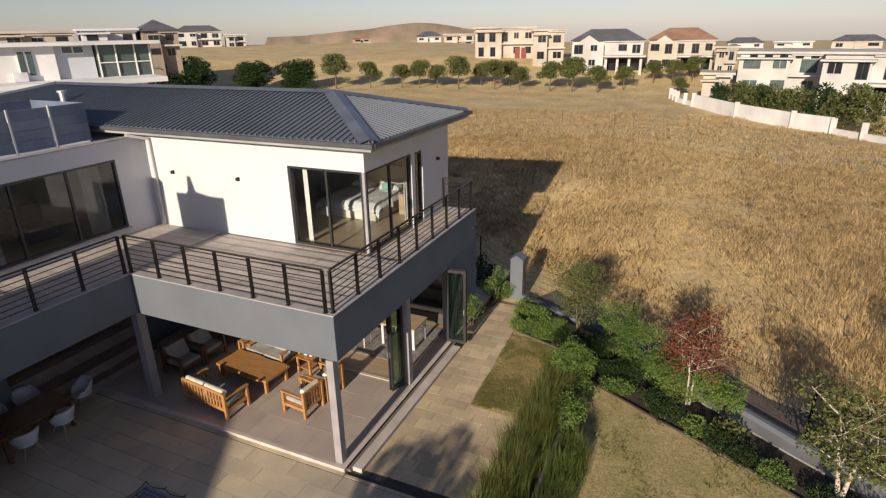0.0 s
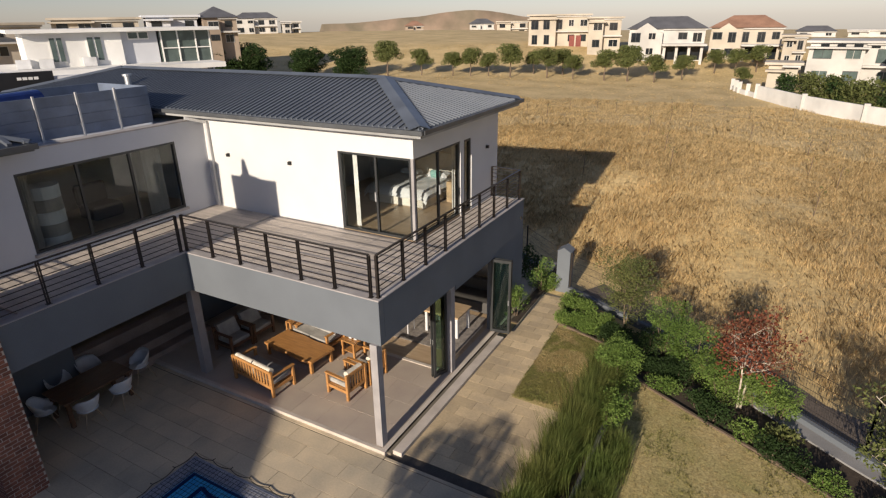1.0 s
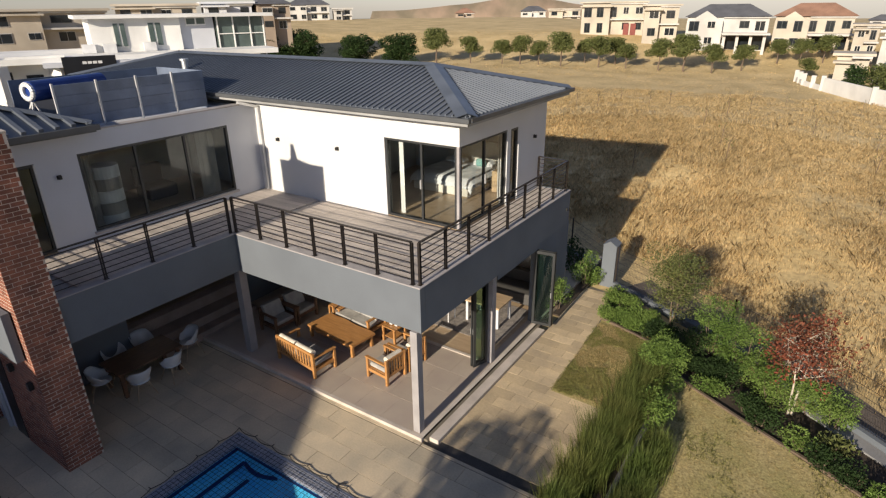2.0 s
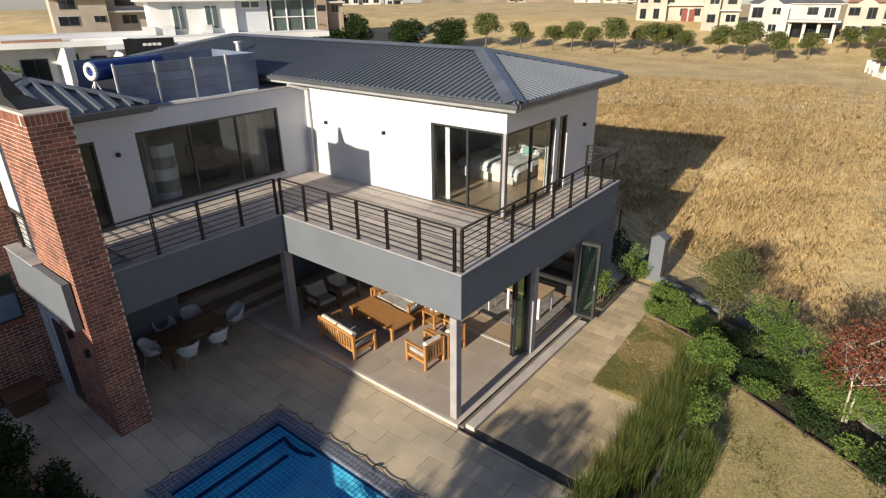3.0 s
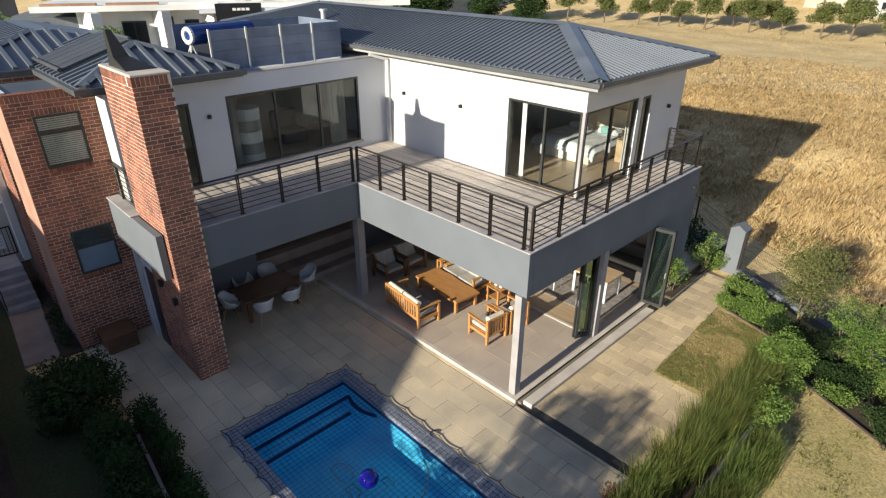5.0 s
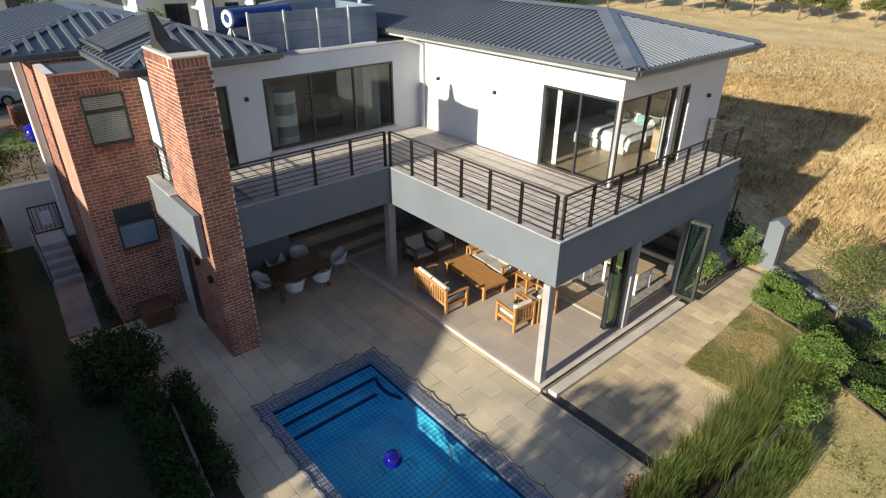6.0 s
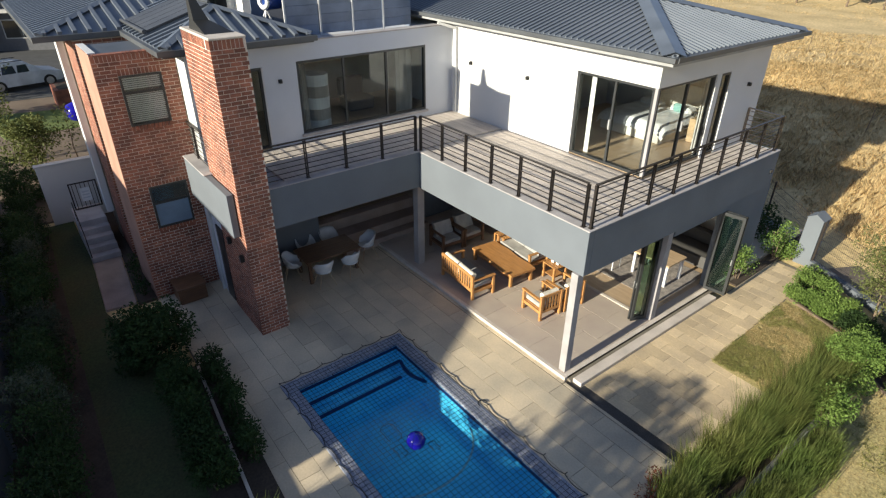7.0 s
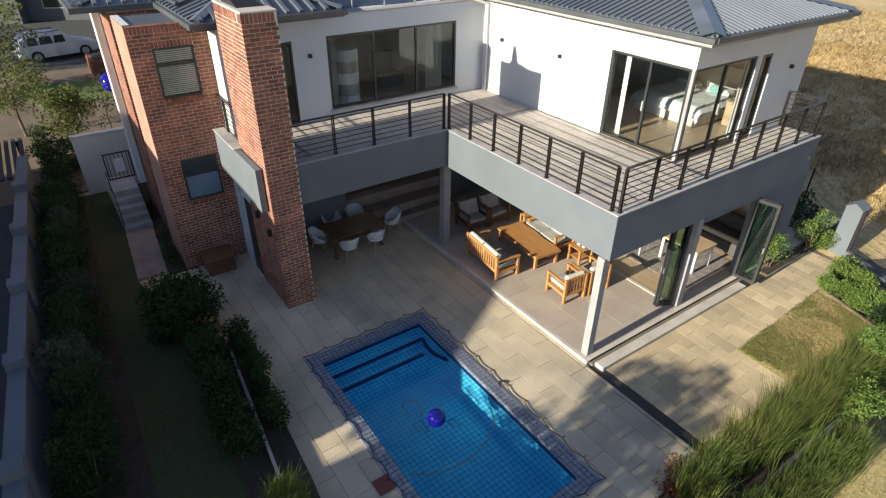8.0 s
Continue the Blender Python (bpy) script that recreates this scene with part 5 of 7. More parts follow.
def shell_chair():
    """Moulded shell armchair on splayed rod legs; faces local +y."""
    s = thing("dining_chair", "white moulded shell armchair on pale splayed legs", "chair", group="chairs round the dining table")
    g = G()
    nu, nv = 14, 8
    for j in range(nv + 1):
        v = j / nv
        for i in range(nu + 1):
            a = lerp(-2.45, 2.45, i / nu)
            back = math.cos(a) * 0.5 + 0.5
            rad = lerp(0.05, 0.29, v ** 0.7)
            rim = 0.03 + 0.2 * ease((back - 0.35) / 0.5) + (0.15 if back > 0.12 else 0.04) * ease(back / 0.2)
            z = 0.42 + rim * v ** 2.4
            g.v.append((math.sin(a) * rad * 1.02, -math.cos(a) * rad * (1.0 if math.cos(a) > 0 else 0.85) + 0.02, z))
    w = nu + 1
    g.f = [(j * w + i, j * w + i + 1, (j + 1) * w + i + 1, (j + 1) * w + i) for j in range(nv) for i in range(nu)]
    o = len(g.v)
    g.v += [(x * 1.03, y * 1.03, z - 0.014) for x, y, z in g.v]
    g.f += [tuple(k + o for k in reversed(f)) for f in g.f]
    g.f += [(nv * w + i, nv * w + i + 1, o + nv * w + i + 1, o + nv * w + i) for i in range(nu)]
    loose("shell", g, M_SHELL, s, smooth=True)
    loose("seat_pan", G().lathe(0, 0.04, [(0.2, 0.405), (0.24, 0.43), (0.2, 0.445)], 16), M_SHELL, s)
    for sx in (-1, 1):
        for sy in (-1, 1):
            loose("leg", G().tube((sx * 0.12, sy * 0.12, 0.41), (sx * 0.25, sy * 0.25, 0.0), 0.014, 0.01, 8), M_PALEWOOD, s)
    return s


c = shell_chair()
c.matrix_basis = pose(-6.95, -2.42, -0.083, 0, 0, 84)
for x, y, r in ((-6.95, -1.55, 97), (-8.45, -2.25, -92), (-8.5, -1.45, -85), (-7.8, -3.0, -25), (-7.6, -0.6, 168)):
    copy_thing(c, pose(x, y, -0.083, 0, 0, r))

# ---- pool things ----
ball = thing("beach_ball", "shiny royal-blue ball resting on the pool net", "ball", (-0.5, -3.8, -0.04))
g = G()
for j in range(9):
    t = math.pi * j / 8
    g.v += [(-0.5 + 0.19 * math.sin(t) * math.cos(i * math.tau / 18), -3.8 + 0.19 * math.sin(t) * math.sin(i * math.tau / 18), 0.14 - 0.18 * math.cos(t)) for i in range(18)]
for j in range(8):
    g.f += [(j * 18 + i, j * 18 + (i + 1) % 18, (j + 1) * 18 + (i + 1) % 18, (j + 1) * 18 + i) for i in range(18)]
part("ball_skin", g, M_BLUE, ball, smooth=True)
seam = G()
for k in range(6):
    a = k * math.pi / 6
    for i in range(14):
        t0, t1 = math.pi * i / 14, math.pi * (i + 1) / 14
        seam.tube(*[(-0.5 + 0.191 * math.sin(t) * math.cos(a * 2), -3.8 + 0.191 * math.sin(t) * math.sin(a * 2), 0.14 - 0.181 * math.cos(t)) for t in (t0, t1)], 0.004, n=4)
part("seam", seam, M_TANK, ball)
hose = thing("pool_hose", "white suction hose curving through the pool", "hose", (0.32, -3.7, -0.42))
g = G()
pts = [(-0.75 + 1.07 * math.cos(a), -3.7 + 1.33 * math.sin(a), -0.4) for a in [1.3 - k * 0.107 for k in range(21)]]
for p, q in zip(pts, pts[1:]):
    g.tube(p, q, 0.02, n=6)
part("tube", g, M_PIPE, hose)
lid = thing("skimmer_lid", "square rust-red skimmer lid in the paving", "lid", (0.09, -5.33, -0.06))
part("lid_plate", G().box(-0.08, 0.26, -5.5, -5.17, -0.079, -0.055, 0.006), M_RUST, lid)
part("lid_ring", G().rim('y', -5.33, 0, 0.01, -0.055, -0.05, 0.002, 0.01), M_RUST, lid)
cord = thing("net_cord", "loose loop of black cord by the pool", "cord", (-0.65, -1.95, -0.06))
g = G()
pts = [(-0.65 + 0.05 * math.cos(a) * (1 + 0.1 * a), -1.86 + 0.05 * math.sin(a) - 0.03 * a, -0.066) for a in [k * 0.45 for k in range(14)]]
for p, q in zip(pts, pts[1:]):
    g.tube(p, q, 0.012, n=5)
part("cord_loop", g, M_NET, cord)
for cx, cy, w in ((-1.1, -4.0, 0.5), (-0.6, -4.1, 0.3), (-0.3, -3.5, 0.25)):
    g = G()
    pts = [(cx + w * 0.5 * math.cos(a), cy + w * 0.35 * math.sin(a) + 0.03 * math.sin(3 * a), -0.035) for a in [k * 0.4 for k in range(15)]]
    for p, q in zip(pts, pts[1:]):
        g.tube(p, q, 0.008, n=4)
    part("loose_cord", g, M_NET, net)

# ---- plants ----
rng = np.random.default_rng(7)


def fast_mesh(name, verts, k, material):
    """A mesh of loose k-cornered faces from an array of corners."""
    me = bpy.data.meshes.new(name)
    n = len(verts)
    me.vertices.add(n)
    me.vertices.foreach_set("co", np.asarray(verts, dtype=np.float32).ravel())
    me.loops.add(n)
    me.loops.foreach_set("vertex_index", np.arange(n, dtype=np.int32))
    me.polygons.add(n // k)
    me.polygons.foreach_set("loop_start", np.arange(0, n, k, dtype=np.int32))
    me.update()
    me.validate()
    me.materials.append(material)
    return me


def leaf_cloud(clumps, per, size, droop=0.0):
    """Small pointed leaves scattered on clumps (x, y, z, radius, flatness)."""
    out = []
    for cx, cy, cz, r, fl in clumps:
        n = max(8, int(per * r * r))
        d = rng.normal(size=(n, 3))
        d /= np.linalg.norm(d, axis=1)[:, None]
        rad = r * rng.uniform(0.35, 1.0, n) ** 0.5
        c = np.array([cx, cy, cz]) + d * rad[:, None] * np.array([1, 1, fl])
        a = d + rng.normal(scale=0.8, size=(n, 3))
        a[:, 2] -= droop
        a /= np.linalg.norm(a, axis=1)[:, None]
        b = np.cross(a, rng.normal(size=(n, 3)))
        b /= np.linalg.norm(b, axis=1)[:, None] + 1e-6
        s = size * rng.uniform(0.6, 1.4, n)[:, None]
        out.append(np.stack([c - a * s, c + b * s * 0.45, c + a * s, c - b * s * 0.45], axis=1).reshape(-1, 3))
    return np.concatenate(out)


def blades(centres, hts, per, width, lean, spread, wind=(0.0, 0.0)):
    """Tufts of narrow blades."""
    n = len(centres) * per
    base = np.repeat(centres, per, axis=0) + np.concatenate([rng.normal(scale=spread, size=(n, 2)), np.zeros((n, 1))], axis=1)
    h = np.repeat(hts, per) * rng.uniform(0.55, 1.15, n)
    ang = rng.uniform(0, math.tau, n)
    off = np.stack([np.cos(ang), np.sin(ang)], axis=1) * (h * rng.uniform(0.1, 1.0, n) * lean)[:, None]
    off = off + h[:, None] * np.array([wind])
    tip = base + np.concatenate([off, h[:, None]], axis=1)
    mid = base + np.concatenate([off * 0.3, (h * 0.6)[:, None]], axis=1)
    w = np.stack([-np.sin(ang), np.cos(ang), np.zeros(n)], axis=1) * width
    return np.stack([base - w, base + w, mid + w * 0.8, tip, mid - w * 0.8], axis=1).reshape(-1, 3)


def reed_blades(centres, hts, per, width, lean, spread, wind):
    """Long narrow blades that bend over in two straight stretches."""
    n = len(centres) * per
    base = np.repeat(centres, per, axis=0) + np.concatenate([rng.normal(scale=spread, size=(n, 2)), np.zeros((n, 1))], axis=1)
    h = np.repeat(hts, per) * rng.uniform(0.5, 1.2, n)
    ang = rng.uniform(0, math.tau, n)
    off = np.stack([np.cos(ang), np.sin(ang)], axis=1) * (h * rng.uniform(0.1, 1.0, n) * lean)[:, None] + h[:, None] * np.array([wind])
    mid = base + np.concatenate([off * 0.35, (h * 0.65)[:, None]], axis=1)
    tip = base + np.concatenate([off, h[:, None]], axis=1)
    w = np.stack([-np.sin(ang), np.cos(ang), np.zeros(n)], axis=1) * width
    return np.stack([base - w, base + w, mid + w, mid - w, mid - w, mid + w, tip + w * 0.15, tip - w * 0.15], axis=1).reshape(-1, 3)


def clumps_in(cx, cy, z0, z1, rx, ry, n, r):
    out = []
    for i in range(n):
        a, q = rng.uniform(0, math.tau), rng.uniform(0, 1) ** 0.5
        t = rng.uniform(0, 1)
        k = 1 - 0.55 * abs(t - 0.4)
        out.append((cx + rx * q * k * math.cos(a), cy + ry * q * k * math.sin(a), lerp(z0, z1, t), r * rng.uniform(0.7, 1.25), 0.8))
    return out


def shrub(name, label, cx, cy, z0, z1, rx, ry, material, n=14, r=0.3, per=900, size=0.05, group=""):
    s = thing(name, label, "shrub", (cx, cy, z0), group=group)
    stems = G()
    for k in range(5):
        a = k * 1.26
        stems.tube((cx + 0.05 * math.cos(a), cy + 0.05 * math.sin(a), z0 - 0.05), (cx + rx * 0.5 * math.cos(a), cy + ry * 0.5 * math.sin(a), lerp(z0, z1, 0.65)), 0.02, 0.007, 5)
    part("stem", stems, M_BARK, s)
    me = fast_mesh("leaves", leaf_cloud(clumps_in(cx, cy, z0 + r * 0.6, z1 - r * 0.5, rx, ry, n, r), per, size), 4, material)
    ob = new("leaves", me)
    ob.parent, ob.matrix_parent_inverse = s, Matrix.Translation((-cx, -cy, -z0))
    return s


def tree(name, label, base, tall, spread, trunk_r, bark, leaf, n_limb=6, per=420, size=0.06, crown_from=0.45, clump=0.4, twigs=4, group="", lean=(0, 0), forks=1):
    """Tapered trunk, limbs and twigs, and a crown of leaf clumps round the twig ends."""
    bx, by, bz = base
    t = thing(name, label, "tree", base, group=group)
    wood, tips = G(), []
    for f in range(forks):
        fx, fy = (lean if f == 0 else (-lean[0] * 0.8 + 0.1, lean[1] + 0.25 * f))
        pts = [Vector((bx + 0.06 * f, by, bz - 0.1))]
        for k in range(1, 6):
            q = k / 5
            pts.append(Vector((bx + fx * q + rng.normal(scale=0.03 * tall / 4), by + fy * q + rng.normal(scale=0.03 * tall / 4), bz + tall * 0.86 * q)))
        for k in range(5):
            wood.tube(pts[k], pts[k + 1], trunk_r * (1 - 0.17 * k), trunk_r * (1 - 0.17 * (k + 1)), 8)
        for i in range(n_limb):
            q = lerp(crown_from * 0.8, 0.95, i / max(1, n_limb - 1))
            k = min(4, int(q * 5))
            p = pts[k].lerp(pts[k + 1], q * 5 - k)
            a = i * 2.4 + f + rng.uniform(-0.3, 0.3)
            ln = spread * rng.uniform(0.6, 1.0) * (1 - 0.45 * max(0, q - 0.5))
            e = p + Vector((math.cos(a) * ln, math.sin(a) * ln, ln * rng.uniform(0.35, 0.8)))
            wood.tube(p, e, trunk_r * 0.38, trunk_r * 0.12, 5)
            tips.append((*e, clump * rng.uniform(0.7, 1.2), 0.75))
            for w in range(twigs):
                s = p.lerp(e, rng.uniform(0.4, 0.95))
                d = s + Vector(rng.normal(scale=spread * 0.33, size=3)) + Vector((0, 0, 0.1))
                wood.tube(s, d, trunk_r * 0.13, trunk_r * 0.04, 4)
                tips.append((*d, clump * rng.uniform(0.5, 1.0), 0.75))
        tips.append((*pts[5], clump, 0.9))
    part("trunk", wood, bark, t)
    ob = new("crown", fast_mesh("crown", leaf_cloud(tips, per, size), 4, leaf))
    ob.parent, ob.matrix_parent_inverse = t, Matrix.Translation((-bx, -by, -bz))
    return t


# border shrubs and trees by the fence
tree("olive_tree", "bushy olive-green young tree in the border", (3.4, 7.85, -0.1), 2.4, 0.62, 0.03, M_BARK, M_LEAFO, 8, 1300, 0.026, 0.45, 0.27, 7, forks=3, lean=(0.3, 0.1))
tree("red_tree", "young tree with sparse russet autumn leaves and pale stems", (6.72, 5.5, -0.1), 2.35, 0.7, 0.03, M_BIRCH, M_LEAFR, 9, 400, 0.04, 0.6, 0.3, 7, forks=2, lean=(-0.15, 0.05))
tree("fever_tree", "thin-leaved tree with pale crooked bark", (9.6, 3.1, -0.1), 2.2, 0.85, 0.055, M_BIRCH, M_LEAFO, 7, 560, 0.045, 0.45, 0.36, 5, forks=2, lean=(0.35, 0.25))
tree("olive_tree", "olive-green tree at the garden fence", (12.9, 5.9, 0.0), 2.3, 0.9, 0.05, M_BARK, M_LEAFO, 8, 450, 0.05, 0.3, 0.55, 5)
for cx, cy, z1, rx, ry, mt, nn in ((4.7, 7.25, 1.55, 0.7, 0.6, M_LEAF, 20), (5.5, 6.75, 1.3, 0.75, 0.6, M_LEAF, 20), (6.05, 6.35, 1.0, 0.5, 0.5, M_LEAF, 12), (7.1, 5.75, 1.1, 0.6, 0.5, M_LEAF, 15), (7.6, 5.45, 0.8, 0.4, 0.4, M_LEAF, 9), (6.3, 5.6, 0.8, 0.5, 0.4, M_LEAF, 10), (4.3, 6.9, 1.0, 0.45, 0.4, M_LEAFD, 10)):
    shrub("border_shrub", "dense bright green leafy shrub" if mt == M_LEAF else "green shrub with leaves coloured dark for shade", cx, cy, -0.1, z1, rx, ry, mt, nn, 0.28, 4600, 0.024, "border shrubs")
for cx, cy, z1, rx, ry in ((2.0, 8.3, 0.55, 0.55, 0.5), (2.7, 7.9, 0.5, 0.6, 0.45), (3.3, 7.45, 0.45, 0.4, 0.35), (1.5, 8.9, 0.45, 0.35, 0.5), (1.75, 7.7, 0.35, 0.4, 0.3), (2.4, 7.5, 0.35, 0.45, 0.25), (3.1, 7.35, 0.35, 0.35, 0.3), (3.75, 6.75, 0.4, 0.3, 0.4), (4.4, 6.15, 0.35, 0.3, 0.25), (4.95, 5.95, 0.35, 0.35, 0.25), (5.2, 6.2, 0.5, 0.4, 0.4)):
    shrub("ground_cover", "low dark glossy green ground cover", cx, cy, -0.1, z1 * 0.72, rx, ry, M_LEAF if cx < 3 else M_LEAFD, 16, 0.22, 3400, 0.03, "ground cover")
for k in range(13):
    t = k / 12
    cx, cy = lerp(5.2, 12.0, t), lerp(5.35, 1.4, t)
    shrub("ground_cover", "low green ground cover along the border", cx + rng.normal(scale=0.08), cy + rng.normal(scale=0.06), -0.1, 0.32, 0.38, 0.3, M_LEAFD if k % 3 else M_LEAF, 11, 0.2, 3000, 0.028, "ground cover")
shrub("round_bush", "rounded green bush by the house wall", 0.15, 9.55, -0.1, 1.25, 0.45, 0.45, M_LEAF, 16, 0.28, 2600, 0.03)
shrub("round_bush", "dark green bush by the house wall", 0.05, 7.4, -0.1, 0.95, 0.26, 0.55, M_LEAF, 12, 0.22, 2600, 0.03)
shrub("round_bush", "dark green bush behind the house corner", -0.6, 10.4, -0.1, 1.1, 0.6, 0.6, M_LEAFD, 14, 0.28, 1000, 0.05)
shrub("round_bush", "bright green shrub by the reeds", 3.9, 4.75, -0.1, 1.45, 0.45, 0.8, M_LEAF, 24, 0.3, 4200, 0.025)
shrub("round_bush", "green shrub by the reeds", 4.15, 3.3, -0.1, 1.0, 0.35, 0.8, M_LEAF, 18, 0.26, 3000, 0.03)
shrub("round_bush", "yellowish dry plant in the border", 7.6, 4.55, -0.1, 0.3, 0.45, 0.25, M_LEAFO, 10, 0.2, 900, 0.05)

# tall ornamental grasses beside the path
for k, (x, y, h, n) in enumerate([(3.35, 0.3, 1.35, 55), (3.5, 0.9, 1.45, 55), (3.45, 1.5, 1.55, 60), (3.6, 2.1, 1.6, 60), (3.55, 2.7, 1.65, 60), (3.6, 3.3, 1.6, 60), (3.65, 3.9, 1.5, 60), (3.6, 4.5, 1.4, 55), (3.55, 5.1, 1.25, 50), (4.05, 0.2, 0.9, 40), (4.15, 0.8, 0.9, 40), (4.1, 1.5, 0.95, 40), (4.2, 2.2, 0.9, 40), (3.3, -0.4, 1.2, 45), (3.4, -1.0, 1.1, 45), (4.0, -0.5, 0.8, 40), (-0.55, -6.95, 0.75, 45), (-0.1, -7.05, 0.8, 40), (0.6, -7.1, 0.7, 40)]):
    x += (0.02 if h > 1 else 0.3) if x > 2 else 0
    s = thing("tall_grass", "clump of tall arching green ornamental grass", "grass", (x, y, -0.08), group="ornamental grasses")
    cs = np.array([[x + dx, y + dy, -0.08] for dx, dy in rng.normal(scale=0.13, size=(n * 6, 2))])
    ob = new("blade_tuft", fast_mesh("blade_tuft", reed_blades(cs, np.full(len(cs), h * 0.66), 7, 0.005, 0.5, 0.03, (0.02, 0.06) if x > 2 else (0.05, 0.1)), 4, M_REED))
    ob.parent, ob.matrix_parent_inverse = s, Matrix.Translation((-x, -y, 0.08))
for x, y, h in ((3.0, -0.75, 0.36), (3.05, -1.15, 0.34)):
    shrub("red_plant", "low rusty-red leafy plant by the paving", x, y, -0.1, h, 0.24, 0.24, M_LEAFR, 9, 0.15, 2400, 0.025)
kb = thing("bed_kerb", "thin grey stone edging in the grass bed", "edging", (4.0, 1.5, -0.1))
part("kerb_stone", G().box(3.98, 4.08, -0.6, 3.3, -0.12, 0.1, 0.01), M_COLUMN, kb)

# west garden
tk = thing("planter_kerb", "thin pale kerb along the terrace bed", "kerb", (-3, -6.6, -0.06))
part("kerb_stone", G().bar((-5.45, -6.47, -0.04), (-0.78, -6.86, -0.04), 0.06, 0.12), M_KERB, tk)
# these bushes take the dark leaf, which has the shade in its colour
shrub("shade_bush", "large dense rounded bush with leaves coloured dark for shade", -6.4, -7.15, -0.08, 1.35, 0.95, 0.85, M_LEAFD, 90, 0.3, 1400, 0.045, "shaded bushes")
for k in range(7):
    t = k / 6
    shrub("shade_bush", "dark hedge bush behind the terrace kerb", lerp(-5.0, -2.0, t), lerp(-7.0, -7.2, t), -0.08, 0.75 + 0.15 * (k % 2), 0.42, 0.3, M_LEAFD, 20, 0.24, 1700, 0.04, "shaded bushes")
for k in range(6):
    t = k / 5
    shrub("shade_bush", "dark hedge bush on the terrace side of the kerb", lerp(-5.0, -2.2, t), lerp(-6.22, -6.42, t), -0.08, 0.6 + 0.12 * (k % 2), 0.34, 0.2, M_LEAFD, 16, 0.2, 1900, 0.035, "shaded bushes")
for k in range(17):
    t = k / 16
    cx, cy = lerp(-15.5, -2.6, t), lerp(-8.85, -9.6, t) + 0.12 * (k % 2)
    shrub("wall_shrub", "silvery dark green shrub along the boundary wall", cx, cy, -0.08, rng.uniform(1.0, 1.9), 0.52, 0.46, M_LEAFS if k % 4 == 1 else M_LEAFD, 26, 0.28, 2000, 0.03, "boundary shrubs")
for cx, cy in ((-17.3, -8.7), (-18.3, -8.2), (-19.4, -8.9)):
    shrub("gate_shrub", "dark green shrub beyond the gate wall", cx, cy, -0.08, 1.5, 0.6, 0.5, M_LEAFD, 26, 0.3, 1200, 0.04, "gate shrubs")
for cx, cy in ((-11.2, -6.6), (-10.2, -6.65), (-9.5, -6.7)):
    shrub("shade_bush", "small dark plant at the brick wall", cx, cy, -0.06, 0.4, 0.3, 0.12, M_LEAFD, 7, 0.16, 1200, 0.04, "shaded bushes")
bw = thing("boundary_wall", "grey plastered boundary wall with stepped copings", "wall", (-8, -9.4, -0.1), kind="structure")
A, B = Vector((3.0, -10.75, 0)), Vector((-16.0, -9.5, 0))
for k in range(7):
    p, q = A.lerp(B, k / 7), A.lerp(B, (k + 0.985) / 7)
    z = 1.22 + 0.075 * k
    part("wall_panel", G().bar((p.x, p.y, z / 2 - 0.1), (q.x, q.y, z / 2 - 0.1), 0.2, z), M_GREY, bw)
    part("coping", G().bar((p.x, p.y, z - 0.06), (q.x, q.y, z - 0.06), 0.3, 0.08), M_GREY, bw)
    part("wall_pier", G().bar((p.x, p.y, -0.1), (p.x, p.y, z + 0.12), 0.34, 0.34, up=(1, 0, 0)), M_GREY, bw)
gw = thing("gate_wall", "smooth grey plastered wall beside the side gate", "wall", (-15.9, -6.9, -0.1), kind="structure")
part("wall_panel", G().box(-16.0, -15.8, -8.05, -6.0, -0.2, 1.98, 0.008), M_WHITE, gw)
part("wall_cap", G().box(-16.03, -15.77, -8.08, -6.0, 1.98, 2.02, 0.008), M_WHITE, gw)
gate = thing("side_gate", "dark slatted garden gate with a small white sign", "gate", (-14.5, -6.6, 0.9))
part("gate_frame", G().rim('x', -14.35, -7.4, -6.6, 0.85, 1.75, 0.04, 0.03), M_RAIL, gate)
for k in range(6):
    y = lerp(-7.3, -6.7, k / 5)
    part("gate_bar", G().box(-14.36, -14.34, y - 0.01, y + 0.01, 0.89, 1.71), M_RAIL, gate)
part("sign_plate", G().box(-14.33, -14.32, -7.12, -6.84, 1.1, 1.55), M_SHELL, gate, "white sign with grey bars")
for k in range(3):
    part("sign_bar", G().box(-14.318, -14.314, -7.08, -6.88, 1.2 + 0.1 * k, 1.24 + 0.1 * k), M_PALE, gate)
stp = thing("side_steps", "flight of five pale concrete garden steps", "steps", (-12.8, -6.65, -0.1), kind="structure")
for k in range(5):
    part("step", G().box(-14.6, -12.2 - 0.28 * k, -7.5, -6.7, -0.1 + 0.19 * k - (0.1 if k == 0 else 0), 0.09 + 0.19 * k, 0.01), M_COPING, stp)
part("handrail", G().bar((-12.2, -7.48, 0.75), (-13.4, -7.48, 1.5), 0.03, 0.03).bar((-12.25, -7.48, 0.0), (-12.25, -7.48, 0.75), 0.03, 0.03, up=(1, 0, 0)).bar((-13.35, -7.48, 0.9), (-13.35, -7.48, 1.5), 0.03, 0.03, up=(1, 0, 0)), M_RAIL, stp, "thin dark handrail")
structure("side_yard", G().prism([(-16.4, -15), (4, -15), (4, -10.9), (-16.4, -9.65)], -0.2, -0.07), M_ASPHALT, "dark paved yard beyond the boundary wall", "yard")
pg = thing("louvre_pergola", "dark slatted pergola roof beyond the boundary wall", "pergola", (-18, -10.5, 0))
for k in range(9):
    part("slat", G().box(-19.5, -15.5, -11.4 + 0.22 * k, -11.27 + 0.22 * k, 1.1, 1.16), M_DARK, pg)
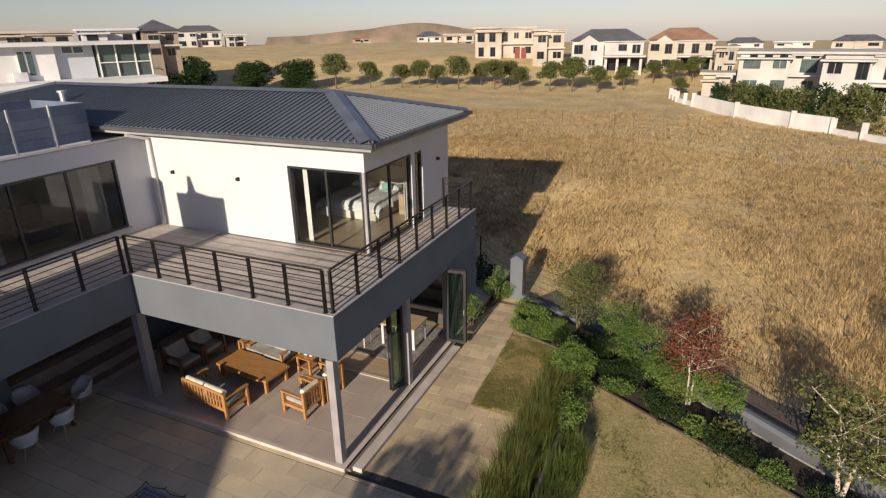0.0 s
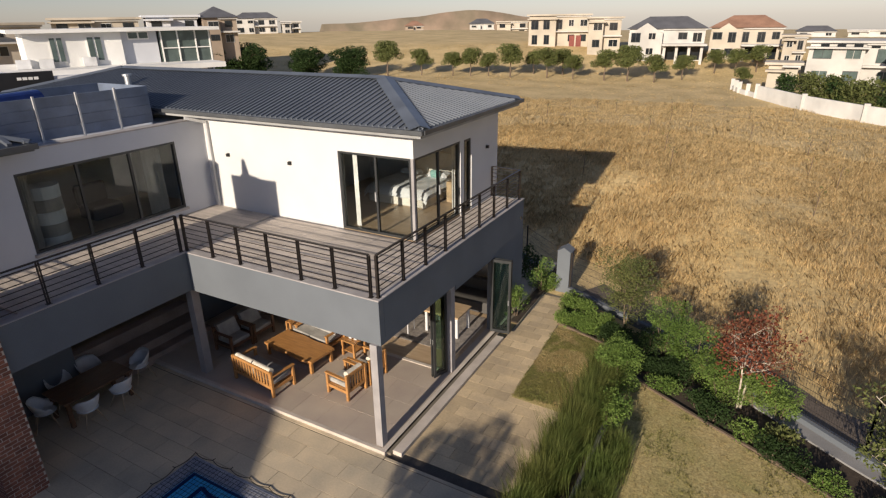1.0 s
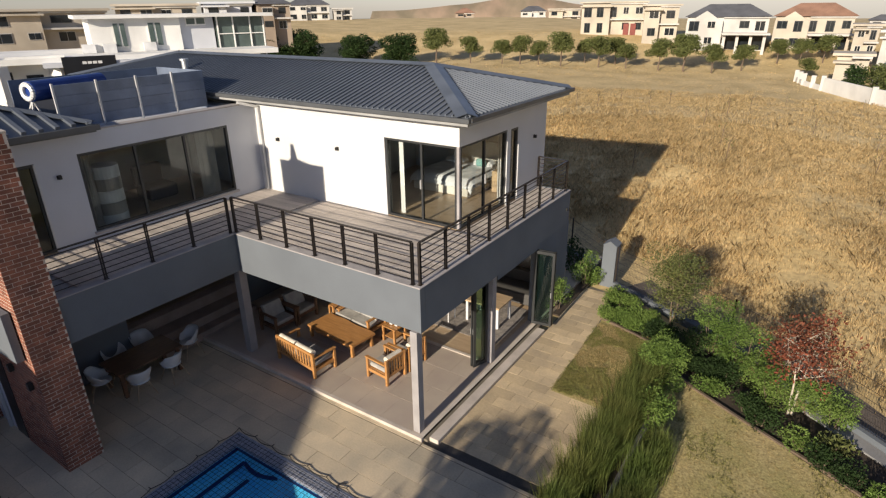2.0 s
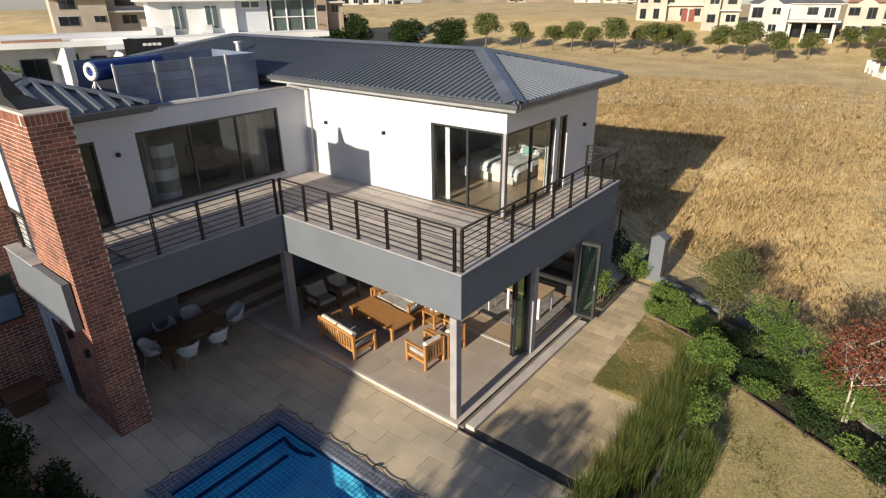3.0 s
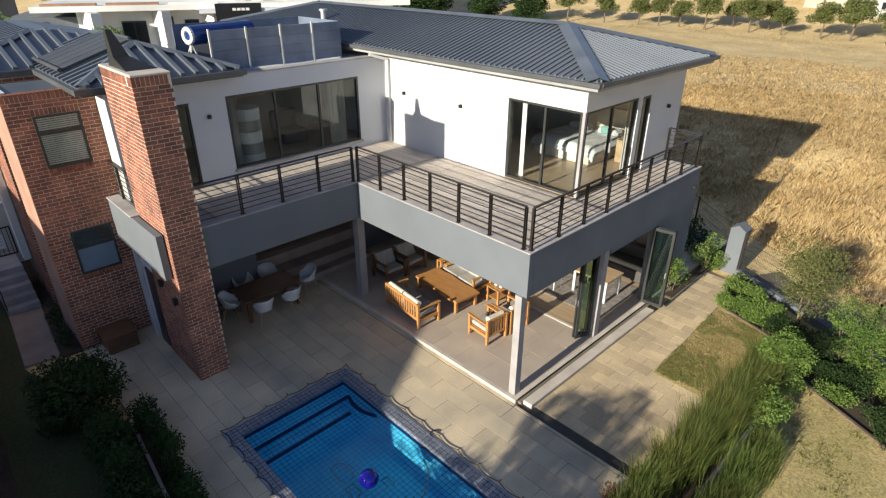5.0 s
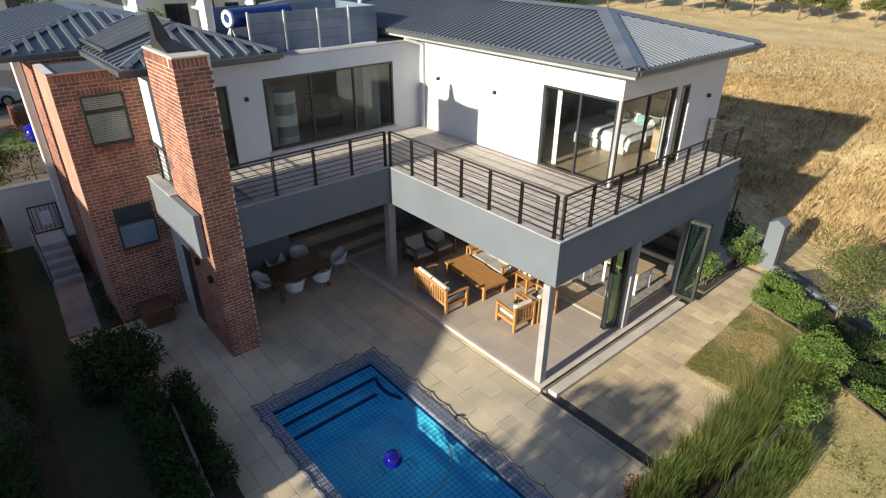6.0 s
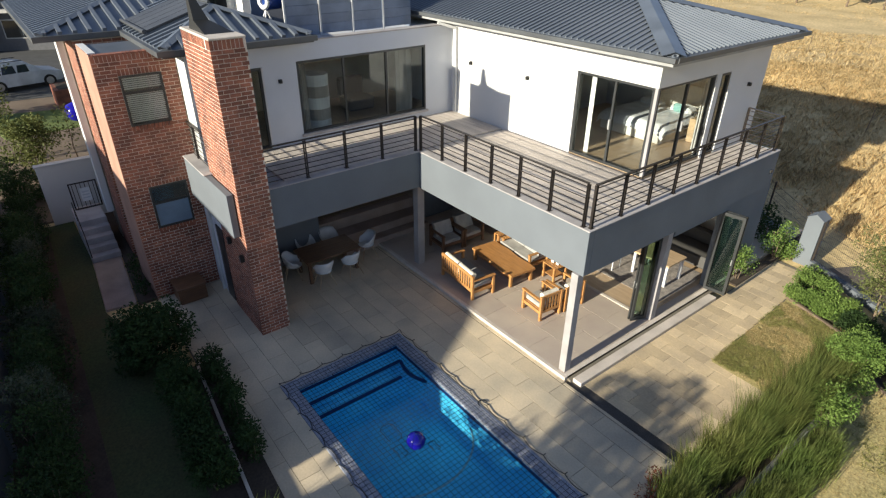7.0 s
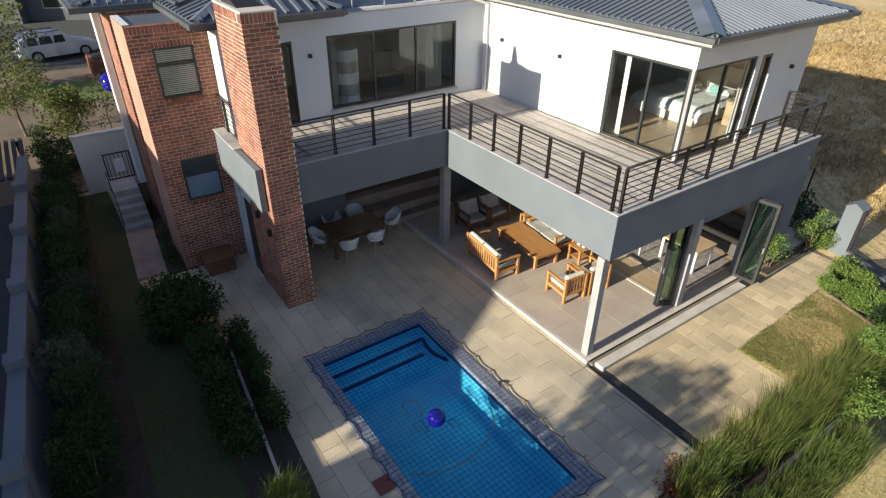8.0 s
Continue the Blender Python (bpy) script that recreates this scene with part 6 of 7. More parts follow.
for x, y in ((-19.3, -11.3), (-15.7, -11.3), (-19.3, -9.7), (-15.7, -9.7)):
    part("post", G().box(x - 0.05, x + 0.05, y - 0.05, y + 0.05, -0.12, 1.1), M_DARK, pg)

# fence between garden and field
pier = thing("gate_pier", "grey plastered pier with a pitched cap", "pier", (0.82, 10.05, -0.15))
part("shaft", G().box(0.59, 1.05, 9.82, 10.28, -0.2, 1.4, 0.01), M_GREY, pier)
cp = G().add([(0.57, 9.8, 1.4), (1.07, 9.8, 1.4), (1.07, 10.3, 1.4), (0.57, 10.3, 1.4), (0.82, 9.8, 1.56), (0.82, 10.3, 1.56)], [(0, 1, 2, 3), (0, 4, 1), (3, 2, 5), (0, 3, 5, 4), (1, 4, 5, 2)])
part("cap", cp, M_GREY, pier)


def fence_run(p, q, z, n):
    f = thing("mesh_fence", "dark see-through mesh fence panel on a grey footing", "fence", (*p, z), group="fence panels")
    P, Q = Vector((*p, z)), Vector((*q, z))
    part("footing", G().bar((*p, z + 0.02), (*q, z + 0.02), 0.2, 0.34), M_GREY, f)
    g = G()
    for k in range(6):
        zz = z + 0.22 + 0.24 * k
        g.bar((*p, zz), (*q, zz), 0.008, 0.008)
    m = int((Q - P).length / 0.06)
    for k in range(m + 1):
        e = P.lerp(Q, k / m)
        g.bar((e.x, e.y, z + 0.19), (e.x, e.y, z + 1.45), 0.005, 0.005, up=(1, 0, 0))
    tagged(part("wire", g, M_RAIL, f), kind="stuff")
    for k in range(n + 1):
        e = P.lerp(Q, k / n)
        part("post", G().bar((e.x, e.y, z - 0.1), (e.x, e.y, z + 1.5), 0.05, 0.05, up=(1, 0, 0)), M_RAIL, f)


fence_run((1.08, 9.9), (5.0, 7.9), -0.1, 2)
fence_run((5.0, 7.9), (9.2, 4.75), -0.1, 2)
fence_run((9.2, 4.75), (14.0, 1.9), -0.1, 2)
fence_run((0.55, 10.15), (-3.0, 13.2), -0.05, 2)
structure("footpath", G().prism([(7.0, 5.75), (8.9, 4.42), (12.2, 2.3), (12.5, 2.75), (9.2, 4.9), (7.3, 6.2)], -0.2, -0.05), mat("weathered_concrete", (0.27, 0.265, 0.265), 0.9, var=0.12, scale=1.2, bump=0.2), "grey concrete strip beside the fence", "path")
structure("fence_track", G().prism([(1.4, 9.9), (5.2, 8.1), (9.4, 5.0), (14.2, 2.1), (15.9, 4.0), (10.9, 7.2), (6.7, 10.3), (2.8, 12.4)], -0.2, -0.065), mat("dark_track_soil", (0.15, 0.12, 0.095), 0.95, var=0.25, scale=1.5, bump=0.5, bscale=14), "dark trodden strip outside the fence", "path")

# ---- field grass ----


def outside(x, y):
    u = (x - PIER[0]) * -BOUND.y + (y - PIER[1]) * BOUND.x
    return u > 2.4 + 0.5 * noise.noise(Vector((x * 0.8, y * 0.8, 2))) and not (x < -0.4 and y < 10.5 and x > -19) and (x > -24 or y > 40)


def field_tufts(n, near, far_r, ht, per, width, name):
    cs, hs = [], []
    while len(cs) < n:
        a = rng.uniform(-1.55, 0.75)
        r = math.sqrt(rng.uniform(near ** 2, far_r ** 2))
        x, y = EYE0[0] + r * math.sin(a), EYE0[1] + r * math.cos(a)
        if not outside(x, y):
            continue
        v = noise.noise(Vector((x * 0.22, y * 0.22, 5))) + 0.6 * noise.noise(Vector((x * 0.9, y * 0.9, 9)))
        px, py = (x + 23) / 9.5, (y - 66) / 5.0
        if v < -0.6 + rng.uniform(-0.3, 0.2) or px * px + py * py < 1:
            continue
        cs.append((x, y, bumpy(x, y) - 0.02))
        hs.append(ht * (0.75 + 0.5 * max(-0.5, min(1, v))))
    me = fast_mesh(name, blades(np.array(cs), np.array(hs), per, width, 1.0, 0.2, (0.15, 0.2)), 5, M_DRY)
    return tagged(new(name, me), "dry straw-coloured veld grass in uneven tufts", "grass", kind="stuff")


field_tufts(24000, 13, 42, 0.28, 12, 0.0062, "field_grass_near")
field_tufts(19000, 38, 75, 0.27, 8, 0.010, "field_grass_middle")
field_tufts(8000, 70, 125, 0.22, 6, 0.016, "field_grass_far")


def lawn_tufts(name, poly_test, box, n, ht, material, label):
    cs = []
    while len(cs) < n:
        x, y = rng.uniform(box[0], box[1]), rng.uniform(box[2], box[3])
        if poly_test(x, y):
            cs.append((x, y, -0.085))
    me = fast_mesh(name, blades(np.array(cs), np.full(n, ht), 7, 0.004, 0.9, 0.03), 5, material)
    tagged(new(name, me), label, "grass", kind="stuff")


M_TURF = leaf_mat("green_turf_blade", (0.26, 0.265, 0.085), (0.35, 0.31, 0.12), 0.35)
M_STRAW = leaf_mat("straw_turf_blade", (0.50, 0.39, 0.19), (0.42, 0.325, 0.15), 0.3)


def greenish(x, y):
    """Where the thin lawn still grows: patches, and old mowing tracks."""
    track = abs((x - 5.3) * 0.82 + (y - 3.0) * 0.57) % 1.9 < 0.35
    return noise.noise(Vector((x * 0.7, y * 0.7, 3))) + 0.5 * noise.noise(Vector((x * 2.3, y * 2.3, 8))) + (0.3 if track else 0) > 0.12


def on_side_lawn(x, y):
    return x < 3.05 + (y - 3.3) * 0.05 and x > 1.64 - (y - 3.3) * 0.035


def on_lower_lawn(x, y):
    return y < 5.25 - (x - 4.6) * 0.535 and x > 4.25


lawn_tufts("lawn_blades", lambda x, y: on_side_lawn(x, y) and greenish(x, y), (1.3, 3.3, 3.35, 7.2), 2600, 0.035, M_TURF, "short green lawn blades in patches")
lawn_tufts("lawn_straw", lambda x, y: on_side_lawn(x, y) and not greenish(x, y), (1.3, 3.3, 3.35, 7.2), 1500, 0.03, M_STRAW, "short straw-coloured lawn blades")
lawn_tufts("lawn_blades_lower", lambda x, y: on_lower_lawn(x, y) and greenish(x, y), (4.2, 12.4, -3.5, 5.7), 5500, 0.04, M_TURF, "short green lawn blades in patches and tracks")
lawn_tufts("lawn_straw_lower", lambda x, y: on_lower_lawn(x, y) and not greenish(x, y), (4.2, 12.4, -3.5, 5.7), 5000, 0.03, M_STRAW, "short straw-coloured lawn blades")
for k in range(34):
    a, r = rng.uniform(-0.55, 0.4), rng.uniform(24, 72)
    x, y = EYE0[0] + r * math.sin(a), EYE0[1] + r * math.cos(a)
    if not outside(x, y):
        continue
    z = bumpy(x, y)
    s = thing("sapling", "thin bare young tree in the dry field", "sapling", (x, y, z), group="field saplings")
    g = G()
    g.tube((x, y, z - 0.05), (x + 0.08, y, z + 1.1), 0.02, 0.01, 5)
    for q in range(6):
        aa = q * 1.1
        g.tube((x + 0.05, y, z + 0.5 + 0.1 * q), (x + 0.05 + 0.25 * math.cos(aa), y + 0.25 * math.sin(aa), z + 0.8 + 0.1 * q), 0.008, 0.004, 4)
    part("stem", g, M_BARK, s)
    ob = new("leaves", fast_mesh("leaves", leaf_cloud([(x + 0.05, y, z + 1.0, 0.28, 1.1)], 220, 0.05), 4, M_LEAFO))
    ob.parent, ob.matrix_parent_inverse = s, Matrix.Translation((-x, -y, -z))

# ---- what shades the garden from the low sun ----
nb = thing("south_house", "two-storey neighbouring house beyond the camera", "house", (-6, -24, -0.1))
prof = [(-1.36, -0.2), (-1.36, 4.5), (-1.42, 5.35), (-3.3, 6.4), (-4.9, 7.06), (-5.6, 7.18), (-6.2, 7.46), (-19, 7.46), (-19, -0.2)]
g = G().add([(x, -20.0, z) for x, z in prof] + [(x, -27.0, z) for x, z in prof], [tuple(range(9)), tuple(range(9, 18))[::-1]] + [(i, i + 9, (i + 1) % 9 + 9, (i + 1) % 9) for i in range(9)])
part("wall", g, M_TAN, nb)
tree("garden_tree", "leafy garden tree behind the camera", (1.95, -12.6, -0.1), 4.5, 1.45, 0.08, M_BARK, M_LEAFD, 11, 800, 0.07, 0.5, 0.5, 5)
tree("garden_tree", "leafy garden tree behind the camera", (4.3, -13.6, -0.1), 4.6, 1.2, 0.08, M_BARK, M_LEAFD, 8, 330, 0.07, 0.45, 0.55, 5)
tree("garden_tree", "leafy garden tree behind the camera", (0.45, -17.2, -0.1), 4.6, 1.3, 0.08, M_BARK, M_LEAFD, 10, 480, 0.07, 0.5, 0.5, 5)

# ---- distant trees ----
far_tree = tree("row_tree", "small round-crowned tree in a row across the field", (0, 0, 0), 3.3, 0.85, 0.09, M_BARK, M_LEAFO, 8, 520, 0.08, 0.62, 0.62, 5, group="row of field trees")
far_dark = tree("row_tree", "dense dark bush-like tree at the field edge", (0, 0, 0), 3.4, 1.5, 0.1, M_BARK, M_LEAFD, 8, 420, 0.1, 0.2, 0.95, 5, group="row of field trees")
ROW = [(-64.8, 57.8, 1, 1.15), (-67.5, 54.5, 1, 1.1), (-58.5, 63.9, 1, 0.95), (-53.3, 68.3, 1, 0.95), (-48.5, 71.8, 0, 1.15), (-43.9, 74.7, 0, 0.9), (-39.5, 77.2, 0, 0.8), (-36.9, 78.5, 0, 0.95), (-34.3, 79.8, 0, 0.8), (-31.1, 81.1, 0, 1.1), (-25.7, 83.2, 0, 1.0), (-21.8, 84.5, 0, 0.8), (-17.1, 85.7, 0, 1.0), (-13.7, 86.5, 0, 1.15), (-9.9, 87.2, 0, 0.9), (-24.5, 87.5, 0, 0.9), (-29.0, 86.0, 0, 0.8), (-6.5, 92, 0, 0.8), (-70.5, 50.5, 1, 1.2), (2.2, 88.0, 0, 0.6), (-2.5, 98, 0, 0.8), (3.5, 100, 0, 0.9), (0.5, 99, 0, 0.8)]
for k, (x, y, d, s) in enumerate(ROW):
    c = copy_thing(far_dark if d else far_tree, pose(x, y, height(x, y) - 0.05, 0, 0, k * 77))
    c.scale = (s * 1.6, s * 1.6, s * 1.15) if d else (s * 1.5, s * 1.5, s * 1.4)
for t in (far_tree, far_dark):
    t.matrix_basis = pose(-75 if t == far_tree else -78, 48, height(-75, 48) - 0.05)

# ---- houses of the estate ----


def on_wall(g, o, d, nrm, a0, a1, z0, z1, depth, lift=0.0):
    """A block on a facade: from a0 to a1 along it, standing out by depth."""
    p, q = o + d * a0 + nrm * lift, o + d * a1 + nrm * lift
    r, s = q + nrm * depth, p + nrm * depth
    g.prism([(p.x, p.y), (q.x, q.y), (r.x, r.y), (s.x, s.y)], z0, z1)
    return g


def estate_house(label, left, right, z0, z1, deep, material, roof="flat", roof_mat=None, cols=4, storeys=2, arches=False, porch=False, pane=None, gable=False, garage=False, group="estate houses"):
    """A house seen from its front: walls, roof, slabs, windows with frames, a porch."""
    L, R = Vector((*left, 0)), Vector((*right, 0))
    away = math.hypot(left[0] - EYE0[0], left[1] - EYE0[1])
    if left[1] > 0:
        z0, z1 = z0 - 1.8 - 1.5 * ease((away - 130) / 40), z1 - 1.8 - 1.5 * ease((away - 130) / 40)
    d = (R - L).normalized()
    nrm = Vector((d.y, -d.x, 0))
    wide = (R - L).length
    h = thing("estate_house", label, "house", (*((L + R) / 2 - nrm * deep / 2).xy, z0), group=group)
    z00 = z0 - 2.5
    sh = (z1 - z0) / storeys
    cut = wide * 0.45
    part("wall", on_wall(G(), L, d, -nrm, 0, wide, z00, z1, deep), material, h)
    part("wing", on_wall(G(), L, d, nrm, 0, cut, z00, z1 - 0.25 * sh, 1.2), material, h)
    rm = roof_mat or M_RGREY
    if roof == "flat":
        part("roof", on_wall(G(), L, d, -nrm, -0.5, wide + 0.5, z1, z1 + 0.28, deep + 0.6, -0.6), material, h)
        part("roof_slab", on_wall(G(), L, d, nrm, -0.3, cut + 0.4, z1 - 0.25 * sh, z1 - 0.25 * sh + 0.22, 1.9), material, h)
    else:
        a, b, c2, e = L - d * 0.5 + nrm * 0.6, R + d * 0.5 + nrm * 0.6, R + d * 0.5 - nrm * (deep + 0.6), L - d * 0.5 - nrm * (deep + 0.6)
        up = 0.22 * deep
        m0, m1 = (a + e) / 2 + d * deep * 0.4, (b + c2) / 2 - d * deep * 0.4
        pts = [(p.x, p.y, z1) for p in (a, b, c2, e)] + [(p.x, p.y, z1 + up) for p in (m0, m1)]
        part("roof", G().add(pts, [(0, 1, 5, 4), (1, 2, 5), (2, 3, 4, 5), (3, 0, 4), (3, 2, 1, 0)]), rm, h)
    if gable:
        p, q, t = L + d * cut * 0.1 + nrm * 1.21, L + d * cut * 0.95 + nrm * 1.21, L + d * cut * 0.52 + nrm * 1.21
        zt = z1 - 0.25 * sh
        g = G()
        vs = [(p.x, p.y, zt), (q.x, q.y, zt), (t.x, t.y, zt + cut * 0.28)]
        bk = -nrm * 2.0
        vs += [(x + bk.x, y + bk.y, z) for x, y, z in vs]
        part("gable", g.add(vs, [(0, 1, 2), (5, 4, 3), (0, 3, 4, 1), (1, 4, 5, 2), (2, 5, 3, 0)]), material, h)
    for s in range(storeys):
        zb = z0 + s * sh
        part("floor_band", on_wall(G(), L, d, nrm, cut + 0.02, wide + 0.2, zb + sh - 0.25, zb + sh - 0.02, 0.9 if s == 0 else 0.35), M_RWHITE, h)
        for c in range(cols):
            a0 = wide * (c + 0.5) / cols - wide / cols * rng.uniform(0.2, 0.36)
            a1 = wide * (c + 0.5) / cols + wide / cols * rng.uniform(0.2, 0.36)
            base = 1.2 if a0 < cut else 0.0
            if a0 < cut < a1:
                continue
            w0, w1 = zb + sh * rng.choice([0.1, 0.28]), zb + sh * 0.74
            w = part("window", on_wall(G(), L, d, nrm, a0, a1, w0, w1, 0.05, base + 0.003), M_FRAME if rng.random() < 0.5 else M_RWHITE, h)
            ob = part("pane", on_wall(G(), L, d, nrm, a0 + 0.08, (a0 + a1) / 2 - 0.03, w0 + 0.08, w1 - 0.08, 0.03, base + 0.054), pane or M_WINDARK)
            ob.parent = w
            ob = part("pane", on_wall(G(), L, d, nrm, (a0 + a1) / 2 + 0.03, a1 - 0.08, w0 + 0.08, w1 - 0.08, 0.03, base + 0.054), pane or M_WINDARK)
            ob.parent = w
    if porch:
        # thin dark sheet on the wall in place of the porch's shade
        part("porch_shade_sheet", on_wall(G(), L, d, nrm, cut + 0.4, wide - 0.3, z0 - 0.2, z0 + sh * 0.8, 0.02, 0.06), M_WINDARK, h, "flat dark sheet for the shade inside the porch")
        for k in range(4):
            a = lerp(cut + 0.5, wide - 0.4, k / 3)
            part("porch_column", on_wall(G(), L, d, nrm, a - 0.22, a + 0.22, z00, z0 + sh - 0.25, 0.44, 2.0), material, h)
        part("porch_roof", on_wall(G(), L, d, nrm, cut + 0.1, wide + 0.3, z0 + sh - 0.25, z0 + sh + 0.05, 2.7, 0.9), M_RWHITE, h)
    if garage:
        for k in range(2):
            a = wide * (0.68 + 0.11 * k)
            part("garage_door", on_wall(G(), L, d, nrm, a, a + wide * 0.085, z0 - 0.4, z0 + 1.9, 0.06, 0.09), M_MAROON, h, "red garage door")
    if arches:
        for k in range(6):
            a = lerp(cut * 0.2, wide * 0.75, k / 5)
            # thin dark panel on the wall in place of the opening's shade
            part("arch_opening", on_wall(G(), L, d, nrm, a, a + wide * 0.07, z1 - 0.62, z1 - 0.1, 0.03, 0.004 if a > cut else 1.205), M_WINDARK, h, "flat dark panel for the shade in an arched opening")
    return h


estate_house("cream two-storey house with curved white parapets", (-38.6, 108.3), (-27.4, 112.0), 5.4, 11.0, 9, M_CREAM, "flat", cols=5, porch=False, garage=True)

estate_house("cream house with a tall square bay", (-25.6, 105.2), (-20.0, 106.8), 4.6, 10.4, 8, M_CREAM, "flat", cols=2)
estate_house("white gabled house with grey roof and deep porch", (-17.8, 104.0), (-5.4, 106.0), 3.6, 8.6, 9, M_RWHITE, "hip", M_RGREY, cols=5, porch=True, gable=True)
estate_house("tan gabled house with terracotta roof", (-4.8, 109.0), (6.3, 109.5), 3.3, 8.6, 9, M_CREAM, "hip", M_TERRA, cols=5, gable=True, porch=True)
estate_house("white flat-roofed house with a row of dark arches", (9.8, 87.6), (23.6, 86.0), 1.6, 7.05, 9, M_RWHITE, "flat", cols=4, arches=True, pane=M_WINSKY)
estate_house("large white house with stepped flat roofs and a shaded patio", (18.6, 77.0), (29.0, 74.5), 1.2, 7.4, 9, M_RWHITE, "flat", cols=4, porch=True)
estate_house("tall white house with balconies at the field edge", (31.4, 67.6), (42.4, 62.4), 1.0, 7.4, 9, M_RWHITE, "flat", cols=4, porch=True)
estate_house("cream house between larger homes", (6.6, 100.5), (9.6, 100.5), 3.2, 7.4, 6, M_CREAM, "flat", cols=2)
estate_house("small cream gatehouse beside the white wall", (5.4, 76.5), (8.6, 76.5), 1.9, 4.9, 4, M_CREAM, "flat", cols=1, storeys=1)
for lb, l, r, z0, z1, mt, rf, rm, cols in (
    ("white house on the ridge", (-127, 113), (-119, 121), 9.3, 13.2, M_RWHITE, "hip", M_RGREY, 4),
    ("small white house on the ridge", (-118, 121.8), (-114.5, 125.5), 9.0, 12.0, M_RWHITE, "flat", None, 2),
    ("white house beyond the field", (-83, 170.6), (-76, 174), 7.4, 10.6, M_RWHITE, "hip", M_RGREY, 3),
    ("pale house beyond the field", (-75, 174.5), (-66, 178), 7.2, 11.0, M_CREAM, "flat", None, 3),
    ("tan house beyond the field", (-101, 160), (-96, 163), 7.9, 10.3, M_TAN, "hip", M_TERRA, 2),
    ("far white house on the skyline", (10, 205), (20, 205), 4.4, 7.2, M_RWHITE, "hip", M_RGREY, 3),
    ("far white house on the skyline", (23, 204), (33, 203), 4.4, 7.4, M_RWHITE, "flat", None, 3),
    ("far cream house on the skyline", (36, 190), (47, 187), 4.2, 7.9, M_CREAM, "hip", M_RGREY, 3),
    ("far white house on the skyline", (48, 160), (58, 155), 3.9, 8.4, M_RWHITE, "hip", M_RGREY, 3),
    ("cream house with stepped roofs behind the neighbour", (-77, 37), (-71.5, 45.5), 8.0, 11.3, M_CREAM, "flat", None, 4),
    ("grey house behind the neighbour", (-70.5, 46), (-67.0, 51.5), 8.0, 11.5, M_PALE, "flat", None, 3),
    ("tan house with a sloping roof behind the neighbour", (-66.5, 52), (-64, 56), 7.8, 11.4, M_TAN, "hip", M_RGREY, 2),
    ("cream house behind the neighbour", (-80, 22), (-76, 35), 7.0, 10.8, M_CREAM, "flat", None, 4),
):
    estate_house(lb, l, r, z0, z1, 7, mt, rf, rm, cols=cols)

# ---- white boundary wall across the field ----
ww = thing("white_wall", "long low white garden wall across the field", "wall", (9, 66, 1), kind="structure")
WP = [(1.3, 84.0), (2.4, 80.0), (4.6, 75.5), (9.4, 66.0), (14.2, 58.5), (17.0, 54.6), (20.4, 47.6), (23.4, 41.0)]
for k, (p, q) in enumerate(zip(WP, WP[1:])):
    zp, zq = height(*p), height(*q)
    hi = 1.55 if 2 <= k <= 4 else 0.6
    part("wall_panel", G().bar((*p, zp + hi / 2 - 0.1), (*q, zq + hi / 2 - 0.1), 0.22, hi + 0.2), M_BRIGHT, ww)
    for t in ((0.0, 0.5) if hi < 1 else (0.0,)):
        x, y = lerp(p[0], q[0], t), lerp(p[1], q[1], t)
        part("pillar", G().box(x - 0.25, x + 0.25, y - 0.25, y + 0.25, height(x, y) - 0.2, height(x, y) + (1.5 if hi < 1 else 1.75)), M_RWHITE, ww)
for k in range(12):
    t = k / 11
    x, y = lerp(7.2, 18.6, t), lerp(73.0, 55.5, t)
    shrub("wall_hedge", "large rounded green hedge bush behind the white wall", x + 1.3, y + 1.3, height(x, y), height(x, y) + (3.5 if k < 8 else 4.2), 1.7, 1.7, M_LEAFO if k % 4 else M_LEAFD, 16, 0.85, 140, 0.15, "hedge bushes")

# ---- white modern neighbour ----
nh = thing("modern_house", "white modern neighbouring house with flat roofs and a glass stair tower", "house", (-32, 10, -0.2))
UP = 0.1
L, R = Vector((-34.6, -1.5, 0)), Vector((-26.0, 18.4, 0))
d = (R - L).normalized()
nrm = Vector((d.y, -d.x, 0))
part("lower_wall", on_wall(G(), L, d, -nrm, 3.0, 21.6, -0.2, 6.2 + UP, 8), M_BRIGHT, nh)
part("lower_wall_grey", on_wall(G(), L, d, -nrm, -0.5, 2.98, -0.2, 5.9 + UP, 6), M_GREY, nh)
part("roof_slab", on_wall(G(), L, d, -nrm, 1.0, 22.5, 6.2 + UP, 6.5 + UP, 9, -1.0), M_BRIGHT, nh)
part("roof_slab", on_wall(G(), L, d, nrm, 9.5, 16.0, 6.02 + UP, 6.25 + UP, 1.6), M_PALE, nh, "grey canopy slab")
part("upper_wall", on_wall(G(), L, d, -nrm, 12.2, 17.2, 6.5 + UP, 8.4 + UP, 6, 1.5), M_BRIGHT, nh)
part("upper_wall_grey", on_wall(G(), L, d, -nrm, 17.21, 19.3, 6.5 + UP, 8.4 + UP, 5, 1.8), M_PALE, nh)
part("upper_roof", on_wall(G(), L, d, -nrm, 11.5, 23.0, 8.4 + UP, 8.6 + UP, 7.4, 0.9), M_BRIGHT, nh)
part("stair_tower", on_wall(G(), L, d, -nrm, 19.4, 22.6, 0.0, 8.38 + UP, 3.2, 1.7), M_WINSKY, nh, "bluish glass stair tower")
for a in (19.5, 20.5, 21.6, 22.5):
    part("tower_mullion", on_wall(G(), L, d, nrm, a - 0.035, a + 0.035, 4.0, 8.4 + UP, 0.1, -1.69), M_BRIGHT, nh)
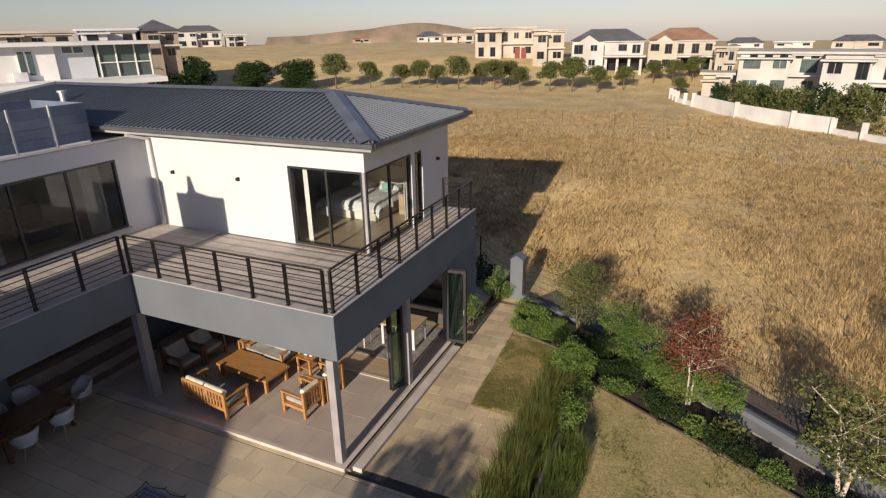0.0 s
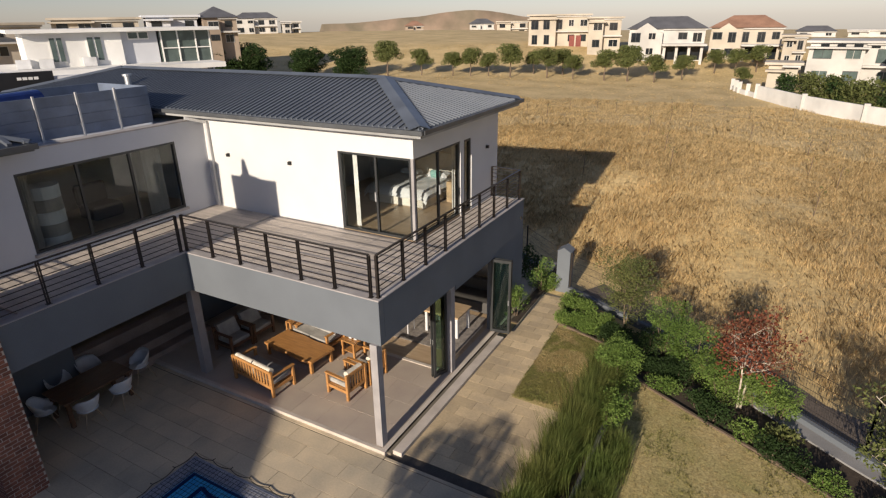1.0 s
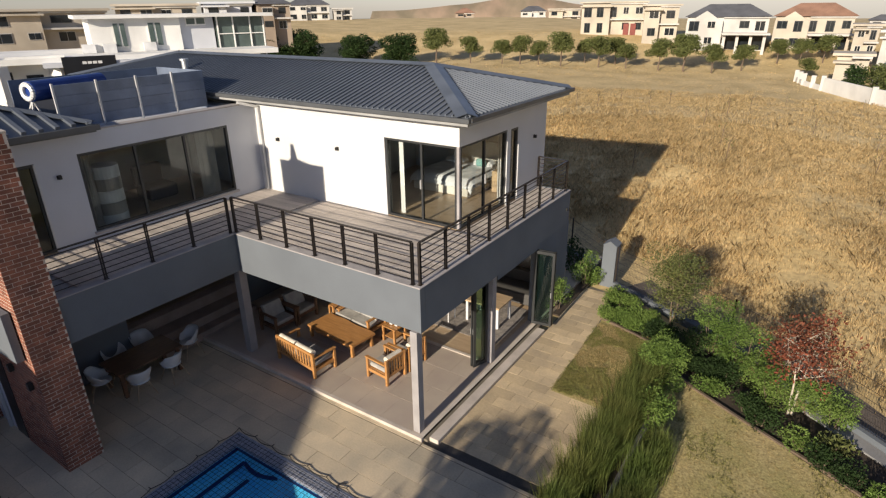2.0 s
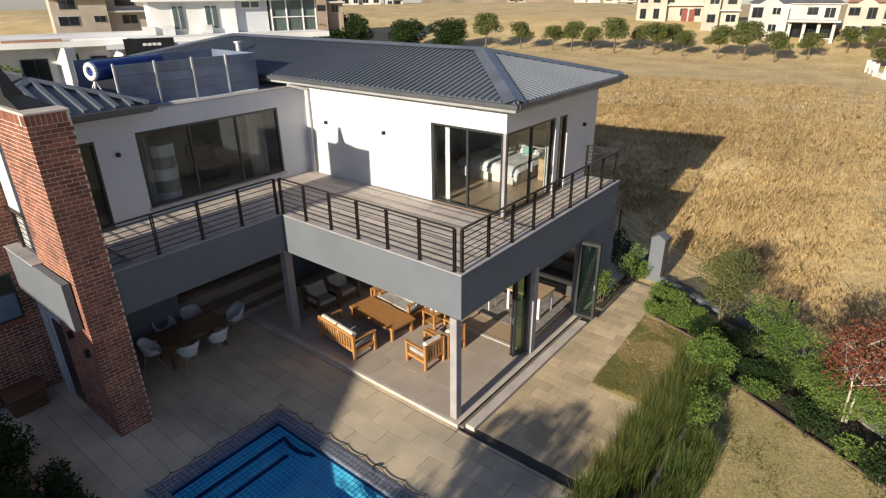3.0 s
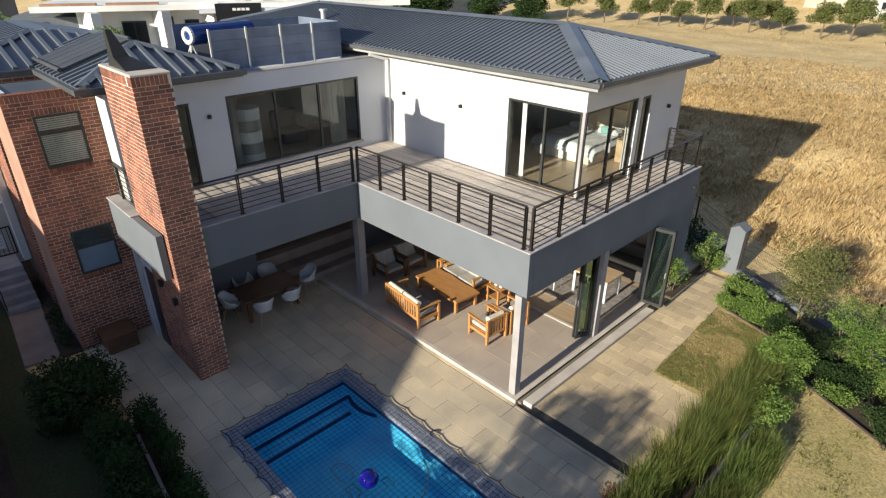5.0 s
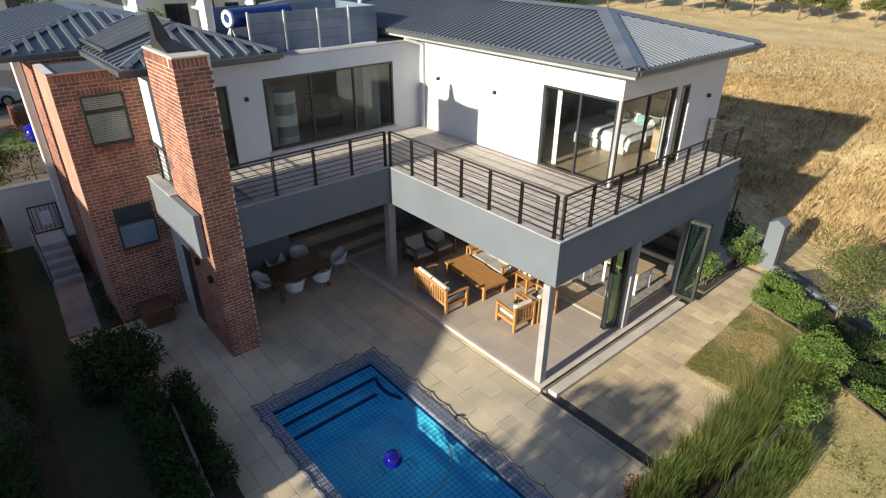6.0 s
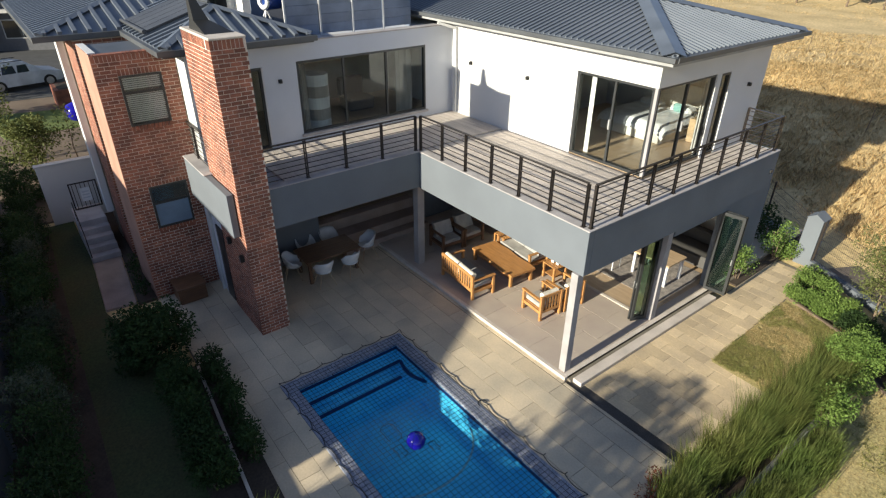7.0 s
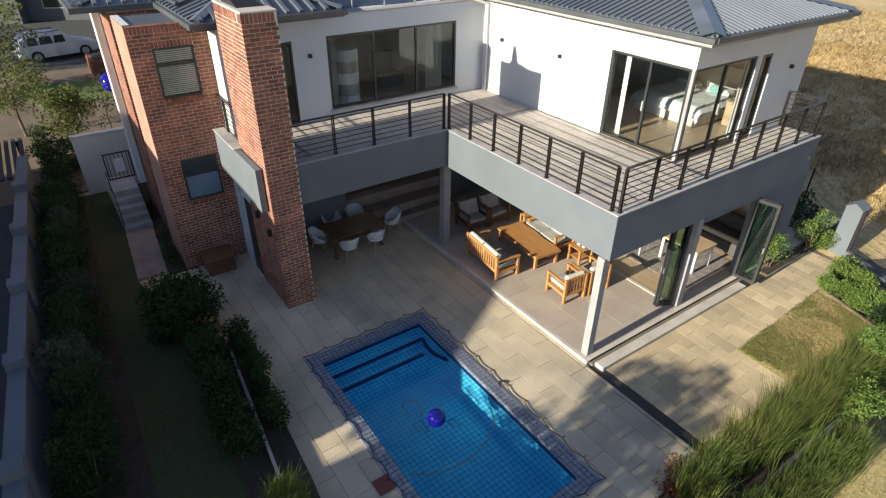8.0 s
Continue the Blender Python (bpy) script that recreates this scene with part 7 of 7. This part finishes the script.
part("tower_transom", on_wall(G(), L, d, nrm, 19.5, 22.5, 7.32 + UP, 7.38 + UP, 0.08, -1.69), M_BRIGHT, nh)
for a0, a1, z0, z1, base in ((13.4, 14.1, 6.75, 8.2, -1.5), (15.3, 16.1, 6.75, 8.2, -1.5), (5.2, 6.5, 4.3, 5.6, 0), (7.2, 8.0, 3.4, 5.8, 0), (8.6, 9.4, 3.8, 5.6, 0), (0.4, 1.2, 3.6, 5.2, 0), (16.5, 18.5, 5.2, 5.9, 0), (17.6, 18.8, 7.9, 8.4, -1.8)):
    w = part("window", on_wall(G(), L, d, nrm, a0, a1, z0 + UP, z1 + UP, 0.05, base + 0.004), M_BRIGHT if z0 > 6 else M_FRAME, nh)
    for q in range(2):
        ob = part("pane", on_wall(G(), L, d, nrm, lerp(a0, a1, q / 2) + 0.06, lerp(a0, a1, (q + 1) / 2) - 0.04, z0 + UP + 0.08, z1 + UP - 0.08, 0.03, base + 0.056), M_WINSKY if z0 > 6 else M_WINDARK)
        ob.parent = w
part("sign_board", on_wall(G(), L, d, nrm, 10.4, 13.0, 5.2 + UP, 6.55 + UP, 0.06, 1.62), M_SIGN, nh, "black board with a pale mark")
for k in range(4):
    part("sign_mark", on_wall(G(), L, d, nrm, 11.35 + 0.25 * k, 11.55 + 0.25 * k, 6.15 + UP, 6.29 + UP, 0.02, 1.682), M_SHELL, nh, "pale bar")
for a, z in ((12.7, 6.5), (14.9, 6.52), (11.6, 6.52)):
    part("air_conditioner", on_wall(G(), L, d, nrm, a, a + 0.7, z + UP, z + 0.5 + UP, 0.3, -1.45), M_SHELL, nh, "white air conditioner box")
for k in range(3):
    part("roof_tile_edge", on_wall(G(), L, d, nrm, 1.5 + 3.2 * k, 4.2 + 3.2 * k, 6.5 + UP, 6.62 + UP, 0.5, 0.3), M_TERRA if k < 2 else M_BRIGHT, nh)
dish = G().lathe(0, 0, [(0.02, 0.0), (0.25, 0.06), (0.4, 0.18)], 14)
p = L + d * 1.6
part("dish", G().add([(p.x + v[2], p.y + v[0], 7.25 + v[1]) for v in dish.v], dish.f), M_BRIGHT, nh, "white satellite dish")
for a, deep in ((3.2, 2.0), (6.9, 1.5), (9.7, 1.4)):
    p = L + d * a
    part("projecting_bay", G().box(p.x - 0.6, p.x + deep, p.y, p.y + 0.5, -0.2, 6.18 + UP), M_BRIGHT, nh)
# dark grey walls stand in for the garage shade at this spot
estate_house("house beside the driveway, coloured dark grey for the shade there", (-56, -14), (-50, 0), 0.0, 6.2, 6, M_RGREY, "flat", cols=4)
tree("green_tree", "leafy green tree between the houses", (-33.0, -2.6, -0.1), 6.0, 1.6, 0.12, M_BARK, M_LEAF, 8, 140, 0.12, 0.4, 0.8, 5)
tree("green_tree", "leafy green tree before the neighbouring house", (-27.6, -0.9, -0.1), 5.9, 0.9, 0.1, M_BARK, M_LEAF, 9, 220, 0.1, 0.5, 0.8, 6)
tree("green_tree", "tall leafy tree before the neighbouring house", (-29.6, 1.4, -0.1), 6.0, 0.9, 0.1, M_BARK, M_LEAF, 9, 220, 0.1, 0.5, 0.85, 6)

# ---- street side ----
suv = thing("parked_car", "white estate car parked on the driveway", "car", group="")


def car_body():
    secs = [(-2.25, 0.75, 0.4, 0.85, 0.9), (-2.15, 0.85, 0.3, 0.98, 1.06), (-1.75, 0.88, 0.28, 1.0, 1.5), (-1.1, 0.9, 0.28, 1.0, 1.64), (-0.1, 0.9, 0.28, 1.0, 1.64), (0.45, 0.9, 0.28, 1.0, 1.5), (1.15, 0.9, 0.28, 0.98, 1.02), (2.0, 0.85, 0.3, 0.85, 0.88), (2.25, 0.75, 0.38, 0.7, 0.72)]
    g = G()
    for y, w, z0, zb, zt in secs:
        wt = w * 0.8 if zt > zb + 0.1 else w * 0.95
        g.v += [(-w, y, z0), (-w, y, zb), (-wt, y, zt), (wt, y, zt), (w, y, zb), (w, y, z0)]
    for k in range(len(secs) - 1):
        g.f += [(k * 6 + i, k * 6 + (i + 1) % 6, (k + 1) * 6 + (i + 1) % 6, (k + 1) * 6 + i) for i in range(6)]
    g.f += [tuple(range(6))[::-1], tuple(range(len(g.v) - 6, len(g.v)))]
    return g


loose("body", car_body(), M_CAR, suv)
for sx in (-1, 1):
    for y0, y1 in ((-1.7, -1.1), (-1.05, -0.3), (-0.25, 0.4)):
        gl = G()
        q = [(0.905 * sx, y0, 1.03), (0.905 * sx, y1, 1.03), (0.775 * sx, y1 - 0.06, 1.45), (0.785 * sx, y0 + 0.1, 1.45)]
        loose("side_window", gl.add(q + [(x - 0.02 * sx, y, z) for x, y, z in q], [(0, 1, 2, 3), (7, 6, 5, 4), (0, 4, 5, 1), (1, 5, 6, 2), (2, 6, 7, 3), (3, 7, 4, 0)]), M_WINDARK, suv, "dark glass")
    for y in (-1.35, 1.35):
        t = G()
        t.tube((0.7 * sx, y, 0.35), (0.93 * sx, y, 0.35), 0.35, n=20)
        w = loose("wheel", t, M_RUBBER, suv, "black tyre")
        r = G().tube((0.931 * sx, y, 0.35), (0.945 * sx, y, 0.35), 0.22, n=12)
        ob = loose("rim", r, M_METAL, w, "alloy rim")
    loose("tail_light", G().box(0.6 * sx, 0.8 * sx, -2.18, -2.1, 0.85, 1.1), M_MAROON, suv, "red tail light")
    loose("headlight", G().box(0.5 * sx, 0.8 * sx, 2.1, 2.2, 0.65, 0.78), M_METAL, suv)
    loose("roof_rail", G().box(0.62 * sx, 0.66 * sx, -1.7, 0.2, 1.66, 1.7), M_LAMP, suv)
suv.matrix_basis = pose(-38.6, -6.9, -0.06, 0, 0, 12)
b = thing("blue_ball", "shiny blue plastic ball by the driveway", "ball", (-28.4, -5.3, 0))
part("ball_skin", G().lathe(-28.4, -5.3, [(0.05, -0.05), (0.45, 0.15), (0.6, 0.5), (0.45, 0.85), (0.05, 1.02)], 18), M_BLUE, b, smooth=True)
pl = thing("brick_planter", "low brown brick planter by the driveway", "planter", (-32.4, -4.6, -0.1))
part("planter_wall", G().box(-33.6, -31.6, -5.8, -4.0, -0.15, 0.95, 0.02), M_BRICKS, pl)
part("planter_soil", G().box(-33.4, -31.8, -5.6, -4.2, 0.951, 0.97), M_SOIL, pl)
tree("street_tree", "small leafy tree by the driveway", (-21.5, -7.9, -0.1), 2.3, 0.8, 0.05, M_BARK, M_LEAFO, 9, 600, 0.06, 0.3, 0.45, 6)
tree("street_tree", "thin tree with sparse leaves by the driveway", (-21.6, -6.4, -0.1), 2.4, 0.7, 0.035, M_BARK, M_LEAFO, 5, 90, 0.06, 0.5, 0.35, 4)
tree("street_tree", "feathery green tree at the street", (-23.5, -9.5, -0.1), 5.4, 1.6, 0.07, M_BARK, M_LEAFO, 10, 420, 0.06, 0.3, 0.6, 6)
# unseen tree, added only to throw shade on the parked car
tree("street_tree", "broad leafy tree added out of view to shade the parked car", (-39.0, -13.5, -0.1), 6.5, 2.6, 0.14, M_BARK, M_LEAFD, 10, 200, 0.12, 0.3, 1.1, 6)
tree("street_tree", "broad leafy tree at the edge of the driveway", (-31.5, -12.5, -0.1), 5.5, 2.0, 0.12, M_BARK, M_LEAFD, 10, 220, 0.1, 0.3, 0.9, 6)

# ---- bricks, pavers and planks ----
UNIT = {}


def piece(name, parent, lo, hi, material, bevel=0.0, key=""):
    """One block as an object of its own, on a mesh shared by all blocks of that size."""
    size = tuple(round(b - a, 3) for a, b in zip(lo, hi))
    k = (material.name, key, size)
    if k not in UNIT:
        hx, hy, hz = (s / 2 for s in size)
        UNIT[k] = mesh_of(name, G().box(-hx, hx, -hy, hy, -hz, hz, bevel), material)
    ob = new(name, UNIT[k])
    c = [(a + b) / 2 for a, b in zip(lo, hi)]
    ob.parent = parent
    ob.location = [p - q for p, q in zip(c, parent.location)] if parent.type == 'EMPTY' else c
    return ob


BL, BH, BJ = 0.222, 0.073, 0.012


def brick_rows(a0, a1, z0, z1, holes=()):
    """Stretcher-bond bricks on a wall from a0 to a1: (a, b, z, zt)."""
    row, z = 0, z0
    while z + BH < z1:
        a = a0 - (0.117 if row % 2 else 0.0)
        while a < a1 - 0.02:
            lo, hi = max(a, a0), min(a + BL, a1)
            for h0, h1, g0, g1 in holes:
                if z < g1 and z + BH > g0:
                    if lo < h0 < hi:
                        hi = h0
                    elif lo < h1 < hi:
                        lo = h1
                    elif lo >= h0 and hi <= h1:
                        hi = lo
            if hi - lo > 0.03:
                yield round(lo, 3), round(hi, 3), z, z + BH
            a += BL + BJ
        z += BH + BJ
        row += 1


rest = G()
count = 0
top = CHZ - 0.125
row_z = -0.09 + (int((top + 0.09 - BH) / (BH + BJ)) + 1) * (BH + BJ)
for a, b, z, zt in sorted(brick_rows(CHY0, CHY1, -0.09, top), key=lambda r: -r[2]):
    jit = random.uniform(0, 0.003)
    if count < 295:
        piece("brick", chimney, (CHX1 - 0.1, a, z), (CHX1 + round(jit, 3), b, zt), M_BRICK)
        count += 1
    else:
        rest.box(CHX1 - 0.1, CHX1 + jit, a, b, z, zt)
for a, b, z, zt in brick_rows(CHX0, CHX1 - 0.112, -0.09, top):
    rest.box(a, b, CHY0, CHY0 + 0.05, z, zt)
for a, b, z, zt in brick_rows(CHX0, CHX1 - 0.112, -0.09, top):
    rest.box(a, b, CHY1 - 0.05, CHY1, z, zt)
y = CHY0 + 0.002
while y < CHY1 - 0.06:
    rest.box(CHX1 - 0.22, CHX1, y, min(y + BH, CHY1), row_z, CHZ - 0.01)
    y += BH + BJ
x = CHX0
while x < CHX1 - 0.3:
    rest.box(x, x + BH, CHY0, CHY0 + 0.1, row_z, CHZ - 0.01)
    x += BH + BJ
tagged(part("brickwork", rest, M_BRICKS, chimney, "red face brickwork"), kind="stuff")

holes = [(y0 - 0.005, y1 + 0.005, z0 - 0.085, z1 + 0.085) for y0, y1, z0, z1 in BAYWIN]
rest = G()
count = 0
for a, b, z, zt in sorted(brick_rows(BAYY0, BAYY1, -0.09, BAYZ - 0.1, holes), key=lambda r: -r[2]):
    if count < 298:
        piece("brick", bay, (BAYX - 0.1, a, z), (BAYX + round(random.uniform(0, 0.003), 3), b, zt), M_BRICK)
        count += 1
    else:
        rest.box(BAYX - 0.1, BAYX, a, b, z, zt)
y = BAYY0
while y < BAYY1 - 0.05:
    rest.box(BAYX - 0.2, BAYX + 0.004, y, y + BH, BAYZ - 0.16, BAYZ + 0.01)
    y += BH + BJ
for y0, y1, z0, z1 in BAYWIN:
    head = math.ceil((z1 + 0.175) / (BH + BJ)) * (BH + BJ) - 0.09 - BJ
    foot = math.floor((z0 + 0.005) / (BH + BJ)) * (BH + BJ) - 0.09
    y = y0
    while y < y1 - 0.03:
        rest.box(BAYX - 0.05, BAYX + 0.03, y, y + BH, foot, z0 - 0.006)
        rest.box(BAYX - 0.05, BAYX + 0.002, y, y + BH, z1 + 0.006, head)
        y += BH + BJ
tagged(part("brickwork", rest, M_BRICKS, bay, "red face brickwork"), kind="stuff")
rest = G()
for a, b, z, zt in brick_rows(-6.38, -4.7, -0.09, 6.3):
    rest.box(-11.95, -11.9, a, b, z, zt)
for a, b, z, zt in brick_rows(-13.4, -11.96, -0.09, 6.3):
    rest.box(a, b, -6.38, -6.35, z, zt)
tagged(part("brickwork", rest, M_BRICKS, block, "red face brickwork"), kind="stuff")

# terrace pavers
paving = thing("terrace_paving", "large tan sandstone pavers round the pool", "paving", (0, 0, -0.09), kind="structure")


def lay(parent, x0, x1, y0, y1, lx, ly, ztop, material, skip, along_x=True):
    j, row, y = 0.008, 0, y0
    while y < y1 - 0.02:
        yb = min(y + ly, y1)
        x = x0 - (lx * (0.5 if row % 2 else 0.0))
        while x < x1 - 0.02:
            a, b = max(x, x0), min(x + lx, x1)
            if b - a > 0.05:
                for r in skip(a, b, y, yb):
                    piece("paver", parent, (r[0] + j / 2, r[2] + j / 2, ztop - 0.03), (r[1] - j / 2, r[3] - j / 2, ztop + random.choice((0, 0.001, 0.002))), material, 0.001)
            x += lx
        y += ly
        row += 1


def no_pool(a, b, y0, y1):
    """What is left of a paver outside the pool's coping."""
    X0, X1, Y0, Y1 = PX0 - W, PX1 + W, PY0 - W, PY1 + W
    if b <= X0 or a >= X1 or y1 <= Y0 or y0 >= Y1:
        return [(a, b, y0, y1)]
    out = []
    if a < X0 - 0.04:
        out.append((a, X0, y0, y1))
    if b > X1 + 0.04:
        out.append((X1, b, y0, y1))
    m, n = max(a, X0), min(b, X1)
    if y0 < Y0 - 0.04:
        out.append((m, n, y0, Y0))
    if y1 > Y1 + 0.04:
        out.append((m, n, Y1, y1))
    return out


lay(paving, -8.98, 3.04, -6.42, -0.1, 1.2, 0.45, -0.082, M_STONE, no_pool)
lay(paving, -8.6, 0.0, -0.098, -0.002, 1.2, 0.1, -0.082, M_STONE, no_pool)
sidep = thing("side_path_paving", "buff sandstone pavers of the side path", "paving", (1, 4, -0.11), kind="structure")


def on_path(a, b, y0, y1):
    edge = 3.06 if y0 < 3.2 else lerp(1.64, 1.4, (y0 - 3.3) / 5.5)
    if a > edge - 0.05:
        return []
    return [(a, min(b, edge), y0, y1)]


lay(sidep, 0.32, 3.06, 0.28, 9.3, 0.62, 0.352, -0.105, M_STONE2, on_path)
tiles = thing("patio_tiles", "smooth taupe floor tiles of the covered patio", "floor", (-3, 1.7, 0), kind="structure")
lay(tiles, -8.5, -0.145, 0.102, 3.355, 0.8, 0.8, 0.0, M_TILE, lambda a, b, c, e: [(a, b, c, e)])
deck = thing("balcony_deck", "weathered grey-brown timber-look balcony boards", "deck", (-3, 1.8, 3.6), kind="structure")
lay(deck, -6.0, -0.315, 0.425, 3.425, 1.8, 0.2, 3.615, M_DECK, lambda a, b, c, e: [(a, b, c, e)])
lay(deck, WX + 0.02, -0.315, 3.43, 8.1, 1.8, 0.2, 3.615, M_DECK, lambda a, b, c, e: [(a, b, c, e)])
lay(deck, LX + 0.005, -6.12, -3.48, 3.42, 1.6, 0.2, 3.615, M_DECK, lambda a, b, c, e: [(a, b, c, e)])
